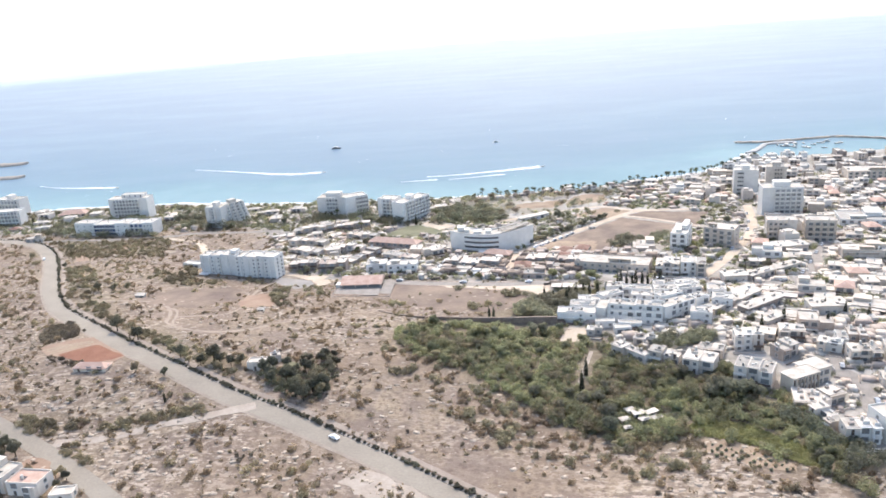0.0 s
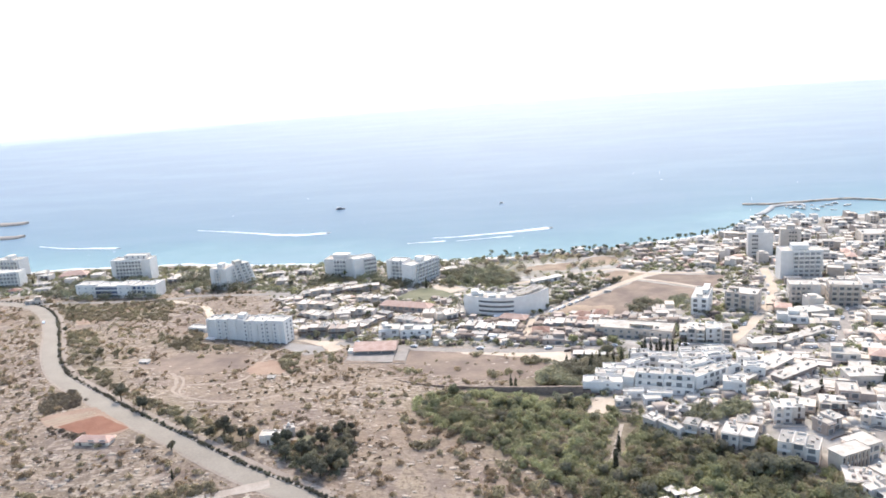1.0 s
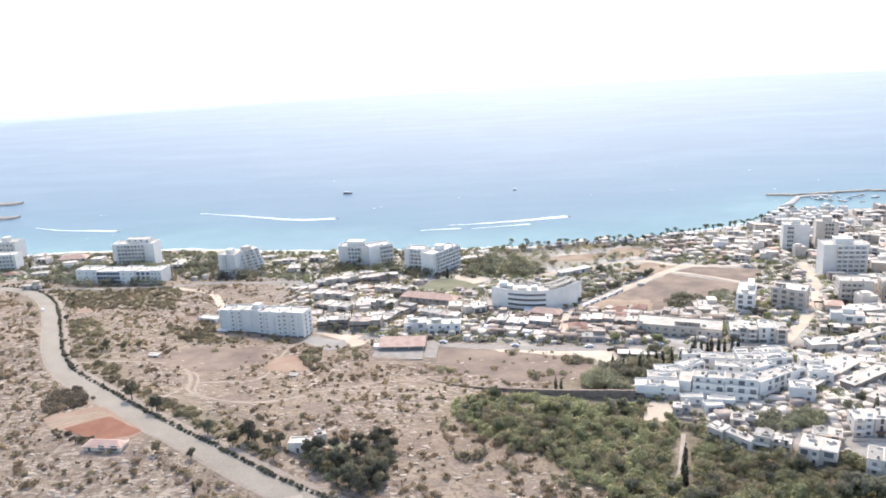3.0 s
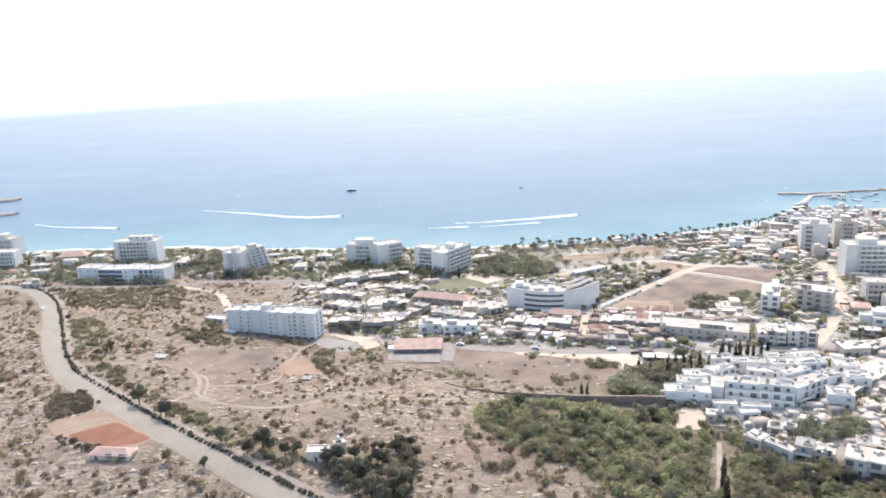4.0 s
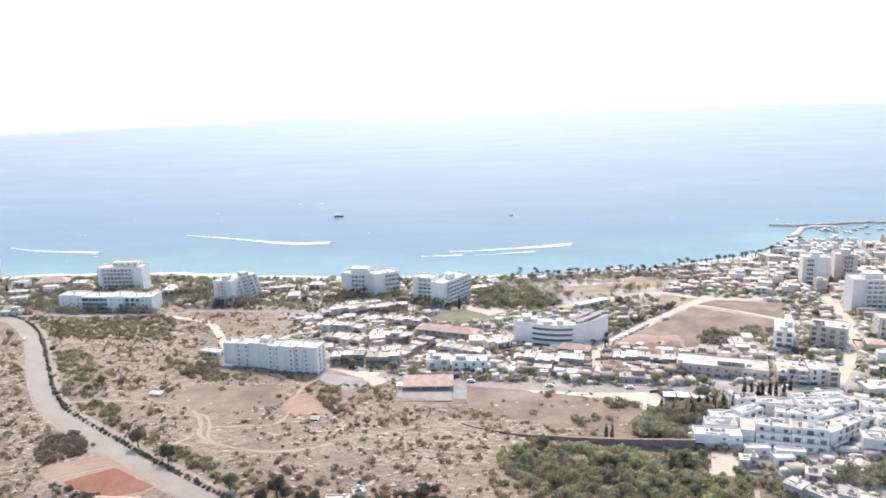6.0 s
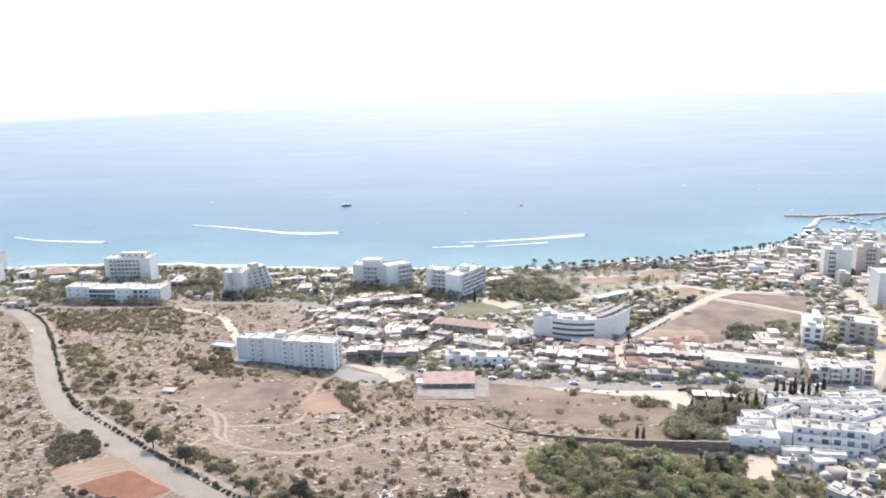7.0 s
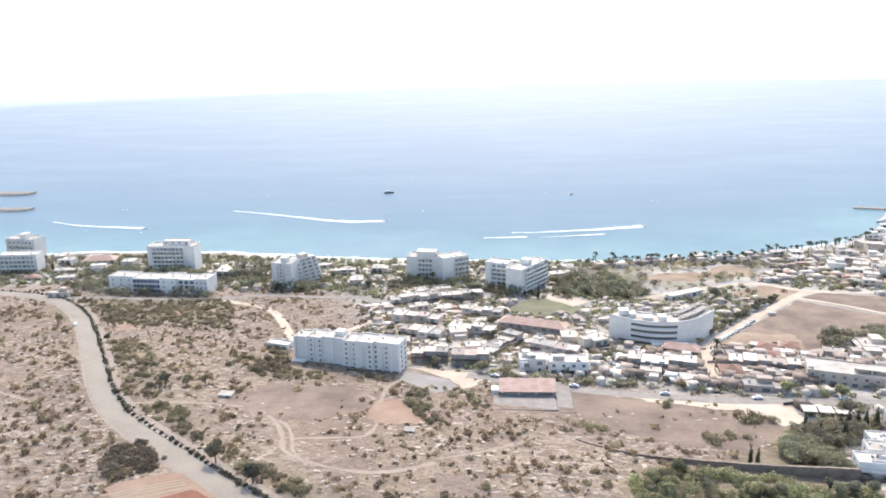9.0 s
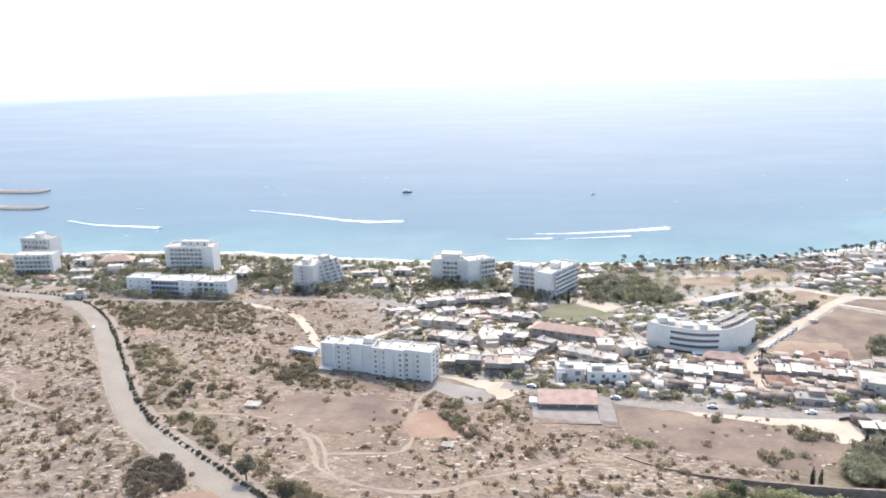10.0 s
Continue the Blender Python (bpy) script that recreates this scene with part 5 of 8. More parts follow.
# the white terraced holiday village above the wood
for k, (a, b, dp, h, fl, st, bl) in enumerate([((72.4, 351.3), (90, 348.7), 7.5, 5.0, 2, 0, 0.55), ((79, 359), (91, 357.2), 7, 5.8, 2, 0, 0.3), ((84, 367.2), (95, 366.6), 7, 5.2, 2, 0, 0), ((90.3, 352.2), (95.2, 350.6), 12, 6.2, 2, 0, 0.5),
                                               ((95.4, 349.8), (107.4, 346.1), 11, 7.6, 3, 1.7, 0), ((107.6, 346.0), (119.9, 342.3), 11, 7.9, 3, 1.7, 0), ((121.5, 344.5), (137.5, 354.8), 10, 7.4, 3, 0, 0.25), ((97, 366), (107.6, 371.5), 8, 6.2, 2, 1.5, 0),
                                               ((108.5, 363.6), (121, 360), 8, 7.0, 3, 1.2, 0), ((122.2, 356), (133.5, 361.5), 6, 8.2, 3, 0, 0.6), ((122, 371.5), (133.4, 371), 9, 6.4, 2, 1.5, 0), ((133.8, 371), (145.5, 372.5), 9, 6.0, 2, 1.5, 0),
                                               ((107, 379), (121, 376.5), 8, 5.6, 2, 1.5, 0), ((124, 383.5), (135, 383), 8, 5.4, 2, 0, 0), ((136, 383), (147, 384.5), 8, 5.2, 2, 0, 0), ((132.5, 343), (141.7, 340.4), 8, 5.6, 2, 0, 0.4),
                                               ((146, 358), (155, 355.5), 9, 5.6, 2, 0, 0), ((147.5, 371), (156, 369.5), 8, 5.6, 2, 0, 0), ((89.5, 343.6), (98.5, 343), 4, 2.8, 1, 0, 0), ((97.5, 335.5), (105, 336), 5, 2.9, 1, 0, 0),
                                               ((99.5, 341), (110, 339.2), 3.6, 3.0, 1, 0, 0), ((100, 385.5), (110, 386), 6, 5.4, 2, 0, 0), ((138.5, 357), (145.5, 360), 7, 6.0, 2, 0, 0.3)]):
    flat_block("white terraced apartment block of a holiday village" if fl > 1 else "low white garden building of a holiday village", a, b, dp, h, fl, M_WHITE, M_ROOFW, 600 + k, st, bl)


def stepped_house(label, pl, pr, depth, h, floors, wall, seed, units, group="houses above the wood"):
    """A house grown over time: joined blocks of uneven height and depth, with loggias, roof terraces and roof clutter."""
    rng = random.Random(seed)
    mid, ang, w = face_pose(pl, pr)
    z0 = min(terrain(*pl), terrain(*pr), terrain(mid.x, mid.y))
    ob = root("house", label, "house", group, pose(mid.x, mid.y, z0, 0, 0, ang))
    cuts = sorted([-w / 2, w / 2] + [-w / 2 + w * (k + rng.uniform(0.75, 1.25)) / units for k in range(units - 1)])
    fh = h / floors
    for k in range(units):
        x0, x1 = cuts[k] + 0.002, cuts[k + 1] - 0.002
        y0, y1 = (0.0 if k % 2 == 0 else rng.uniform(0.6, 2.0)), depth - rng.uniform(0, 1.5)
        top = h + (rng.uniform(-0.15, 0.25) if rng.random() < 0.6 else rng.choice((-1.2, -0.6, 0.5)))
        wl = wall if rng.random() < 0.75 else rng.choice((M_WARM, M_WHITE, M_CREAM))
        p = rng.uniform(0.1, 0.25)
        part("wall", boxes("wall", rimmed(x0, y0, x1, y1, -3, top, p), [wl]), ob)
        deck = part("roof", boxes("roof", [(x0 + 0.2, y0 + 0.2, top - 0.05, x1 - 0.2, y1 - 0.2, top + 0.06)], [rng.choice((M_ROOFW, M_ROOFW, M_ROOFW, M_ROOFG))]), ob)
        if rng.random() < 0.5:
            part("eave", boxes("eave", [(x0 - 0.1, y0 - 0.7, top - 0.2, x1 + 0.1, y0 - 0.004, top - 0.02)], [wl]), ob)
        for f in range(floors):
            z = f * fh + 1.4
            n = 2 if x1 - x0 > 6 else 1
            for x in spread(n, x0, x1):
                part("window", rng.choice((W_LOGGIA, W_WIDE, W_DOOR, W_MID)) if x1 - x0 > 3.6 else W_MID, ob, Matrix.Translation((x, y0 - 0.001, z)))
            if f and rng.random() < 0.6:
                part("balcony", boxes("balcony", [(x0 + 0.2, y0 - 1.4, f * fh - 0.14, x1 - 0.2, y0 - 0.004, f * fh), (x0 + 0.2, y0 - 1.4, f * fh, x1 - 0.2, y0 - 1.3, f * fh + 0.9)], [rng.choice((wl, M_WHITE, M_BROWN))]), ob)
        if k == 0:
            for f in range(floors):
                part("window", W_MID, ob, Matrix.Translation((x0 - 0.001, (y0 + y1) / 2, f * fh + 1.4)) @ rot_z(-90))
        roof_clutter(deck, x0, y0, x1, y1, top + 0.06, rng, (wl, rng.choice((M_TANK, M_ROOFG, M_BEIGE))), 3 if x1 - x0 > 4 else 1)
        if rng.random() < 0.3:
            part("water_tank", TANK, deck, Matrix.Translation(((x0 + x1) / 2, y1 - 1.2, top + 0.05)))
    g = rng.uniform(2.5, 4.5)
    part("garden_wall", boxes("garden_wall", [(-w / 2 - 1, -g, -3, w / 2 + 0.6, -g + 0.25, rng.uniform(0.6, 1.4))], [rng.choice((wall, M_WARM, M_STONE))]), ob)
    k = max(1, round(w / depth))
    for j in range(k):
        q = mid + rot_z(ang).to_3x3() @ Vector((-w / 2 + w * (j + 0.5) / k, depth / 2, 0))
        OCC.append((q.x, q.y, min(w, depth) * 0.62))
    return ob


# houses above the wood and along the street behind them
TONE = {M_WARM: "off-white", M_CREAM: "cream", M_BEIGE: "pinkish beige", M_WHITE: "white"}
for k, (a, b, dp, h, fl, wl, n) in enumerate([((93.4, 318.6), (104.4, 305.2), 6.5, 4.4, 1, M_WARM, 2), ((107.1, 308.8), (118.2, 302.7), 7, 5.0, 2, M_WARM, 2), ((118.9, 297.2), (129.5, 291.5), 10, 6.6, 2, M_WARM, 2),
                                              ((135.3, 283.8), (147.6, 277.5), 11, 8.4, 3, M_WARM, 3), ((150.6, 262.9), (158.6, 261), 11, 4.0, 1, M_WARM, 2), ((159, 261.4), (171, 266.6), 8, 4.2, 1, M_WARM, 2),
                                              ((154.2, 258.5), (157.6, 247.6), 6, 5.4, 2, M_WARM, 3), ((159.3, 240.7), (170.5, 240), 7, 6.4, 2, M_WHITE, 3), ((84.5, 336), (91, 334.5), 5, 3.2, 1, M_WARM, 2),
                                              ((143.7, 311.5), (155, 310), 9, 8.2, 3, M_WARM, 3), ((159.2, 299.2), (167.5, 303.4), 8, 5.4, 2, M_BEIGE, 2), ((174.5, 306), (182.5, 301.5), 8, 5.8, 2, M_CREAM, 2), ((183.5, 294.8), (195, 294), 8, 5.2, 2, M_CREAM, 3),
                                              ((197.5, 297), (209, 294), 9, 5.6, 2, M_WARM, 3), ((187.5, 276.5), (199, 274), 8, 5.0, 2, M_WARM, 3), ((188, 261), (200, 258), 8, 5.4, 2, M_CREAM, 3), ((104, 326), (113, 322), 5, 3.4, 1, M_WARM, 2),
                                              ((128, 309), (137, 305), 7, 4.6, 2, M_CREAM, 2), ((163, 316), (173, 313.5), 9, 5.6, 2, M_CREAM, 2), ((184, 309), (195, 306.5), 9, 5.6, 2, M_BEIGE, 3), ((203, 283), (214, 280), 9, 5.4, 2, M_CREAM, 3)]):
    stepped_house("%s house of uneven blocks under bright flat roofs" % TONE[wl], a, b, dp, h, fl, wl, 640 + k, n)
stepped_house("pale grey-white block of offices on the street corner", (131, 418), (143.5, 415), 13, 7.4, 3, M_WARM, 690, 3, "offices on the corner")
stepped_house("white block of offices with roof terraces on the street corner", (144, 415), (157, 412), 12, 8.0, 3, M_WHITE, 691, 3, "offices on the corner")


def window_row_block():
    """The beige block with a row of tall windows between piers, under a bright roof."""
    mid, ang, w = face_pose((153.8, 273.3), (165.1, 278.7))
    ob = root("apartment_block", "beige two-storey block with a row of tall dark windows", "apartments", "", pose(mid.x, mid.y, terrain(mid.x, mid.y) - 0.2, 0, 0, ang))
    part("wall", boxes("wall", [(-w / 2, 0, -3, w / 2, 6, 6.9)], [M_CREAM]), ob)
    part("roof", boxes("roof", [(-w / 2 - 0.4, -0.5, 6.9, w / 2 + 0.4, 6.4, 7.15)], [M_ROOFW]), ob)
    for x in spread(7, -w / 2, w / 2):
        part("pier", boxes("pier", [(x + 0.75, -0.45, -2, x + 1.1, -0.004, 6.7)], [M_CREAM]), ob)
        for z in (1.7, 5.0):
            part("window", W_DOOR, ob, Matrix.Translation((x - 0.1, -0.001, z)))
    part("wing", boxes("wing", [(w / 2 + 0.003, 1.2, -3, w / 2 + 7.5, 7.4, 7.2)], [M_CREAM]), ob)
    part("roof", boxes("roof", [(w / 2 - 3.5, 6.403, 7.2, w / 2 + 7.9, 9.5, 7.4), (w / 2 + 0.45, 0.8, 7.2, w / 2 + 7.9, 6.4, 7.4)], [M_ROOFW]), ob)
    for x in (w / 2 + 2, w / 2 + 5.2):
        for z in (1.7, 5.0):
            part("window", W_WIDE, ob, Matrix.Translation((x, 1.199, z)))
    OCC.append((mid.x - 1, mid.y + 3, 7))
    OCC.append((mid.x + 9, mid.y + 7, 6))


window_row_block()
block((172, 240), (186, 243), 10, 3, M_WHITE, M_ROOFW, "white three-storey house beside the lane", seed=116)
block((88, 434), (128, 421), 15, 2, M_CREAM, M_ROOFW, "long low shopping arcade with a bright white roof", seed=118, name="arcade", cat="shops", fh=3.1)
block((150, 471), (159, 467.5), 24, 4, M_WHITE, M_ROOFW, "narrow white apartment block", seed=119, name="apartment_block", cat="apartments")
block((172, 479), (188, 470), 14, 4, M_CREAM, M_ROOFW, "pale pinkish apartment block with a flat roof", seed=120, name="apartment_block", cat="apartments")
block((-36, 443.5), (-24, 444), 10, 2, M_WHITE, M_ROOFW, "white villa with a flat roof", seed=123)
block((-23, 441), (-5, 441), 9, 2, M_WHITE, M_ROOFW, "white villa with several roof levels", seed=124)
block((-45, 505), (-11, 493), 9, 2, M_BEIGE, M_TILEP, "long beige row of apartments under a faded tiled roof", "hip", seed=125, name="apartment_block", cat="apartments")
block((-62, 297), (-54.2, 297), 5, 1, M_WARM, M_ROOFW, "white garden house beside the road", seed=126)
block((-53, 302), (-49, 303.5), 4, 1, M_WARM, M_ROOFW, "small white garden outbuilding", seed=127)
block((-138.7, 296), (-123.7, 294.7), 5.5, 1, M_CREAM, M_TILEP, "low cottage under a faded pink tiled roof", "hip", seed=128, fh=1.9)
for k, (a, b, dp, h) in enumerate([((89.5, 261), (92.2, 262), 2.0, 2.1), ((94.6, 264.6), (98.4, 265.6), 2.3, 2.4), ((99.6, 265.4), (103.4, 267.6), 1.9, 1.9), ((96.6, 261), (99.8, 262.6), 1.7, 1.9), ((101.2, 262.2), (104.6, 263.6), 1.6, 1.7), ((90, 256.5), (92, 257), 1.4, 1.6), ((92.6, 267.4), (95.2, 268.8), 1.8, 2.2)]):
    flat_block("low white garden building among dark trees", a, b, dp, h, 1, M_WARM, M_ROOFW, 670 + k, slab=True, name="shed", cat="shed", group="garden buildings in the wood")
block((-130, 220), (-121, 218), 9, 2, M_WARM, M_ROOFW, "white two-storey house with roof terraces beside the lane", seed=129)
block((-119.6, 217.4), (-107.8, 216.2), 8, 2, M_WARM, M_TILEP, "off-white house with a pink flat roof terrace", seed=130, fh=2.5)
block((-103, 213.6), (-95.4, 214.6), 5, 1, M_WARM, M_ROOFW, "low garage with a bright flat roof", seed=141, fh=2.4, extras=False)


def shed(label, x, y, w, d, h, turn):
    ob = root("shed", label, "shed", "", pose(x, y, terrain(x, y) - 0.1, 0, 0, turn))
    part("wall", boxes("wall", [(-w / 2, 0, -0.6, w / 2, d, h)], [M_WARM]), ob)
    part("roof", mesh_from("roof", [(-w / 2 - 0.4, -0.5, h + 0.02), (w / 2 + 0.4, -0.5, h + 0.02), (w / 2 + 0.4, d + 0.3, h + 0.6), (-w / 2 - 0.4, d + 0.3, h + 0.6), (-w / 2 - 0.4, -0.5, h - 0.12), (w / 2 + 0.4, -0.5, h - 0.12), (w / 2 + 0.4, d + 0.3, h - 0.12), (-w / 2 - 0.4, d + 0.3, h - 0.12)],
                           [q[::-1] for q in BOXF], [M_ROOFW]), ob)
    part("door", W_DOOR, ob, Matrix.Translation((w * 0.2, -0.001, 0.5)) @ Matrix.Diagonal((0.8, 1, 0.55, 1)))
    OCC.append((x, y + d / 2, max(w, d) * 0.6))


shed("low white shed in the dry scrub", -158.6, 400.3, 5.5, 2.6, 1.2, -8)
shed("tiny white hut on the bare earth", -79.3, 370.7, 3.4, 1.8, 1.0, -10)
block((-162, 470), (-150, 466), 6, 1, M_WHITE, M_ROOFW, "low white building behind the hotel", seed=133, extras=False)
block((34, 472), (50, 466), 8, 1, M_BEIGE, M_TILEP, "low building under a pink tiled roof", "hip", seed=134)
block((268, 512), (300, 505), 22, 2, M_WHITE, M_ROOFG, "large pale shed-like building with a grey roof", seed=135, name="store", cat="store")
block((238, 436), (262, 430), 12, 2, M_CREAM, M_ROOFW, "cream shop row with a pale roof", seed=136, name="store", cat="store")
block((335, 662), (375, 655), 20, 3, M_CREAM, M_ROOFW, "long cream building near the harbour", seed=137, name="store", cat="store")
block((232, 690), (258, 684), 12, 2, M_CREAM, M_ROOFW, "low cream beach restaurant", seed=138, name="restaurant", cat="restaurant")
block((-362, 664), (-338, 668), 12, 1, M_CREAM, M_TILEP, "beach bar under a pink tiled roof", "hip", seed=139, name="restaurant", cat="restaurant")
block((-336, 572), (-322, 573), 6, 1, M_CREAM, M_ROOFW, "low cream building beside the roundabout", seed=140)

# houses of the town, built once for each kind and repeated
def hip_roof(x0, y0, x1, y1, z, mat, e=0.5):
    w, d = x1 - x0, y1 - y0
    r = min(w, d) * 0.2 + 0.3
    mx, my = (x0 + x1) / 2, (y0 + y1) / 2
    a, b = ((x0 + d / 2, my, z + r), (x1 - d / 2, my, z + r)) if w >= d else ((mx, y0 + w / 2, z + r), (mx, y1 - w / 2, z + r))
    c = [(x0 - e, y0 - e, z), (x1 + e, y0 - e, z), (x1 + e, y1 + e, z), (x0 - e, y1 + e, z)]
    u = [(q[0], q[1], z - 0.18) for q in c]
    f = [(0, 1, 5, 4), (1, 2, 5), (2, 3, 4, 5), (3, 0, 4)] if w >= d else [(0, 1, 4), (1, 2, 5, 4), (2, 3, 5), (3, 0, 4, 5)]
    f += [(6, 9, 8, 7), (0, 6, 7, 1), (1, 7, 8, 2), (2, 8, 9, 3), (3, 9, 6, 0)]
    return mesh_from("roof", c + [a, b] + u, f, [mat])


def town_house(label, w, d, floors, wall, roof, seed, kind):
    """A main block with a lower wing, a roof terrace and an awning; its front along local x at y = 0."""
    rng = random.Random(seed)
    ob = root("house", label, "house", "town houses")
    fh = rng.uniform(2.7, 3.0)
    H, side = floors * fh, rng.choice((-1, 1))
    mw = w * rng.uniform(0.58, 0.74)
    m0 = -w / 2 if side < 0 else w / 2 - mw
    m1 = m0 + mw
    foot, p = 2.5, rng.uniform(0.25, 0.6)
    if kind == "flat":
        part("wall", boxes("wall", rimmed(m0, 0, m1, d, -foot, H, p), [wall]), ob)
        deck = part("roof", boxes("roof", [(m0 + 0.2, 0.2, H - 0.05, m1 - 0.2, d - 0.2, H + 0.06)], [roof]), ob)
    else:
        part("wall", boxes("wall", [(m0, 0, -foot, m1, d, H)], [wall]), ob)
        deck = part("roof", hip_roof(m0, 0, m1, d, H, roof), ob)
    # the wing, lower or a storey higher, set back or forward
    hw = max(2.6, H + rng.choice((-fh, -fh, -0.9, 0.7)))
    y0, y1 = rng.uniform(-1.6, 2.2), d * rng.uniform(0.6, 0.95)
    a, b = (m1 + 0.003, w / 2) if side < 0 else (-w / 2, m0 - 0.003)
    part("wing", boxes("wing", rimmed(a, y0, b, y1, -foot, hw, 0.35), [wall]), ob)
    part("roof", boxes("roof", [(a + 0.2, y0 + 0.2, hw - 0.05, b - 0.2, y1 - 0.2, hw + 0.05)], [roof if kind == "flat" else M_ROOFW]), ob)
    if kind == "flat" and rng.random() < 0.4:
        ux, uw = m0 + 0.4, mw * rng.uniform(0.35, 0.55)
        part("stair_head", boxes("stair_head", [(ux, d * 0.5, H + 0.06, ux + uw, d - 0.4, H + 2.2), (ux - 0.15, d * 0.5 - 0.2, H + 2.2, ux + uw + 0.15, d - 0.3, H + 2.36)], [wall]), deck)
    if rng.random() < 0.65:
        aw, z = rng.uniform(2.2, 3.6), rng.choice((2.5, fh + 2.3 if floors > 1 else 2.5))
        items = [(m0 + 0.4, -aw, z, m1 - 0.6, -0.004, z + 0.14)] + [(x - 0.08, -aw + 0.1, -foot, x + 0.08, -aw + 0.26, z) for x in (m0 + 0.6, m1 - 0.8)]
        part("awning", boxes("awning", items, [rng.choice((M_BROWN, M_BEIGE, M_ROOFW, M_TILEP))]), ob)
    if floors > 1:
        z = fh
        part("balcony", boxes("balcony", [(m0 + 0.3, -1.3, z - 0.14, m1 - 0.3, -0.004, z), (m0 + 0.3, -1.3, z, m1 - 0.3, -1.2, z + 0.9)], [rng.choice((wall, M_BROWN, wall))]), ob)
    if kind == "flat":
        x, y = rng.uniform(m0 + 1.3, m1 - 1.3), rng.uniform(1.2, d * 0.4)
        part("water_tank", TANK, deck, Matrix.Translation((x + 0.3, y + 1.3, H + 0.05)))
    mid, wing = (m0 + m1) / 2, (a + b) / 2
    for fl in range(floors):
        z = fl * fh + 1.4
        part("window", W_LOGGIA, ob, Matrix.Translation((mid - mw * 0.22, -0.001, z)))
        part("window", W_WIDE if fl else W_DOOR, ob, Matrix.Translation((mid + mw * 0.25, -0.001, z if fl else 1.05)))
        if fl == 0:
            part("window", W_MID, ob, Matrix.Translation((m0 - 0.001 if side < 0 else m1 + 0.001, d * 0.45, z)) @ rot_z(-90 if side < 0 else 90))
    part("window", W_MID, ob, Matrix.Translation((wing, y0 - 0.001, 1.5)))
    g = 3.5 + rng.uniform(0, 2)
    part("garden_wall", boxes("garden_wall", [(-w / 2 - 1.5, -g, -foot, w / 2 + 1.5, -g + 0.2, 0.9), (-w / 2 - 1.5, -g + 0.2, -foot, -w / 2 - 1.3, d, 0.9)], [rng.choice((wall, M_ROOFW, M_STONE))]), ob)
    return ob


def terrace_row(label, pl, pr, depth, height, wall, roof, seed, units):
    """A row of joined houses, each a little forward or back of the next, with shaded loggias and white roof edges."""
    rng = random.Random(seed)
    mid, ang, w = face_pose(pl, pr)
    z0 = min(terrain(*pl), terrain(*pr), terrain(mid.x, mid.y))
    ob = root("terrace", label, "terraced houses", "terraced rows", pose(mid.x, mid.y, z0, 0, 0, ang))
    u = w / units
    for k in range(units):
        x0, x1 = -w / 2 + k * u + 0.002, -w / 2 + (k + 1) * u - 0.002
        y, h = rng.uniform(-2.0, 1.6), height + rng.uniform(-1.3, 0.5)
        part("wall", boxes("wall", rimmed(x0, y, x1, depth, -2.5, h, 0.3), [wall]), ob)
        deck = part("roof", boxes("roof", [(x0 + 0.2, y + 0.2, h - 0.05, x1 - 0.2, depth - 0.2, h + 0.06), (x0 - 0.05, y - 0.5, h + 0.3, x1 + 0.05, y + 0.35, h + 0.42)], [rng.choice((roof, M_ROOFG, M_BEIGE, M_WARM, M_CREAM))]), ob)
        part("balcony", boxes("balcony", [(x0 + 0.2, y - 1.5, height * 0.5 - 0.2, x1 - 0.2, y - 0.004, height * 0.5 - 0.04), (x0 + 0.2, y - 1.5, height * 0.5 - 0.04, x1 - 0.2, y - 1.4, height * 0.5 + 0.85)], [rng.choice((wall, M_BROWN))]), ob)
        # flat panes stand where the loggias would open into shade
        for z in (1.3, height * 0.5 + 1.25):
            part("window", W_HOTEL, ob, Matrix.Translation(((x0 + x1) / 2, y - 0.001, z)))
        if k % 2 == 0:
            part("water_tank", TANK, deck, Matrix.Translation(((x0 + x1) / 2 + 0.6, depth * 0.6, h + 0.05)))
    for k in range(max(1, round(w / depth))):
        t = (k + 0.5) / max(1, round(w / depth))
        q = Vector((*pl, 0)).lerp(Vector((*pr, 0)), t) + rot_z(ang).to_3x3() @ Vector((0, depth / 2, 0))
        OCC.append((q.x, q.y, depth * 0.7))
    return ob


for k, (pl, pr, dp, h, wl, n) in enumerate([((-87.2, 455.4), (-69.7, 454.5), 8, 5.6, M_BEIGE, 3), ((-67.8, 451.5), (-50, 451), 8, 5.8, M_BEIGE, 3), ((-79, 561), (-54, 565), 8, 5.8, M_BEIGE, 4), ((-109, 552), (-81, 560), 8, 5.6, M_CREAM, 5), ((-50, 461), (-34, 486), 8, 5.6, M_BEIGE, 5), ((-104, 520), (-78, 512), 8, 5.2, M_CREAM, 4),
                                            ((-72, 498), (-48, 492), 8, 5.4, M_WARM, 4), ((-98, 494), (-76, 486), 8, 5.2, M_WARM, 4), ((-66, 532), (-44, 526), 8, 5.4, M_CREAM, 4), ((-30, 470), (-8, 462), 8, 5.2, M_WARM, 4),
                                            ((14, 452), (44, 445), 9, 4.4, M_BEIGE, 5), ((60, 452), (90, 444), 9, 4.2, M_BEIGE, 5)]):
    terrace_row({M_BEIGE: "beige terraced row with shaded loggias and white roof edges", M_CREAM: "cream terraced row with shaded loggias", M_WARM: "off-white terraced row with dark loggias"}[wl], pl, pr, dp, h, wl, M_ROOFW, 400 + k, n)

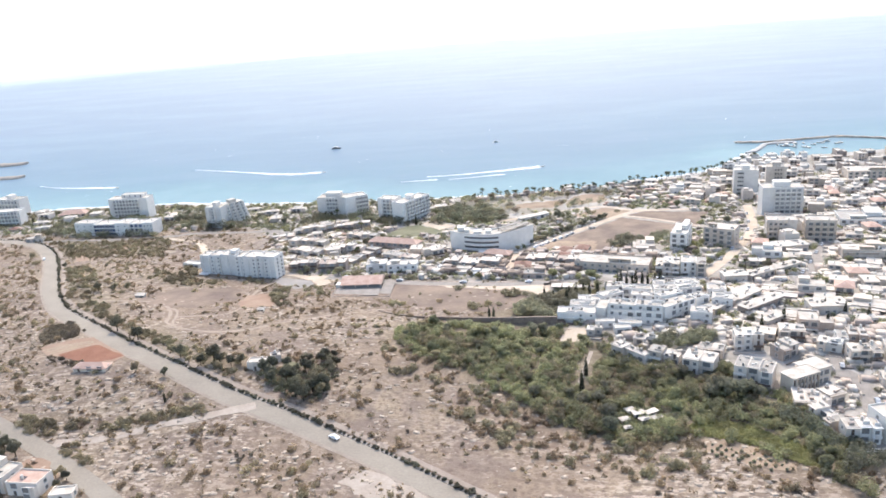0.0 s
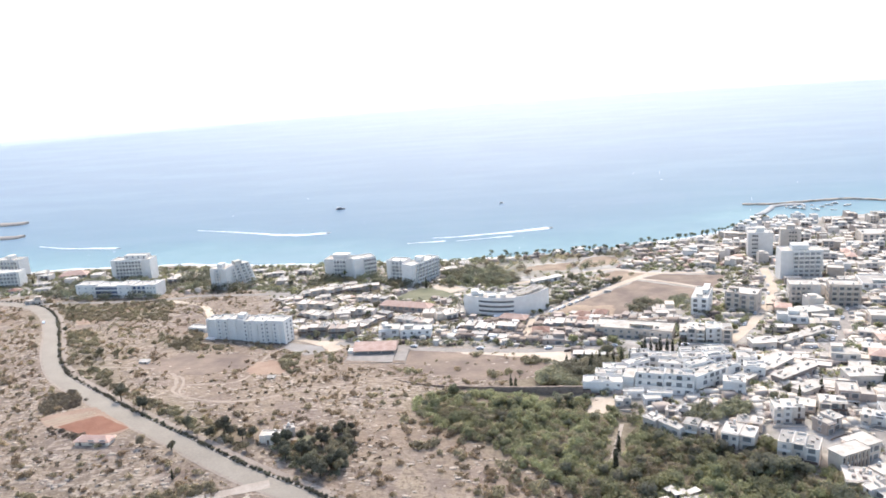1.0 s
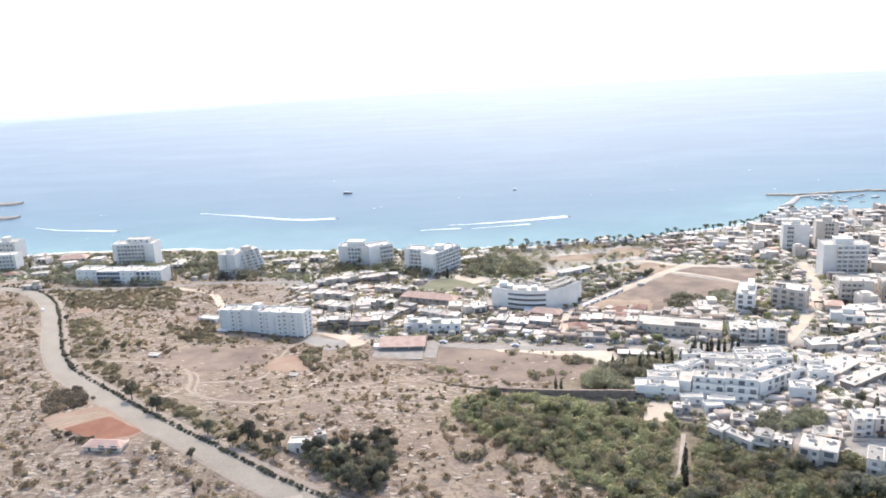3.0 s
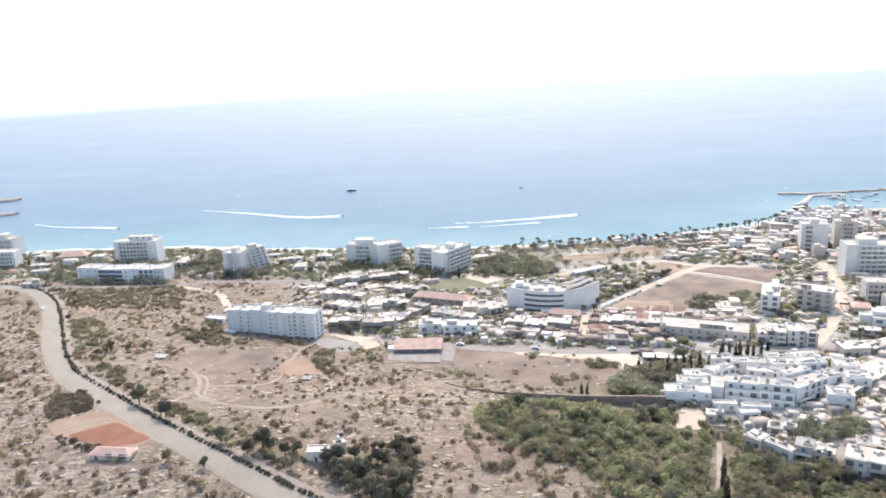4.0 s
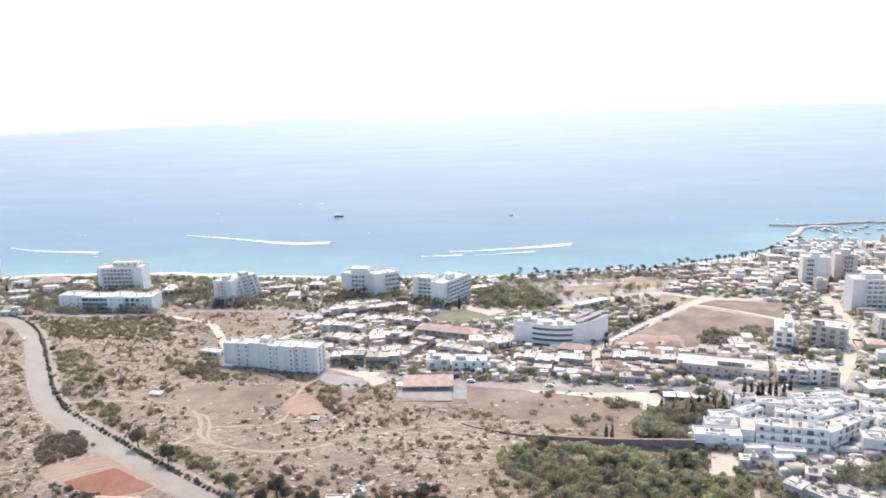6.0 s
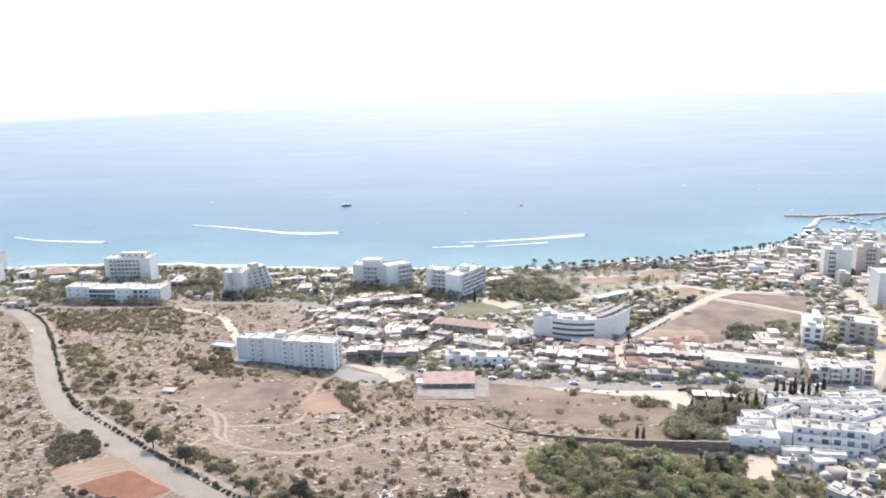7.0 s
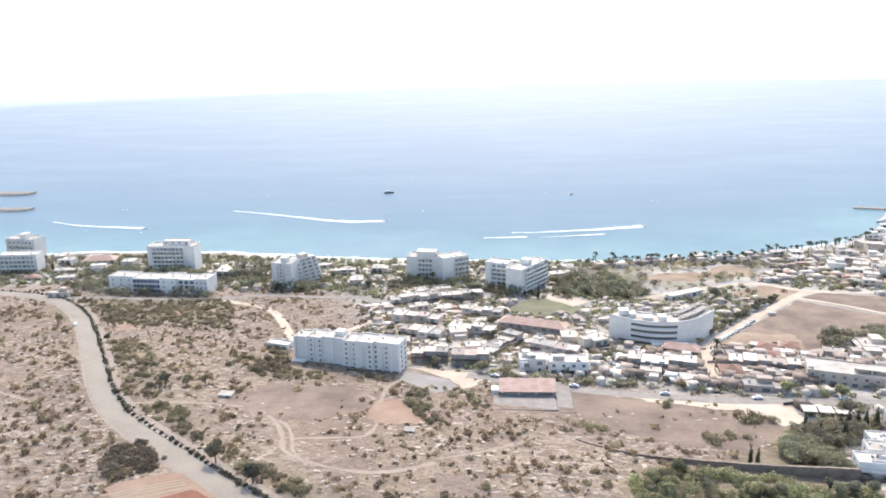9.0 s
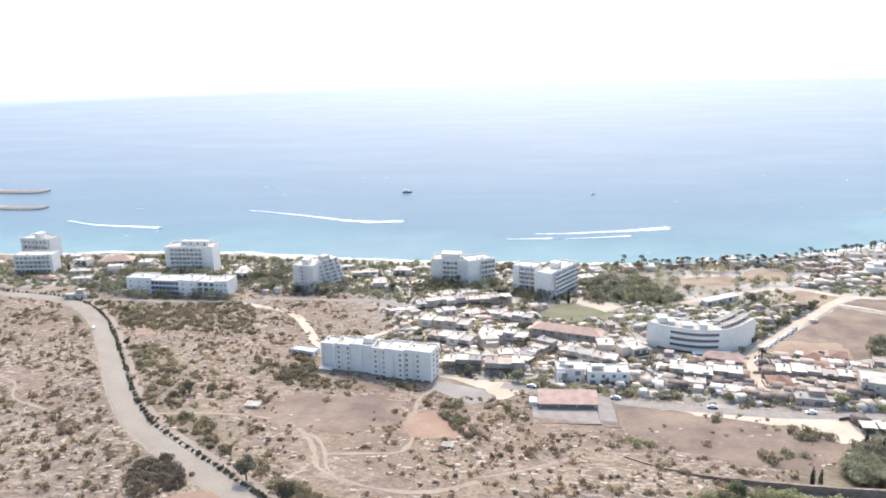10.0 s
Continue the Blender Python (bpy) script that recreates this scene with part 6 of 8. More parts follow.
KINDS = []
spec = [(13, 9, 2, M_WARM, M_ROOFW, "flat"), (15, 9, 1, M_WARM, M_ROOFW, "flat"), (13, 10, 2, M_CREAM, M_ROOFW, "flat"), (15, 8, 2, M_CREAM, M_ROOFW, "flat"), (11, 8, 1, M_WARM, M_ROOFW, "flat"),
        (14, 9, 1, M_CREAM, M_TILE, "hip"), (17, 9, 2, M_WARM, M_ROOFW, "flat"), (13, 9, 3, M_WARM, M_ROOFW, "flat"), (14, 10, 3, M_CREAM, M_ROOFW, "flat"), (18, 10, 1, M_BEIGE, M_TILEP, "hip"),
        (15, 8, 1, M_BEIGE, M_ROOFG, "flat"), (14, 11, 2, M_BEIGE, M_ROOFW, "flat"), (14, 8, 2, M_WHITE, M_ROOFW, "flat"), (12, 9, 1, M_WHITE, M_ROOFW, "flat"), (16, 10, 2, M_WHITE, M_ROOFW, "flat"),
        (14, 10, 2, M_CREAM, M_TILEP, "hip"), (20, 11, 1, M_CREAM, M_ROOFW, "flat"), (13, 12, 2, M_BEIGE, M_TILE, "hip")]
names = {M_WARM: "off-white", M_WHITE: "bright white", M_CREAM: "cream", M_BEIGE: "beige"}
for k, (w, d, fl, wl, rf, kd) in enumerate(spec):
    lab = "%s %s house with a %s roof" % (names[wl], ("single-storey", "two-storey", "three-storey")[fl - 1], {M_ROOFW: "white flat", M_ROOFG: "grey flat", M_TILE: "terracotta tiled", M_TILEP: "faded pink tiled"}[rf])
    KINDS.append((town_house(lab, w, d, fl, wl, rf, 200 + k, kd), w, d))

PARK = [(5, 592), (30, 582), (52, 582), (75, 599), (95, 607), (128, 614), (150, 640), (146, 660), (110, 664), (60, 658), (15, 648)]
flat_block("low white pavilion with a flat roof beside the park street", (60.5, 568), (82, 581), 5, 3.2, 1, M_WHITE, M_ROOFW, 663, slab=True, name="pavilion", cat="pavilion", group="")
for k, (a, b, dp, h, wl, lab) in enumerate([((145.5, 350), (160, 362.5), 6.5, 3.6, M_CREAM, "long cream terrace under a bright flat roof"), ((160.3, 362.8), (174.7, 375.2), 6.5, 3.8, M_WARM, "long off-white terrace under a bright flat roof"), ((152.8, 366.5), (174, 381.3), 5, 3.4, M_WARM, "low off-white terrace under a bright flat roof"),
                                        ((187.4, 345.2), (203.6, 344.9), 10, 4.4, M_WARM, "broad low hall under a bright flat roof"), ((238.4, 434.1), (256, 431.4), 13, 4.8, M_BEIGE, "broad beige hall under a pale roof"), ((163.3, 398.7), (175.3, 399.4), 8, 4.0, M_WARM, "low shop with a dark glass front"),
                                        ((177.8, 401.1), (193, 410.2), 5.5, 3.4, M_WARM, "row of low shops along the street"), ((194.5, 411), (210.3, 420.4), 5.5, 3.6, M_CREAM, "row of low shops along the street"), ((208.3, 452.2), (226.7, 454.6), 10, 4.6, M_WARM, "wide off-white hall under a bright roof"),
                                        ((160.1, 348.4), (180.2, 362.3), 6, 4.2, M_BEIGE, "long beige terrace under a bright flat roof"), ((162.9, 331.3), (173.9, 338.5), 6, 3.8, M_CREAM, "cream terrace under a bright flat roof")]):
    flat_block(lab, a, b, dp, h, 1, wl, M_ROOFW, 700 + k, slab=True, name="terrace" if "terrace" in lab else "shop" if "shop" in lab else "hall", cat="terraced houses" if "terrace" in lab else "shop" if "shop" in lab else "hall", group="rows along the town street")
CLEAR = STREETS + [ROAD, LANE] + FOOT[:2]
OPEN = [PARK, [(63, 484), (90, 515), (135, 568), (180, 530), (168, 508), (106, 476)], [(98, 582), (125, 605), (155, 590), (199, 574), (182, 535)], [(-42, 549), (-26, 580), (-7, 589), (14, 564), (-8, 526)],
        [(128, 614), (167, 648), (178, 622)]]
DISTRICTS = [([(-100, 470), (-50, 458), (0, 445), (8, 480), (5, 530), (-45, 520), (-55, 585), (-105, 590), (-120, 548)], 15.5, 12, (0, 1, 2, 4, 4, 3, 1, 13, 10), 52),
             ([(60, 418), (135, 440), (145, 470), (70, 478), (14, 476), (5, 436)], 15, -18, (1, 10, 10, 4, 5, 10, 16), 34),
             ([(112, 335), (150, 315), (190, 310), (215, 330), (255, 410), (232, 450), (200, 400), (155, 405), (148, 380), (145, 365), (120, 335)], 14.2, -14, (0, 2, 3, 6, 4, 11, 16, 1, 13, 15, 16, 17, 1), 66)]
DISTRICTS += [([(165, 440), (195, 400), (240, 455), (300, 500), (330, 580), (390, 700), (330, 770), (270, 730), (215, 690), (185, 660), (190, 585), (230, 580), (205, 500), (190, 480)], 17, -10, (0, 2, 6, 7, 8, 11, 14, 15, 16, 3), 78),
             ([(-260, 600), (-110, 600), (-60, 625), (60, 600), (60, 660), (-60, 665), (-240, 670)], 27, 5, (0, 1, 4, 3, 4), 15), ([(-480, 640), (-330, 600), (-315, 660), (-430, 720)], 24, 0, (0, 1, 5, 4), 18)]
DISTRICTS += [([(330, 700), (400, 690), (480, 775), (430, 790), (350, 785)], 22, -10, (0, 2, 6, 8, 11), 16),
             ([(60, 640), (130, 632), (190, 655), (245, 690), (262, 728), (200, 700), (120, 675), (60, 668)], 19, 10, (1, 4, 10, 0, 3), 26),
             ([(262, 700), (335, 712), (358, 758), (332, 785), (292, 782), (252, 735)], 16, -10, (12, 13, 0, 2, 14), 26)]
for q in ((118, 326, 6), (127, 325, 6), (135, 324, 5)):
    OCC.append(q)
rng = random.Random(5)
for poly, gap, ang, kinds, most in DISTRICTS:
    x0, x1 = min(q[0] for q in poly), max(q[0] for q in poly)
    y0, y1 = min(q[1] for q in poly), max(q[1] for q in poly)
    cand = []
    ca, sa = math.cos(radians(ang)), math.sin(radians(ang))
    cx, cy = (x0 + x1) / 2, (y0 + y1) / 2
    R = int(max(x1 - x0, y1 - y0) / gap) + 2
    for i in range(-R, R):
        for j in range(-R, R):
            u, v = i * gap + (j % 2) * gap * 0.4 + rng.uniform(-1.6, 1.6), j * gap * 0.92 + rng.uniform(-1.6, 1.6)
            cand.append((cx + ca * u - sa * v, cy + sa * u + ca * v))
    cand = [q for q in cand if inside(poly, *q) and not any(inside(o, *q) for o in OPEN)]
    cand.sort(key=lambda q: q[1])
    made = 0
    for x, y in cand:
        if made >= most:
            break
        k = rng.choice(kinds)
        ob, w, d = KINDS[k]
        if taken(x, y + d / 2, min(w, d) * 0.55) or any(near_line(l, x, y + d / 2, 4.5 + d / 2) for l in CLEAR):
            continue
        a = ang + rng.choice((0, 0, 0, 90, -90)) + rng.uniform(-14, 14)
        m = Matrix.Translation((x, y + d / 2, terrain(x, y + d / 2) - 0.3)) @ rot_z(a) @ Matrix.Translation((0, -d / 2, 0))
        if ("house", k) in USED:
            cp = copy_thing(ob, m)
            cp.scale = (rng.uniform(0.66, 1.15) * rng.choice((-1, 1)), rng.uniform(0.75, 1.15), rng.uniform(0.8, 1.08) * (0.74 if gap == 14.2 else 0.9))
        else:
            USED.add(("house", k))
            ob.matrix_basis = m
        OCC.append((x, y + d / 2, max(w, d) * 0.5))
        made += 1
for k, (ob, w, d) in enumerate(KINDS):
    if ("house", k) not in USED:
        ob.matrix_basis = Matrix.Translation((300 + 20 * k, 560, terrain(300 + 20 * k, 560) - 0.3))

# three white carports on the sandy lot
for k in range(3):
    ob = root("carport", "open carport with a flat white canopy on the sandy lot", "carport", "carports", pose(74.7 + k * 6.1, 395.8 - k * 0.7, terrain(74.7 + k * 6.1, 395.8 - k * 0.7), 0, 0, -8))
    part("canopy", boxes("canopy", [(-2.7, 0, 2.6, 2.7, 6, 2.85)], [M_ROOFW]), ob)
    for x in (-2.4, 2.4):
        for y in (0.3, 5.7):
            part("post", boxes("post", [(x - 0.1, y - 0.1, -0.8, x + 0.1, y + 0.1, 2.6)], [M_FRAME]), ob)

# stone wall between fallow field and wood
line = spline([(-17.5, 373), (-2, 362.4), (13.6, 356.9), (33.2, 353.5), (52.3, 350.9), (72.2, 349.4)], 3)
v, f = [], []
for i, q in enumerate(line):
    t = (line[min(i + 1, len(line) - 1)] - line[max(i - 1, 0)]).normalized()
    nrm = Vector((-t.y, t.x, 0)) * 0.5
    z = terrain(q.x, q.y)
    h = 0.35 + 3.6 * min(1, i / 26) ** 1.5 + rng.uniform(-0.1, 0.1)
    v += [(q - nrm).to_tuple()[:2] + (z - 1.5,), (q - nrm).to_tuple()[:2] + (z + h,), (q + nrm).to_tuple()[:2] + (z + h,), (q + nrm).to_tuple()[:2] + (z - 1.5,)]
for i in range(len(line) - 1):
    for k in range(3):
        a = i * 4 + k
        f.append((a, a + 4, a + 5, a + 1))
f += [(0, 1, 2, 3), tuple(len(v) - 1 - k for k in range(4))]
tagged(new("stone_wall", mesh_from("stone_wall", v, f, [M_STONE])), "long dark weathered stone retaining wall", "wall", kind="structure")

# ---- planting ----
rng = random.Random(9)
WOOD = GREEN[0]
WALL_X, WALL_Y = [-40, -17.5, -2, 13.6, 33.2, 52.3, 72.2, 73, 200], [390, 373, 362.4, 356.9, 353.5, 350.9, 349.4, 420, 420]
spots = []
for i in range(-4, 46):
    for j in range(40):
        x, y = -10 + i * 4.4 + (j % 2) * 2.2 + rng.uniform(-1.5, 1.5), 208 + j * 4.3 + rng.uniform(-1.5, 1.5)
        if inside(WOOD, x, y) and y < float(np.interp(x, WALL_X, WALL_Y)) - 8 and not taken(x, y, 1.5) and not inside(CLEARING, x, y) and (abs(x - 80 - (y - 302) * 0.28) > 5.0 or y < 284) and not inside(BANK, x, y):
            spots.append((x, y))
rng.shuffle(spots)
for x, y in spots[:112]:
    k = rng.random()
    right = x > 75
    t = WOOD_TREES[0 if k < 0.3 else 1 if k < 0.5 else 2 if k < (0.6 if right else 0.75) else 3]
    if not inside(GLADE, x, y):
        plant(t, x, y, rng.uniform(0.6, 1.15) * (0.8 if x + y > 372 else 1.08 if right else 0.85), rng.uniform(0, 360))
for x, y in [(68, 383.7), (72.5, 381), (78.7, 376), (80.5, 384), (84.3, 385.5), (88.1, 386.8), (91.5, 387.4), (95.4, 387.9), (99.8, 388.2), (104.3, 388.6), (107, 396), (110, 402), (113, 402), (115.5, 402), (118, 402.5), (121, 402), (124, 402.5), (128, 403), (131, 404),
             (77.5, 291), (80, 298), (77, 285), (202, 344), (210, 340), (195, 350), (40, 358), (42, 357), (188, 330), (160, 330), (172, 338), (-371, 640), (-20, 574)]:
    plant(CYPRESS[rng.random() < 0.4], x + rng.uniform(-0.4, 0.4), y + rng.uniform(-0.4, 0.4), rng.uniform(0.75, 1.1), rng.uniform(0, 360))
for q in offset(STREETS[1], 5.5)[9:]:
    if 486 < q.y < 572 and rng.random() < 0.8:
        plant(TOWN_TREES[rng.choice((0, 0, 2))], q.x + rng.uniform(-1, 1), q.y + rng.uniform(-1, 1), rng.uniform(0.5, 0.85), rng.uniform(0, 360))
for k in range(84):
    t = k / 83
    x = 25 + t * 270
    y = float(np.interp(x, SHORE_X, SHORE_Y)) - 16 + rng.uniform(-7, 5)
    plant(PALMS[rng.random() < 0.4], x + rng.uniform(-3, 3), y, rng.uniform(0.6, 1.05), rng.uniform(0, 360))
for x, y in [(-98, 606), (-92, 604), (-88, 606), (-60, 560), (-40, 610), (-70, 470), (-48, 480), (60, 470), (180, 420)]:
    plant(PALMS[0], x, y, rng.uniform(0.9, 1.2), rng.uniform(0, 360))
plant(CYPRESS[0], -88, 272.4, 0.5, 40)
# shrubs along the kerb, and trees behind the footpath
run = 0.0
last = KERB[0]
for q in [a.lerp(b, k / 8) for a, b in zip(KERB, KERB[1:]) for k in range(8)]:
    run += (q - last).length
    last = q
    if q.y < 205 or run < (1.9 if q.y < 340 else 3.4):
        continue
    run = rng.uniform(-0.7, 0.4)
    plant(HEDGE[rng.random() < 0.4], q.x + rng.uniform(-0.3, 0.3), q.y + rng.uniform(-0.3, 0.3), rng.uniform(0.6, 1.25), rng.uniform(0, 360))
GARDEN = [(-56.4, 293), (-47.3, 298), (-38.8, 304), (-28, 311.5), (-22, 295), (-22.5, 276), (-29.3, 271), (-44, 278)]
grown = []
while len(grown) < 40:
    x, y = rng.uniform(-57, -21), rng.uniform(270, 312)
    if inside(GARDEN, x, y) and not taken(x, y, 1.0) and all((x - a) ** 2 + (y - b) ** 2 > 5.5 for a, b in grown) and not inside([(-49, 305), (-36, 302), (-34, 296), (-49, 298)], x, y):
        grown.append((x, y))
for x, y in grown:
    plant(ROAD_TREES[rng.random() < 0.4], x, y, rng.uniform(0.6, 1.1), rng.uniform(0, 360))
for x, y, s, k in ((-140.5, 340, 1.25, 0), (-124, 327, 1.05, 0), (-96, 308.5, 1.0, 0), (-79, 304.3, 1.3, 0), (-93.6, 307, 0.7, 1), (-83.6, 300.3, 0.8, 0), (-90, 303, 0.65, 1), (-76, 302.5, 0.8, 0), (-74, 297, 0.7, 1),
                   (-70, 300, 0.75, 0), (-66, 292, 0.7, 1), (-66, 301, 0.8, 0), (-110, 294.2, 0.9, 1), (-96, 291.5, 0.75, 1), (-188, 411, 0.9, 0), (-179, 412, 0.95, 1), (-172, 414.5, 0.9, 1), (-230, 454, 0.9, 1),
                   (-137, 243, 1.0, 0), (-131, 240, 1.0, 0), (-134.3, 236, 0.9, 0), (-108.4, 227, 0.6, 1), (-103.6, 225.5, 0.6, 0), (-106.6, 228.4, 0.65, 1), (-104.6, 221.4, 0.5, 0), (-268, 522, 0.8, 1), (-248, 478, 0.7, 0), (-283, 548, 0.8, 1)):
    if not taken(x, y, 0.3):
        plant(ROAD_TREES[k], x, y, s, rng.uniform(0, 360))
for x, y, s in ((127, 277, 1.2), (130, 275, 1.3), (134, 273, 1.2), (138, 274, 1.1), (124, 274, 1.1), (141, 272, 0.9)):
    plant(WOOD_TREES[3], x, y, s, rng.uniform(0, 360))
ORCHARD = bush_proto(63, 0.8, M_DARKL, "orchard_shrub", "small dark shrub planted in rows on the tan bank", "planted shrubs")
for i in range(9):
    for j in range(4):
        x, y = 114.5 + i * 2.9 + j * 0.9, 247.5 - i * 2.0 - j * 3.2
        if inside([(112, 243), (116, 250), (124.5, 246.5), (132.5, 240), (141, 231), (138, 225), (124, 231)], x, y):
            plant(ORCHARD, x + rng.uniform(-0.4, 0.4), y + rng.uniform(-0.4, 0.4), rng.uniform(0.7, 1.2), rng.uniform(0, 360))
# garden trees between the houses
made = 0
while made < 90:
    x, y = rng.uniform(-330, 300), rng.uniform(330, 690)
    if not inside(TOWN, x, y) or taken(x, y, 1.0) or any(inside(o, x, y) for o in OPEN) or any(near_line(l, x, y, 4) for l in CLEAR):
        continue
    if y > float(np.interp(x, SHORE_X, SHORE_Y)) - 14 or inside([(33, 418), (72, 412), (72, 388), (50, 400)], x, y) or inside([(-90, 452), (-62, 438), (-48, 420), (-88, 428)], x, y):
        continue
    plant(TOWN_TREES[rng.randrange(3)], x, y, rng.uniform(0.55, 1.15), rng.uniform(0, 360))
    made += 1

# ---- scrub, rocks and far greenery, too many to count ----
nrng = np.random.default_rng(3)


def scatter(name, label, category, templates, pts, mat):
    """Copies of small templates joined into one mesh. pts: x, y, size, turn."""
    V, Q, base = [], [], 0
    for k, (tv, tf) in enumerate(templates):
        tv, tf = np.array([tuple(q) for q in tv]), np.array(tf)
        sel = pts[k::len(templates)]
        z = terrain_np(sel[:, 0], sel[:, 1])
        c, s = np.cos(sel[:, 3]), np.sin(sel[:, 3])
        X = (tv[None, :, 0] * c[:, None] - tv[None, :, 1] * s[:, None]) * sel[:, 2:3] + sel[:, 0:1]
        Y = (tv[None, :, 0] * s[:, None] + tv[None, :, 1] * c[:, None]) * sel[:, 2:3] + sel[:, 1:2]
        Z = tv[None, :, 2] * sel[:, 2:3] + z[:, None]
        V.append(np.stack([X, Y, Z], -1).reshape(-1, 3))
        Q.append((tf[None] + (np.arange(len(sel)) * len(tv))[:, None, None] + base).reshape(-1, tf.shape[1]))
        base += len(sel) * len(tv)
    V, Q = np.concatenate(V), np.concatenate(Q)
    me = bpy.data.meshes.new(name)
    me.vertices.add(len(V))
    me.vertices.foreach_set("co", V.ravel())
    me.loops.add(Q.size)
    me.loops.foreach_set("vertex_index", Q.ravel().astype(np.int32))
    me.polygons.add(len(Q))
    me.polygons.foreach_set("loop_start", np.arange(0, Q.size, Q.shape[1], dtype=np.int32))
    me.update()
    me.materials.append(mat)
    return tagged(new(name, me), label, category, kind="stuff")


def bush_templates(seed, count, leaves, flat=0.7, size=0.24):
    r = random.Random(seed)
    out = []
    for k in range(count):
        lobes = [(r.uniform(-0.6, 0.6), r.uniform(-0.6, 0.6), r.uniform(0.2, 0.6), r.uniform(0.4, 0.7)) for _ in range(4)]
        tot = leaves
        v, f = leaf_cloud(r, lobes, tot + 8, size, flat)
        out.append((v[:tot * 3], f[:tot]))
    return out


def rock_templates(seed, count):
    r = random.Random(seed)
    out = []
    for k in range(count):
        v = []
        for x, y, z in ((-1, -1, -0.6), (1, -1, -0.6), (1, 1, -0.6), (-1, 1, -0.6), (-0.7, -0.7, 0.45), (0.7, -0.7, 0.45), (0.7, 0.7, 0.45), (-0.7, 0.7, 0.45)):
            v.append((x * r.uniform(0.7, 1.8), y * r.uniform(0.4, 1.2), z * r.uniform(0.15, 0.6)))
        out.append((v, BOXF))
    return out


def field_pts(n, test, lo, hi, box, power=2.0, clump=0.0):
    out = []
    while sum(len(o) for o in out) < n:
        x = nrng.uniform(box[0], box[2], 4 * n)
        y = nrng.uniform(box[1], box[3], 4 * n)
        keep = test(x, y)
        if clump:
            g = np.sin(x / 11.3 + 2 * np.sin(y / 17)) * np.sin(y / 9.1 + 1.5 * np.sin(x / 23)) + 0.6 * np.sin(x / 4.1) * np.sin(y / 3.7)
            keep &= g > nrng.uniform(-1.2, clump, x.shape)
        x, y = x[keep], y[keep]
        out.append(np.stack([x, y, lo + (hi - lo) * nrng.uniform(0, 1, x.shape) ** power, nrng.uniform(0, 6.28, x.shape)], 1))
    return np.concatenate(out)[:n]


HARD = [np.array([(q.x, q.y) for q in l]) for l in (ROAD, LANE, *FOOT, *STREETS)]
HARDW = [7.0, 4.5] + [2.6] * len(FOOT) + [4.5] * len(STREETS)
FIELDS = [[(-172, 326), (-152.5, 335), (-119.5, 309.5), (-128, 300), (-161, 312)], [(-50, 398), (-14, 396), (-14, 426), (-50, 426)], [(33, 414), (72, 408), (72, 388), (60, 388), (50, 402)], [(-90, 452), (-60, 438), (-50, 420), (-88, 430)],
          [(-98.9, 386), (-96.5, 402.5), (-89.7, 408.7), (-76.4, 401), (-72.6, 388.8), (-76, 380), (-93, 379)]]
BAREROCK = [(-12, 300), (30, 262), (62, 240), (100, 224), (140, 212), (120, 180), (60, 205), (20, 232), (-14, 256)]
SOFTF = [[(-160, 392), (-145, 420), (-100, 418), (-98, 395), (-120, 378)], [(-20, 420), (60, 406), (66, 380), (40, 366), (10, 372), (-12, 392)]]


def free(x, y, slack=0.0):
    ok = np.ones(x.shape, bool)
    for l, w in zip(HARD, HARDW):
        for q in l:
            ok &= (x - q[0]) ** 2 + (y - q[1]) ** 2 > (w + slack) ** 2
    for q in FIELDS:
        ok &= ~inside_np(q, x, y)
    for a, b, r in OCC:
        ok &= (x - a) ** 2 + (y - b) ** 2 > (r * 0.95) ** 2
    return ok & (y < np.interp(x, SHORE_X, SHORE_Y) - 8)


def scrub(x, y):
    ok = free(x, y) & ~inside_np(TOWN, x, y) & ~inside_np(WOOD, x, y)
    ok &= ~inside_np(BAREROCK, x, y) | (nrng.uniform(0, 1, x.shape) < 0.5)
    for q in SOFTF:
        ok &= ~inside_np(q, x, y) | (nrng.uniform(0, 1, x.shape) < 0.12)
    return ok


def crown_templates(seed, count, leaves):
    """Whole small trees as leaf clouds over a short stem, for woods too dense to count."""
    r = random.Random(seed)
    out = []
    for k in range(count):
        lobes = [(0, 0, 1.1, 0.75)] + [(math.cos(a) * 0.6, math.sin(a) * 0.6, r.uniform(0.7, 1.5), r.uniform(0.4, 0.6)) for a in (0.3, 1.5, 2.6, 3.9, 5.1)]
        v, f = leaf_cloud(r, lobes, leaves + 12, 0.13, 0.85)
        v, f = v[:leaves * 3], f[:leaves]
        n = len(v)
        v += [Vector((-0.08, 0, -0.3)), Vector((0.08, 0, -0.3)), Vector((0.0, 0.05, 1.2))]
        out.append((v, f + [(n, n + 1, n + 2)]))
    return out


def town_test(x, y):
    ok = free(x, y, 0.5) & inside_np(TOWN, x, y)
    for q in OPEN:
        ok &= ~inside_np(q, x, y)
    return ok


def bedded(pts):
    pts[:, 3] = 0.24 + nrng.normal(0, 0.35, len(pts))
    return pts


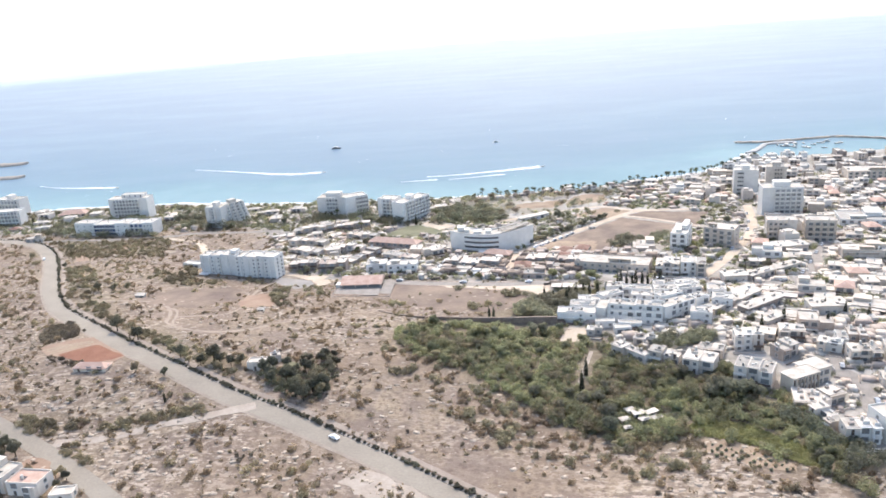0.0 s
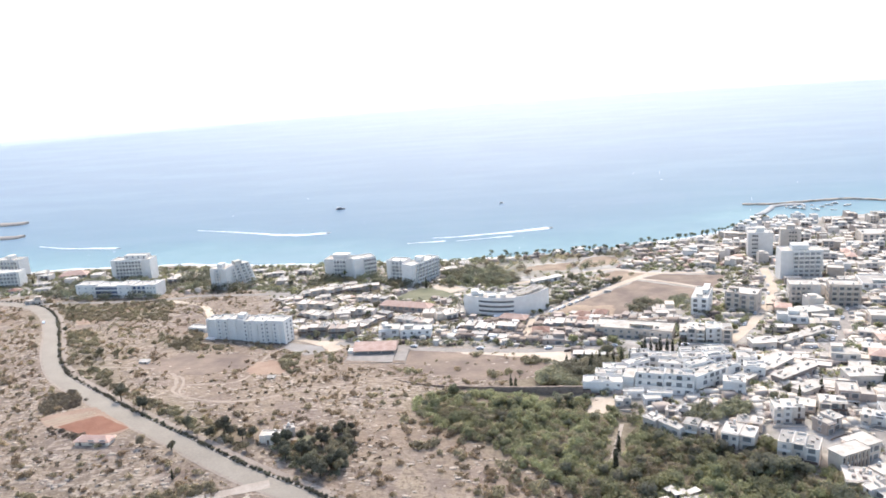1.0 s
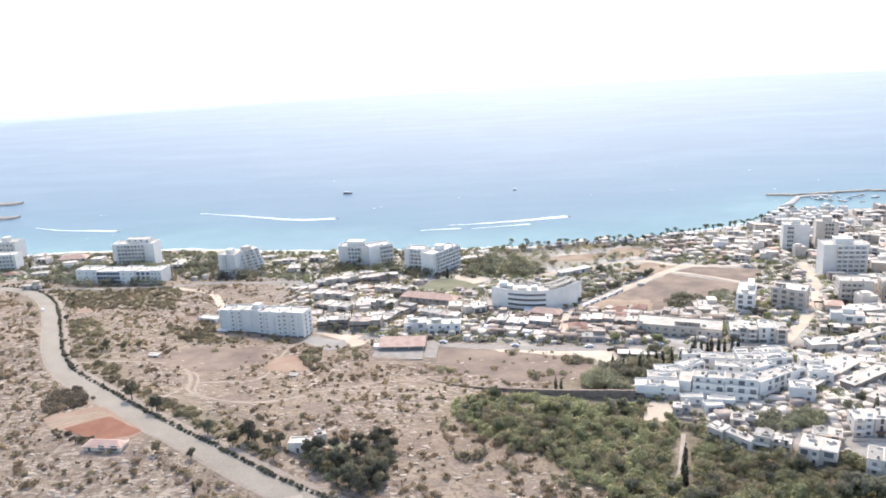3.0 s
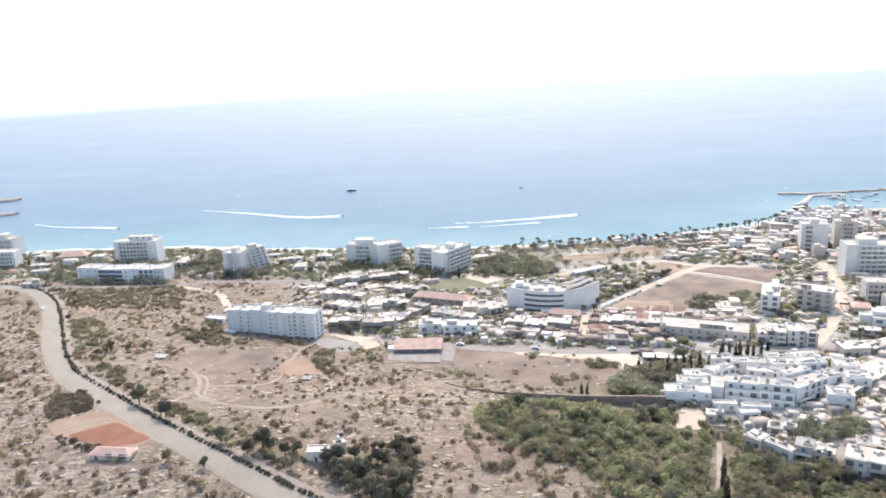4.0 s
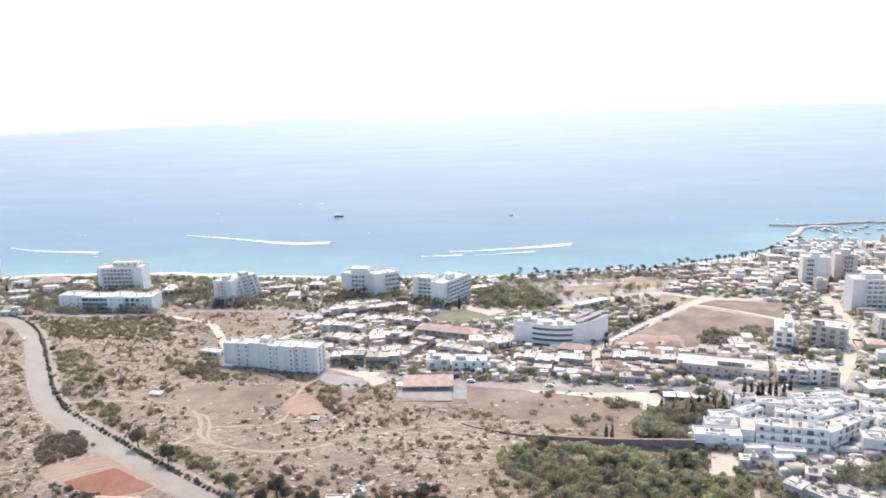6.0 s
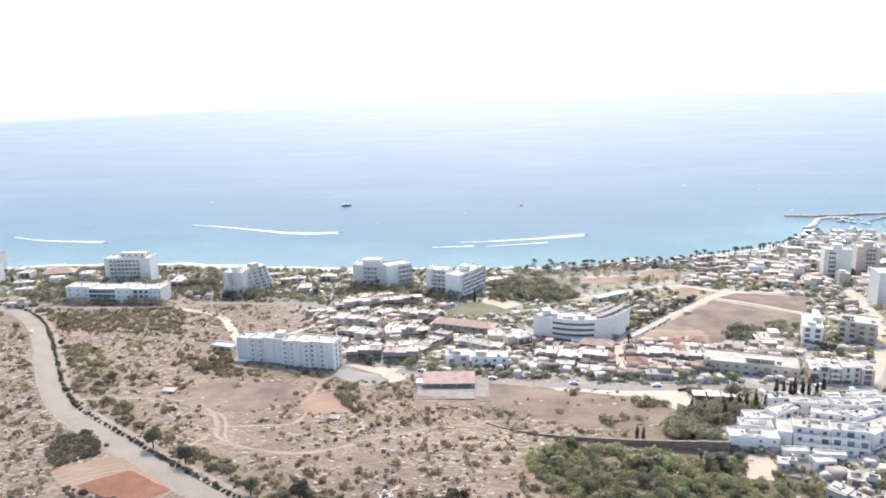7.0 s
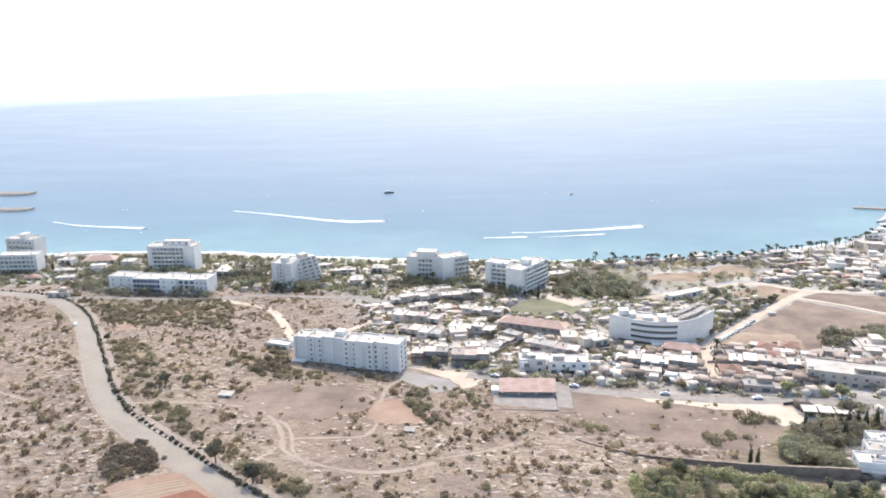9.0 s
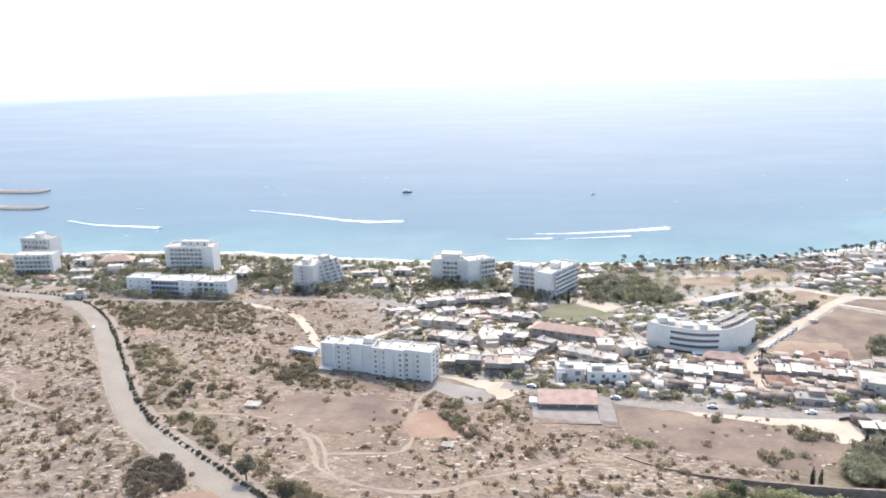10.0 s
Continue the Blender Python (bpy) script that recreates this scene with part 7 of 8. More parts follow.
AREA = (-420, 150, 175, 600)
scatter("rock_scatter", "scattered pale limestone rocks over the dry slope", "rocks", rock_templates(1, 6), bedded(field_pts(24000, scrub, 0.12, 1.25, AREA, 2.8, 1.7)), M_ROCK)
scatter("dry_scrub", "low brown dry scrub tufts over the slope", "scrub", bush_templates(2, 5, 22, 0.6, 0.26), field_pts(9000, scrub, 0.35, 1.7, AREA, 2.0, 0.7), M_DRY)
scatter("green_scrub", "grey-green bushes dotted over the dry slope", "scrub", bush_templates(3, 5, 84, 0.7, 0.2), field_pts(1500, scrub, 0.6, 2.3, AREA, 2.0, 0.6), M_SCRUB)
scatter("brown_scrub", "grey-brown withered bushes dotted over the dry slope", "scrub", bush_templates(16, 5, 84, 0.75, 0.2), field_pts(2300, scrub, 0.6, 2.2, AREA, 1.8, 0.5), M_DRY)
scatter("dark_scrub", "compact dark brown bushes dotted over the dry slope", "scrub", bush_templates(4, 5, 84, 0.7, 0.2), field_pts(900, scrub, 0.6, 1.5, AREA, 1.6, 1.0), M_TWIG)


def thicket(x, y):
    ok = np.zeros(x.shape, bool)
    for q in GREEN[3:]:
        ok |= inside_np(q, x, y)
    for q in HARD[0]:
        ok &= (x - q[0]) ** 2 + (y - q[1]) ** 2 > 10.0 ** 2
    return ok & free(x, y)


TWIGS = [(-181, 341.1), (-181.9, 347.9), (-179.8, 354.4), (-174.8, 356.6), (-167, 350.1), (-160.2, 344.4), (-157, 338.8), (-161.8, 334.6), (-167.4, 331.7), (-171.1, 329), (-176.3, 334.3)]
scatter("grey_thicket", "dense mauve-grey thicket of dry bushes beside the red field", "scrub", bush_templates(40, 5, 130, 0.85, 0.17), field_pts(150, lambda x, y: inside_np(TWIGS, x, y), 0.9, 2.3, (-185, 325, -150, 360), 1.2), M_TWIG)
HEDGES = [[(-142.7, 259.7), (-137.1, 262.1), (-124.3, 254.8), (-123.5, 252.1), (-131.6, 252.5)], [(-115.3, 242.6), (-117, 246.5), (-112.8, 246.8), (-100.4, 236.8), (-98.9, 232.8), (-107, 236.1)], [(-98, 255.5), (-103.2, 261.1), (-89.8, 263.3), (-86.2, 258.4)],
          [(-78.7, 262.9), (-80, 268.3), (-71.1, 268), (-69.3, 264.2)], [(-112.2, 251.5), (-113.5, 254.2), (-101.2, 257.9), (-101.4, 254.2)]]
hedged = lambda x, y: np.logical_or.reduce([inside_np(q, x, y) for q in HEDGES])
scatter("track_bushes", "soft olive green bushes along the dirt track and lane", "bushes", bush_templates(42, 5, 130, 0.8, 0.17), field_pts(85, hedged, 0.8, 2.2, (-145, 230, -66, 272), 1.3), M_OLIVE)
BELOW = [(-162, 313), (-153.3, 311), (-146.8, 306.8), (-134.9, 303), (-140, 299.8), (-155, 307)]
scatter("grey_thicket", "dark grey bushes along the edge of the red field", "scrub", bush_templates(41, 5, 130, 0.85, 0.17), field_pts(26, lambda x, y: inside_np(BELOW, x, y), 0.8, 1.7, (-165, 298, -130, 315), 1.2), M_TWIG)
scatter("green_bank", "bright green low growth on the bank below the houses", "undergrowth", bush_templates(15, 5, 60, 0.45, 0.2), field_pts(900, lambda x, y: inside_np(BANK, x, y), 0.5, 1.5, (105, 220, 150, 270), 1.0), M_BRIGHT)
scatter("roadside_thicket", "dense grey-green bushes beside road and hotel", "scrub", bush_templates(5, 5, 130, 0.8, 0.17), field_pts(950, thicket, 0.7, 2.6, (-340, 220, 65, 600), 1.8), M_SCRUB)
scatter("wood_undergrowth", "dense green undergrowth of the wood", "undergrowth", bush_templates(6, 5, 90, 0.8, 0.18), field_pts(1000, lambda x, y: inside_np(WOOD, x, y) & (y < np.interp(x, WALL_X, WALL_Y) - 4) & ~inside_np(BANK, x, y) & ~inside_np(CLEARING, x, y) & ((np.abs(x - 80 - (y - 302) * 0.28) > 3.5) | (y < 288)) & free(x, y), 1.2, 3.0, (-15, 205, 165, 380), 1.0), M_LEAF)
scatter("town_greenery", "garden hedges and low trees between the houses", "greenery", bush_templates(7, 5, 50, 0.8, 0.22), field_pts(4600, town_test, 0.7, 3.0, (-440, 330, 400, 700), 1.4), M_LEAF)
scatter("town_hedges", "dark garden bushes between the houses", "greenery", bush_templates(8, 5, 50, 0.8, 0.22), field_pts(2600, town_test, 0.7, 2.8, (-440, 330, 400, 700), 1.3), M_DARKL)


def coast(x, y):
    s = np.interp(x, SHORE_X, SHORE_Y) - y
    return free(x, y) & ~inside_np(PARK, x, y) & (s > 19) & (s < 115) & ((x < 60) | (np.sin(x * 1.7) > 0.1)) & (x < 270)


scatter("coast_trees", "dense dark green trees between the beach hotels", "greenery", bush_templates(9, 5, 90, 0.9, 0.17), field_pts(1250, coast, 1.2, 3.2, (-480, 560, 270, 740), 1.2), M_OLIVE)

def lower(pts):
    """The trees of the wood's western part stay small and stand apart."""
    pts[:, 2] *= np.where(pts[:, 0] < 58, 0.68, np.where(pts[:, 0] + pts[:, 1] > 372, 0.72, 0.95))
    return pts


wood_test = lambda x, y: ~inside_np(GLADE, x, y) & inside_np(WOOD, x, y) & (y < np.interp(x, WALL_X, WALL_Y) - 8) & ~inside_np(BANK, x, y) & ~inside_np(CLEARING, x, y) & ((np.abs(x - 80 - (y - 302) * 0.28) > 5.2) | (y < 284)) & free(x, y)
scatter("wood_canopy", "dense olive green trees of the wooded hollow", "wood", crown_templates(10, 6, 300), lower(field_pts(270, wood_test, 1.6, 3.6, (-15, 205, 165, 380), 1.2)), M_LEAF)
scatter("wood_canopy", "grey-green olives and carobs of the wooded hollow", "wood", crown_templates(11, 6, 300), lower(field_pts(250, wood_test, 1.4, 3.1, (-15, 205, 165, 380), 1.2)), M_OLIVE)
CLUMPS = [[(-65, 417), (-50, 421), (-50, 401), (-64, 400)], [(-87, 417), (-77, 424), (-75, 404), (-68, 383), (-74, 381), (-84, 403)], [(44, 400), (54, 402), (62, 391), (57, 384), (47, 390)], [(29, 376), (42, 383), (46, 375), (34, 369)],
          [(20, 412), (33, 411), (31, 404), (19, 404)], [(-20, 387), (-7, 386), (-8, 381), (-21, 380)], [(-161, 442), (-150, 458), (-140, 437), (-155, 432)], [(-42, 431), (-24, 429), (-4, 425), (-4, 429), (-24, 435), (-42, 436)],
          [(-51.8, 433.8), (-44, 448), (-38, 452), (-38, 440), (-43, 429.5)], [(-114.9, 502), (-92, 508), (-84, 482), (-90, 471), (-111, 487)], [(-19, 469), (18, 478), (14, 457), (-18, 459)]]


def clumps(x, y):
    ok = np.zeros(x.shape, bool)
    for q in CLUMPS:
        ok |= inside_np(q, x, y)
    for a, b, r in OCC:
        ok &= (x - a) ** 2 + (y - b) ** 2 > (r * 0.8) ** 2
    return ok


scatter("bush_clumps", "rounded olive green bushes in clumps on the fallow ground", "bushes", bush_templates(20, 5, 120, 0.8, 0.17), field_pts(200, clumps, 1.1, 3.0, (-165, 355, 70, 515), 1.4), M_OLIVE)
GARDENS = [[(-306, 578), (-228, 571), (-228, 576), (-306, 582)], [(-312, 622), (-250, 622), (-250, 636), (-312, 636)], [(-228, 600), (-200, 592), (-200, 640), (-235, 650)], [(-198, 586), (-160, 592), (-158, 606), (-198, 592)],
           [(-125, 602), (-60, 600), (-58, 612), (-80, 611), (-108, 615)], [(-60, 586), (-34, 574), (-30, 578), (-38, 592), (-56, 596)], [(-8, 575), (40, 568), (52, 590), (30, 630), (-10, 625)], [(-330, 590), (-305, 590), (-305, 640), (-330, 640)]]


def gardens(x, y):
    ok = np.zeros(x.shape, bool)
    for q in GARDENS:
        ok |= inside_np(q, x, y)
    for a, b, r in OCC:
        ok &= (x - a) ** 2 + (y - b) ** 2 > (r * 0.75) ** 2
    return ok


scatter("hotel_gardens", "grey-green garden trees round the beach hotels", "trees", crown_templates(21, 6, 150), field_pts(300, gardens, 1.6, 3.6, (-335, 565, 60, 655), 1.2), M_OLIVE)
scatter("hotel_gardens", "dark garden trees round the beach hotels", "trees", crown_templates(22, 6, 150), field_pts(190, gardens, 1.8, 4.4, (-335, 565, 60, 655), 1.0), M_DARKL)
parkland = lambda x, y: inside_np(PARK, x, y) & ~inside_np(SLOPE, x, y) & ~inside_np(MOUND, x, y) & ~inside_np([(14, 602), (38, 595), (47, 606), (44, 618), (24, 622)], x, y) & free(x, y)
for lab, mt, cnt, sd in (("dark rounded trees of the parkland", M_DARKL, 44, 60), ("olive green trees of the parkland", M_OLIVE, 40, 61), ("mauve-grey leafless trees of the parkland", M_TWIG, 26, 62)):
    scatter("park_trees", lab, "trees", crown_templates(sd, 6, 150), field_pts(cnt, parkland, 1.3, 3.6, (0, 578, 155, 668), 1.3), mt)
VILLAGE = [(-100, 470), (-50, 458), (0, 445), (8, 480), (5, 530), (-45, 520), (-55, 585), (-105, 590), (-120, 548)]
scatter("garden_trees", "olive green trees between the terraced holiday houses", "trees", crown_templates(23, 6, 130), field_pts(330, lambda x, y: inside_np(VILLAGE, x, y) & free(x, y, -1.0), 0.8, 2.2, (-125, 440, 10, 595), 1.2), M_OLIVE)
DARKS = [(139, 264), (150, 264), (156, 244), (166, 236), (172, 228), (165, 218), (150, 224), (149, 240)]
scatter("grove", "dark dense trees between the bank and the houses", "trees", crown_templates(24, 6, 240), field_pts(42, lambda x, y: inside_np(DARKS, x, y) & free(x, y, -2.0), 1.5, 3.2, (135, 205, 185, 270), 1.0), M_DARKL)
scatter("garden_bushes", "dark bushes filling the roadside garden", "bushes", bush_templates(43, 5, 100, 0.85, 0.18), field_pts(130, lambda x, y: inside_np(GARDEN, x, y) & ~inside_np([(-49, 305), (-36, 302), (-34, 296), (-49, 298)], x, y) & free(x, y, -0.5), 0.8, 1.9, (-58, 268, -20, 314), 1.2), M_DARKL)
EDGE = [(-8, 330), (10, 352), (20, 352), (6, 322), (30, 290), (62, 262), (100, 240), (112, 246), (112, 226), (90, 226), (48, 244), (14, 276), (-6, 306)]
scatter("wood_edge", "olive brown bushes along the lower edge of the wood", "scrub", bush_templates(17, 5, 100, 0.8, 0.18), field_pts(75, lambda x, y: inside_np(EDGE, x, y) & free(x, y), 1.2, 3.2, (-15, 205, 165, 380), 1.3), M_OLIVE)
scatter("wood_edge", "withered brown bushes along the lower edge of the wood", "scrub", bush_templates(18, 5, 100, 0.8, 0.18), field_pts(70, lambda x, y: inside_np(EDGE, x, y) & free(x, y), 1.2, 2.8, (-15, 205, 165, 380), 1.3), M_DRY)
TUFTS = [(92, 256), (116, 254), (115, 242), (104, 244), (92, 246)]
scatter("wood_edge", "rounded rusty brown bushes below the garden buildings", "scrub", bush_templates(27, 5, 100, 0.75, 0.18), field_pts(46, lambda x, y: inside_np(TUFTS, x, y), 0.9, 2.0, (90, 240, 118, 258), 1.2), M_DRY)
scatter("glade_bushes", "dark bushes pressed between the white garden buildings", "bushes", bush_templates(28, 5, 100, 0.85, 0.18), field_pts(60, lambda x, y: inside_np(GLADE, x, y) & free(x, y, -1.2), 0.8, 1.9, (84, 248, 108, 274), 1.2), M_DARKL)
LANEYARD = [(150, 258), (172, 250), (190, 242), (230, 262), (226, 300), (200, 312), (176, 300), (160, 290)]
laneyard = lambda x, y: inside_np(LANEYARD, x, y) & free(x, y, -0.8)
GROVE = [(52, 357), (70, 353), (73, 368), (90, 384), (97, 389), (82, 388), (64, 382), (54, 370)]
scatter("grove", "dense dark green pine grove behind the stone wall", "wood", crown_templates(13, 6, 300), field_pts(90, lambda x, y: inside_np(GROVE, x, y) & free(x, y), 1.9, 3.4, (40, 350, 105, 400), 1.0), M_DARKL)
scatter("grove", "lighter olive green trees of the grove behind the stone wall", "wood", crown_templates(26, 6, 300), field_pts(50, lambda x, y: inside_np(GROVE, x, y) & free(x, y), 1.6, 2.9, (40, 350, 105, 400), 1.0), M_OLIVE)
HOUSEGROVE = [(113, 321), (119, 319), (134.5, 317), (140, 328), (128, 332), (115, 331)]
scatter("grove", "dark dense trees between the houses above the wood", "trees", crown_templates(19, 6, 240), field_pts(46, lambda x, y: inside_np(HOUSEGROVE, x, y), 1.5, 2.8, (100, 310, 150, 345), 1.0), M_DARKL)
FRONT = [(84, 330), (94, 321), (104, 310), (118, 300), (136, 291), (150, 280), (150, 273), (134, 283), (116, 293), (100, 304), (86, 319)]
scatter("grove", "dark garden trees along the fronts of the houses", "trees", crown_templates(25, 6, 240), field_pts(34, lambda x, y: inside_np(FRONT, x, y) & free(x, y, -1.0), 1.0, 2.1, (80, 270, 155, 335), 1.0), M_DARKL)
CORNER = [(108, 479), (128, 508), (159, 510), (164, 495), (152, 484)]
scatter("grove", "dark trees in the corner of the fallow field", "trees", crown_templates(14, 6, 170), field_pts(70, lambda x, y: inside_np(CORNER, x, y) & free(x, y), 1.4, 2.8, (100, 470, 170, 515), 1.0), M_DARKL)


def clutter_templates(seed, count):
    """Small sheds, yard walls and steps: a low box with a smaller one against it."""
    r = random.Random(seed)
    out = []
    for k in range(count):
        a, b, h = r.uniform(0.7, 1.6), r.uniform(0.5, 1.2), r.uniform(0.5, 1.3)
        c = r.uniform(0.4, 0.9)
        v, f = [], []
        for x0, y0, x1, y1, z in ((-a, -b, a, b, h), (a + 0.01, -b * 0.6, a + c, b, h * r.uniform(0.4, 0.7)), (-a - 0.5, -b - 1.3, -a - 0.4, b, 0.45)):
            n = len(v)
            v += [(x0, y0, -0.7), (x1, y0, -0.7), (x1, y1, -0.7), (x0, y1, -0.7), (x0, y0, z), (x1, y0, z), (x1, y1, z), (x0, y1, z)]
            f += [tuple(n + i for i in q) for q in BOXF]
        out.append((v, f))
    return out


def squared(pts, base):
    pts[:, 3] = base + np.round(pts[:, 3] / 1.5708) * 1.5708 + nrng.uniform(-0.1, 0.1, len(pts))
    return pts


CITY = (-130, 300, 400, 700)


def yards(x, y):
    return town_test(x, y) & ((np.interp(x, SHORE_X, SHORE_Y) - y > 120) | (x > 235))



for nm, lab, mt, cnt, sd in (("outbuildings", "small white sheds and yard walls between the houses", M_ROOFW, 1000, 31), ("outbuildings", "small cream sheds and yard walls between the houses", M_CREAM, 700, 32),
                             ("outbuildings", "small brown sheds and pergolas between the houses", M_BEIGE, 420, 33), ("outbuildings", "small dark timber lean-tos between the houses", M_BROWN, 240, 34)):
    scatter(nm, lab, "outbuildings", clutter_templates(sd, 6), squared(field_pts(cnt, yards, 1.0, 2.6, CITY, 1.5), 0.2), mt)
scatter("town_trees", "green garden trees among the houses", "trees", crown_templates(12, 6, 140), field_pts(700, town_test, 1.2, 2.6, (-440, 330, 400, 700), 1.3), M_DARKL)

for lab, mt, cnt, sd in (("white steps, low walls and sheds of the holiday village", M_ROOFW, 420, 51), ("cream yard walls of the holiday village", M_CREAM, 300, 52), ("grey-brown sheds and shades of the holiday village", M_BEIGE, 200, 53)):
    scatter("outbuildings", lab, "outbuildings", clutter_templates(sd, 6), squared(field_pts(cnt, lambda x, y: inside_np(VILLAGE, x, y) & free(x, y, -0.5), 0.7, 1.9, (-125, 440, 10, 595), 1.3), 0.2), mt)
RIGHT = [(112, 335), (150, 315), (190, 300), (260, 340), (330, 500), (300, 560), (232, 450), (160, 405)]
for lab, mt, cnt, sd in (("white sheds and roof terraces packed between the houses", M_ROOFW, 380, 54), ("cream sheds and walls packed between the houses", M_CREAM, 300, 55), ("beige sheds and walls packed between the houses", M_BEIGE, 160, 56)):
    scatter("outbuildings", lab, "outbuildings", clutter_templates(sd, 6), squared(field_pts(cnt, lambda x, y: inside_np(RIGHT, x, y) & free(x, y, -0.5), 0.9, 2.4, (100, 295, 340, 565), 1.3), -0.2), mt)

for lab, mt, cnt, sd in (("white sheds and yard walls beside the lane", M_ROOFW, 60, 57), ("cream sheds and yard walls beside the lane", M_CREAM, 60, 58), ("beige sheds and yard walls beside the lane", M_BEIGE, 40, 59)):
    scatter("outbuildings", lab, "outbuildings", clutter_templates(sd, 6), squared(field_pts(cnt, laneyard, 0.8, 1.9, (145, 240, 232, 315), 1.3), -0.2), mt)
scatter("yard_bushes", "dark garden bushes beside the lane", "bushes", bush_templates(29, 5, 90, 0.85, 0.18), field_pts(130, laneyard, 0.7, 2.2, (145, 240, 232, 315), 1.4), M_DARKL)

MARKET = [(5, 440), (60, 424), (130, 440), (140, 462), (70, 476), (14, 474)]
market = lambda x, y: inside_np(MARKET, x, y) & free(x, y, 0.3)
for lab, mt, cnt, sd in (("brown timber stalls and shades of the market yard", M_BROWN, 110, 35), ("dark stone walls and shades of the market yard", M_STONE, 80, 36), ("beige walls and stalls of the market yard", M_BEIGE, 110, 37), ("white awnings of the market yard", M_WHITE, 60, 38)):
    scatter("market_stalls", lab, "stalls", clutter_templates(sd, 6), squared(field_pts(cnt, market, 1.2, 2.8, (0, 420, 145, 480), 1.2), -0.3), mt)

STRAND = [(-330, 588), (-240, 584), (-160, 596), (-100, 596), (-20, 582), (10, 600), (10, 650), (-60, 655), (-230, 662), (-330, 655)]
strand = lambda x, y: inside_np(STRAND, x, y) & free(x, y, 0.2)
for lab, mt, cnt, sd in (("white poolside huts and walls between the beach hotels", M_ROOFW, 150, 63), ("beige poolside huts and walls between the beach hotels", M_CREAM, 110, 64), ("brown shades and stalls between the beach hotels", M_BEIGE, 60, 65)):
    scatter("outbuildings", lab, "outbuildings", clutter_templates(sd, 6), squared(field_pts(cnt, strand, 1.0, 2.8, (-335, 580, 15, 665), 1.4), 0.1), mt)

SHOREB = [(20, 590), (110, 612), (230, 600), (262, 700), (200, 690), (60, 664), (20, 655)]
pavilions = lambda x, y: inside_np(SHOREB, x, y) & ~inside_np(PARK, x, y) & free(x, y, 0.3)
for lab, mt, cnt, sd in (("low cream beach bars and pavilions among the palms", M_CREAM, 60, 41), ("low pink roofed beach pavilions among the palms", M_TILEP, 40, 42), ("white beach huts and canopies among the palms", M_ROOFW, 60, 43), ("brown shaded stalls near the beach", M_STONE, 50, 44)):
    scatter("beach_pavilions", lab, "pavilions", clutter_templates(sd, 6), squared(field_pts(cnt, pavilions, 1.3, 3.2, (15, 585, 265, 705), 1.2), 0.2), mt)

# ---- cars, boats and small things ----
def car_paint(name, c):
    m, n, p = material(name)
    n.links.new(mix(n, 0.3, c, ramp(n, noise_at(n, 0.6, 3).outputs[0], [(0.3, tuple(k * 0.7 for k in c)), (0.7, c)])), p.inputs["Base Color"])
    p.inputs["Roughness"].default_value = 0.3
    return m


def car_proto(label, paint):
    ob = root("car", label, "car", "parked cars")
    prof = [(-2.1, 0.35), (-2.1, 0.85), (-1.2, 0.95), (-0.7, 1.42), (0.9, 1.45), (1.6, 0.98), (2.1, 0.9), (2.1, 0.35)]
    k = len(prof)
    v = [(x, -0.82 if z < 1 else -0.68, z) for x, z in prof] + [(x, 0.82 if z < 1 else 0.68, z) for x, z in prof]
    f = [tuple(range(k)), tuple(range(2 * k - 1, k - 1, -1))] + [(i, (i + 1) % k, k + (i + 1) % k, k + i)[::-1] for i in range(k)]
    part("body", mesh_from("body", v, f, [paint]), ob)
    g = [(-1.12, -0.7, 1.0), (-0.72, -0.66, 1.38), (-0.72, 0.66, 1.38), (-1.12, 0.7, 1.0)]
    part("windscreen", mesh_from("windscreen", [(q[0] - 0.06, q[1], q[2] + 0.02) for q in g], [(0, 3, 2, 1)], [M_GLASS]), ob)
    for s in (-1, 1):
        part("side_window", mesh_from("side_window", [(-0.8, s * 0.79, 1.0), (1.3, s * 0.79, 1.0), (0.85, s * 0.715, 1.38), (-0.6, s * 0.715, 1.38)], [(0, 1, 2, 3) if s < 0 else (3, 2, 1, 0)], [M_GLASS]), ob)
    vv, ff = tube([(0, 0, -0.1), (0, 0, 0.1)], [0.33, 0.33], 12)
    wheel = mesh_from("wheel", vv, list(ff) + [tuple(range(11, -1, -1)), tuple(range(12, 24))], [M_RUBBER])
    for x in (-1.35, 1.3):
        for y in (-0.76, 0.76):
            part("wheel", wheel, ob, Matrix.Translation((x, y, 0.33)) @ Matrix.Rotation(radians(90), 4, "X"))
    return ob


CARS = [car_proto("white car parked in the open", car_paint("white car paint", (0.75, 0.75, 0.75))), car_proto("silver car parked in the open", car_paint("silver car paint", (0.4, 0.41, 0.42)))]


def park(x, y, turn, k=None):
    ob = CARS[rng.choice((0, 0, 1, 1, 1)) if k is None else k]
    m = pose(x, y, terrain(x, y) + 0.12, 0, 0, turn)
    if ob.name in USED:
        copy_thing(ob, m)
    else:
        USED.add(ob.name)
        ob.matrix_basis = m


for k in range(7):
    park(68 + k * 4.3 + rng.uniform(-0.6, 0.6), 491 + k * 5.3 + rng.uniform(-0.6, 0.6), 51)
park(-14.7, 247.9, -33, 0)
park(-284, 512, -58, 0)
for l, st in ((STREETS[0], 9), (STREETS[3], 6), (STREETS[4], 5), (STREETS[5], 6)):
    for i in range(3, len(l) - 3, st):
        t = (l[i + 1] - l[i - 1]).normalized()
        q = l[i] + Vector((-t.y, t.x, 0)) * 2.4
        if not taken(q.x, q.y, 0.5):
            park(q.x, q.y, math.degrees(math.atan2(t.y, t.x)))


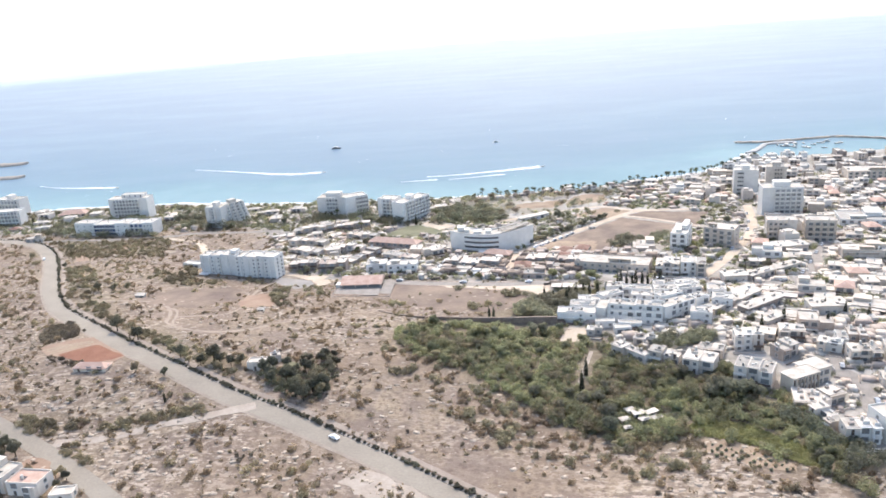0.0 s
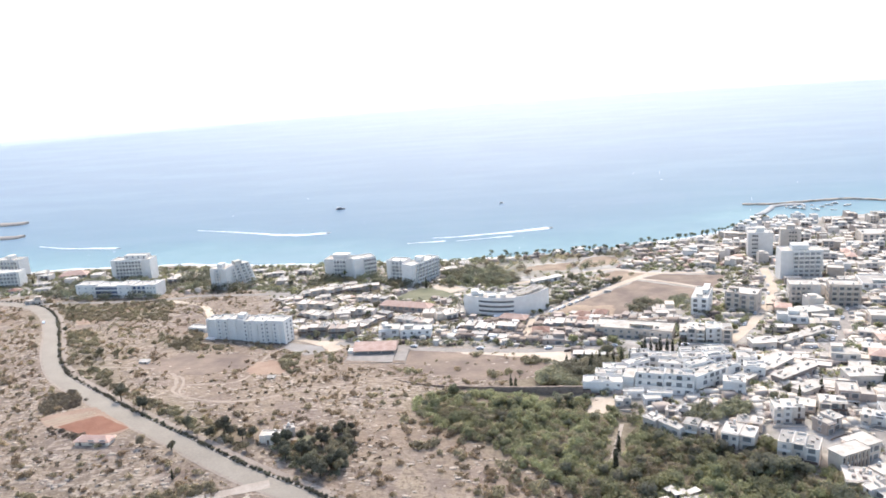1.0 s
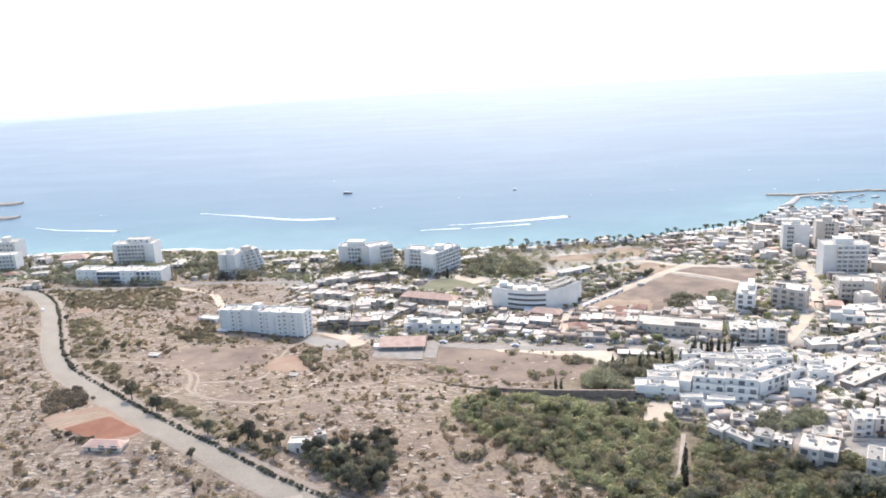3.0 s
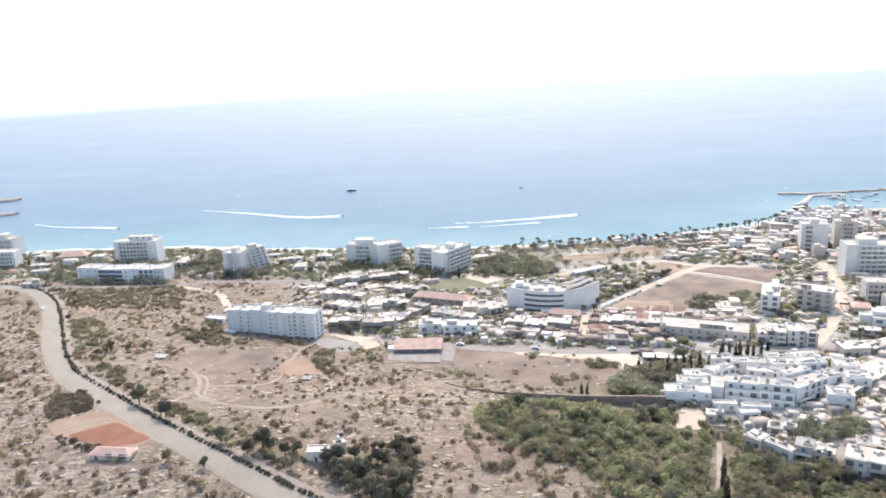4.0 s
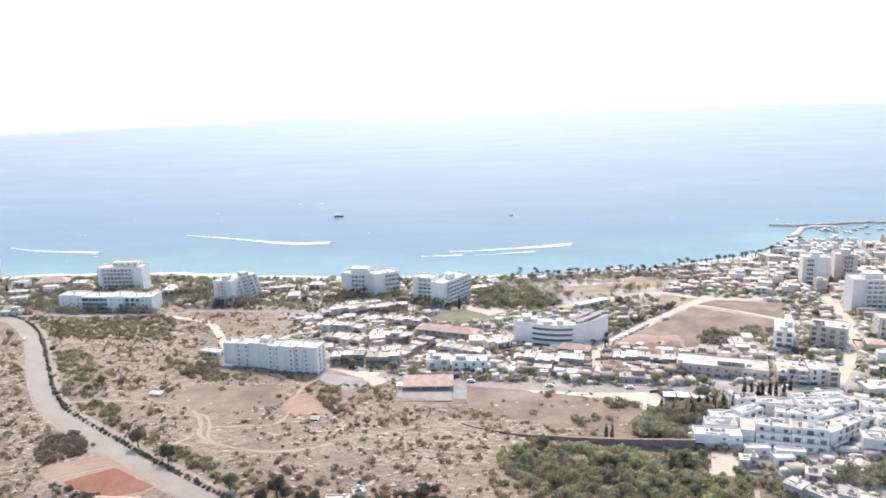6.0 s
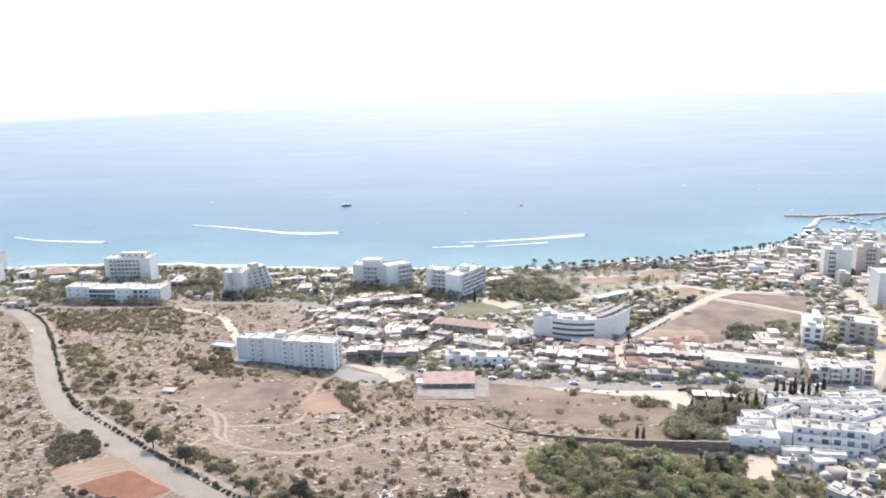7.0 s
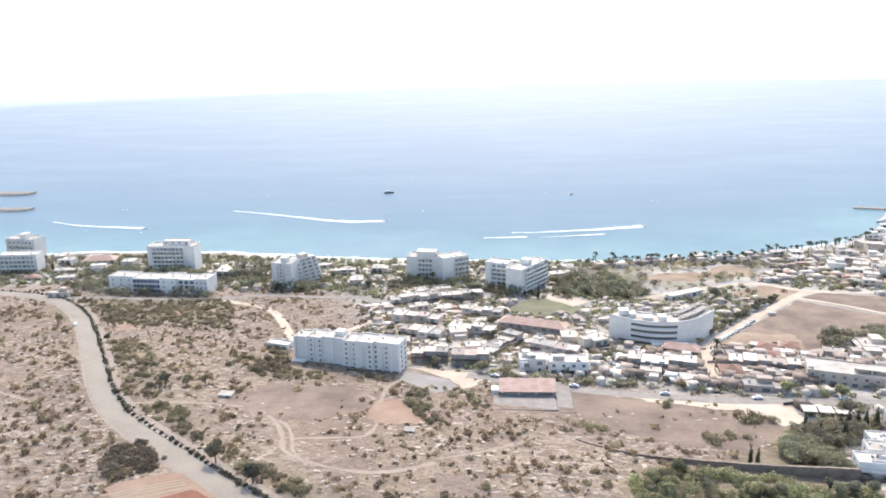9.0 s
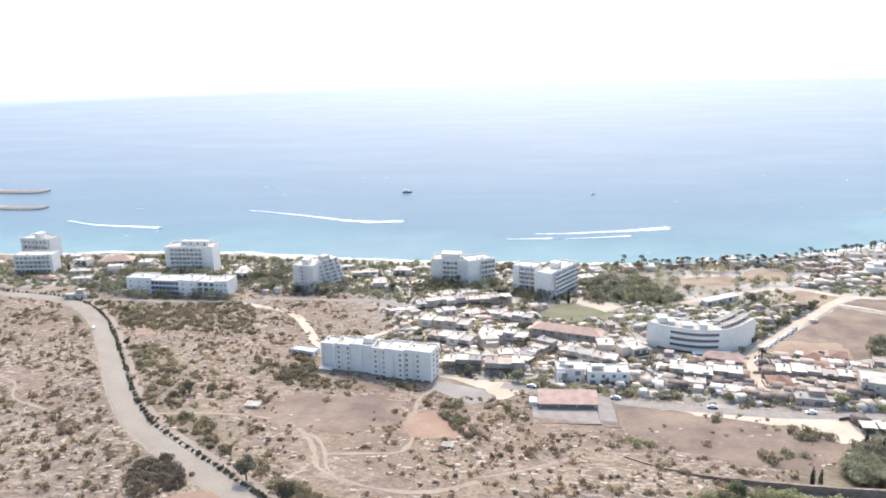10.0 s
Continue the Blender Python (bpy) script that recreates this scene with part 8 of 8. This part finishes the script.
def boat(label, x, y, turn, ln, cabin, hull, group=""):
    ob = root("boat", label, "boat", group, pose(x, y, 0.05, 0, 0, turn))
    w, h = ln * 0.15, ln * 0.11
    st = [(-0.5, 0.8, 1.0), (-0.2, 1.0, 1.0), (0.2, 0.95, 1.05), (0.42, 0.5, 1.2), (0.52, 0.05, 1.3)]
    v, f = [], []
    for x0, a, b in st:
        v += [(x0 * ln, -w * a, h * b), (x0 * ln, -w * a * 0.7, -0.3), (x0 * ln, w * a * 0.7, -0.3), (x0 * ln, w * a, h * b)]
    for i in range(len(st) - 1):
        for k in range(4):
            a, b = i * 4 + k, i * 4 + (k + 1) % 4
            f.append((a, b, b + 4, a + 4))
    f += [(3, 2, 1, 0), tuple(len(v) - 4 + k for k in range(4))]
    part("hull", mesh_from("hull", v, f, [hull]), ob)
    if cabin:
        cab = part("cabin", boxes("cabin", [(-ln * 0.3, -w * 0.7, h, ln * 0.15, w * 0.7, h + ln * 0.12), (-ln * 0.34, -w * 0.8, h + ln * 0.12, ln * 0.1, w * 0.8, h + ln * 0.14)], [M_TANK]), ob)
        part("window", boxes("window", [(-ln * 0.25, -w * 0.72, h + ln * 0.04, ln * 0.1, w * 0.72, h + ln * 0.09)], [M_GLASS]), cab)
    else:
        part("console", boxes("console", [(-ln * 0.1, -w * 0.3, h * 0.6, ln * 0.05, w * 0.3, h * 1.9)], [M_TANK]), ob)
    return ob


def sea_test(x, y):
    s = y - np.interp(x, SHORE_X, SHORE_Y)
    return (s > 25) & (s < 420) & (np.sin(x / 60 + 1.2) * np.sin(y / 37) > nrng.uniform(-0.6, 1.0, x.shape))


caps = field_pts(90, sea_test, 0.2, 0.9, (-450, 700, 420, 1150), 2.0)
caps[:, 3] = nrng.normal(0.15, 0.15, len(caps))
crest = [([(-1.6, -0.12), (-0.4, -0.3), (1.3, -0.15), (1.7, 0.1), (0.3, 0.32), (-1.2, 0.2)], [(0, 1, 2, 3, 4, 5)]), ([(-1.0, -0.2), (0.2, -0.3), (1.0, 0.0), (0.5, 0.25), (-0.4, 0.3), (-0.9, 0.1)], [(0, 1, 2, 3, 4, 5)])]
V, Q = [], []
for i, (x, y, s, a) in enumerate(caps):
    tv, tf = crest[i % 2]
    Q.append(tuple(len(V) + k for k in tf[0]))
    V += [(x + s * 1.5 * (q[0] * math.cos(a) - q[1] * math.sin(a)), y + s * 1.5 * (q[0] * math.sin(a) + q[1] * math.cos(a)), 0.12) for q in tv]
tagged(new("whitecaps", mesh_from("whitecaps", V, Q, [M_FOAM])), "small white wave crests on the sea", "foam", kind="stuff")
M_HULL = plain("dark hull paint", (0.06, 0.06, 0.08), (0.1, 0.1, 0.12), 1, 0.5, 0.1)
boat("dark excursion boat under way on the sea", -165, 970, 5, 11, True, M_HULL)
boat("small white motor boat on the open sea", 39, 956, 30, 6, True, M_TANK)
boat("small white speedboat at the head of its wake", -150, 826.5, 8, 5, False, M_TANK, "speedboats")
boat("small white speedboat at the head of its wake", 88, 798.5, 15, 5, False, M_TANK, "speedboats")
boat("small white speedboat at the head of its wake", -373, 798.5, -8, 5, False, M_TANK, "speedboats")
for k, (x, y) in enumerate([(340, 846), (350, 848), (358, 846), (368, 850), (352, 832), (362, 826), (374, 838), (384, 846), (345, 838), (378, 820), (392, 852), (400, 840)]):
    boat("moored white boat in the small harbour", x, y, 60 + 13 * k, 6 + (k % 3) * 2, k % 2 == 0, M_TANK, "moored boats")
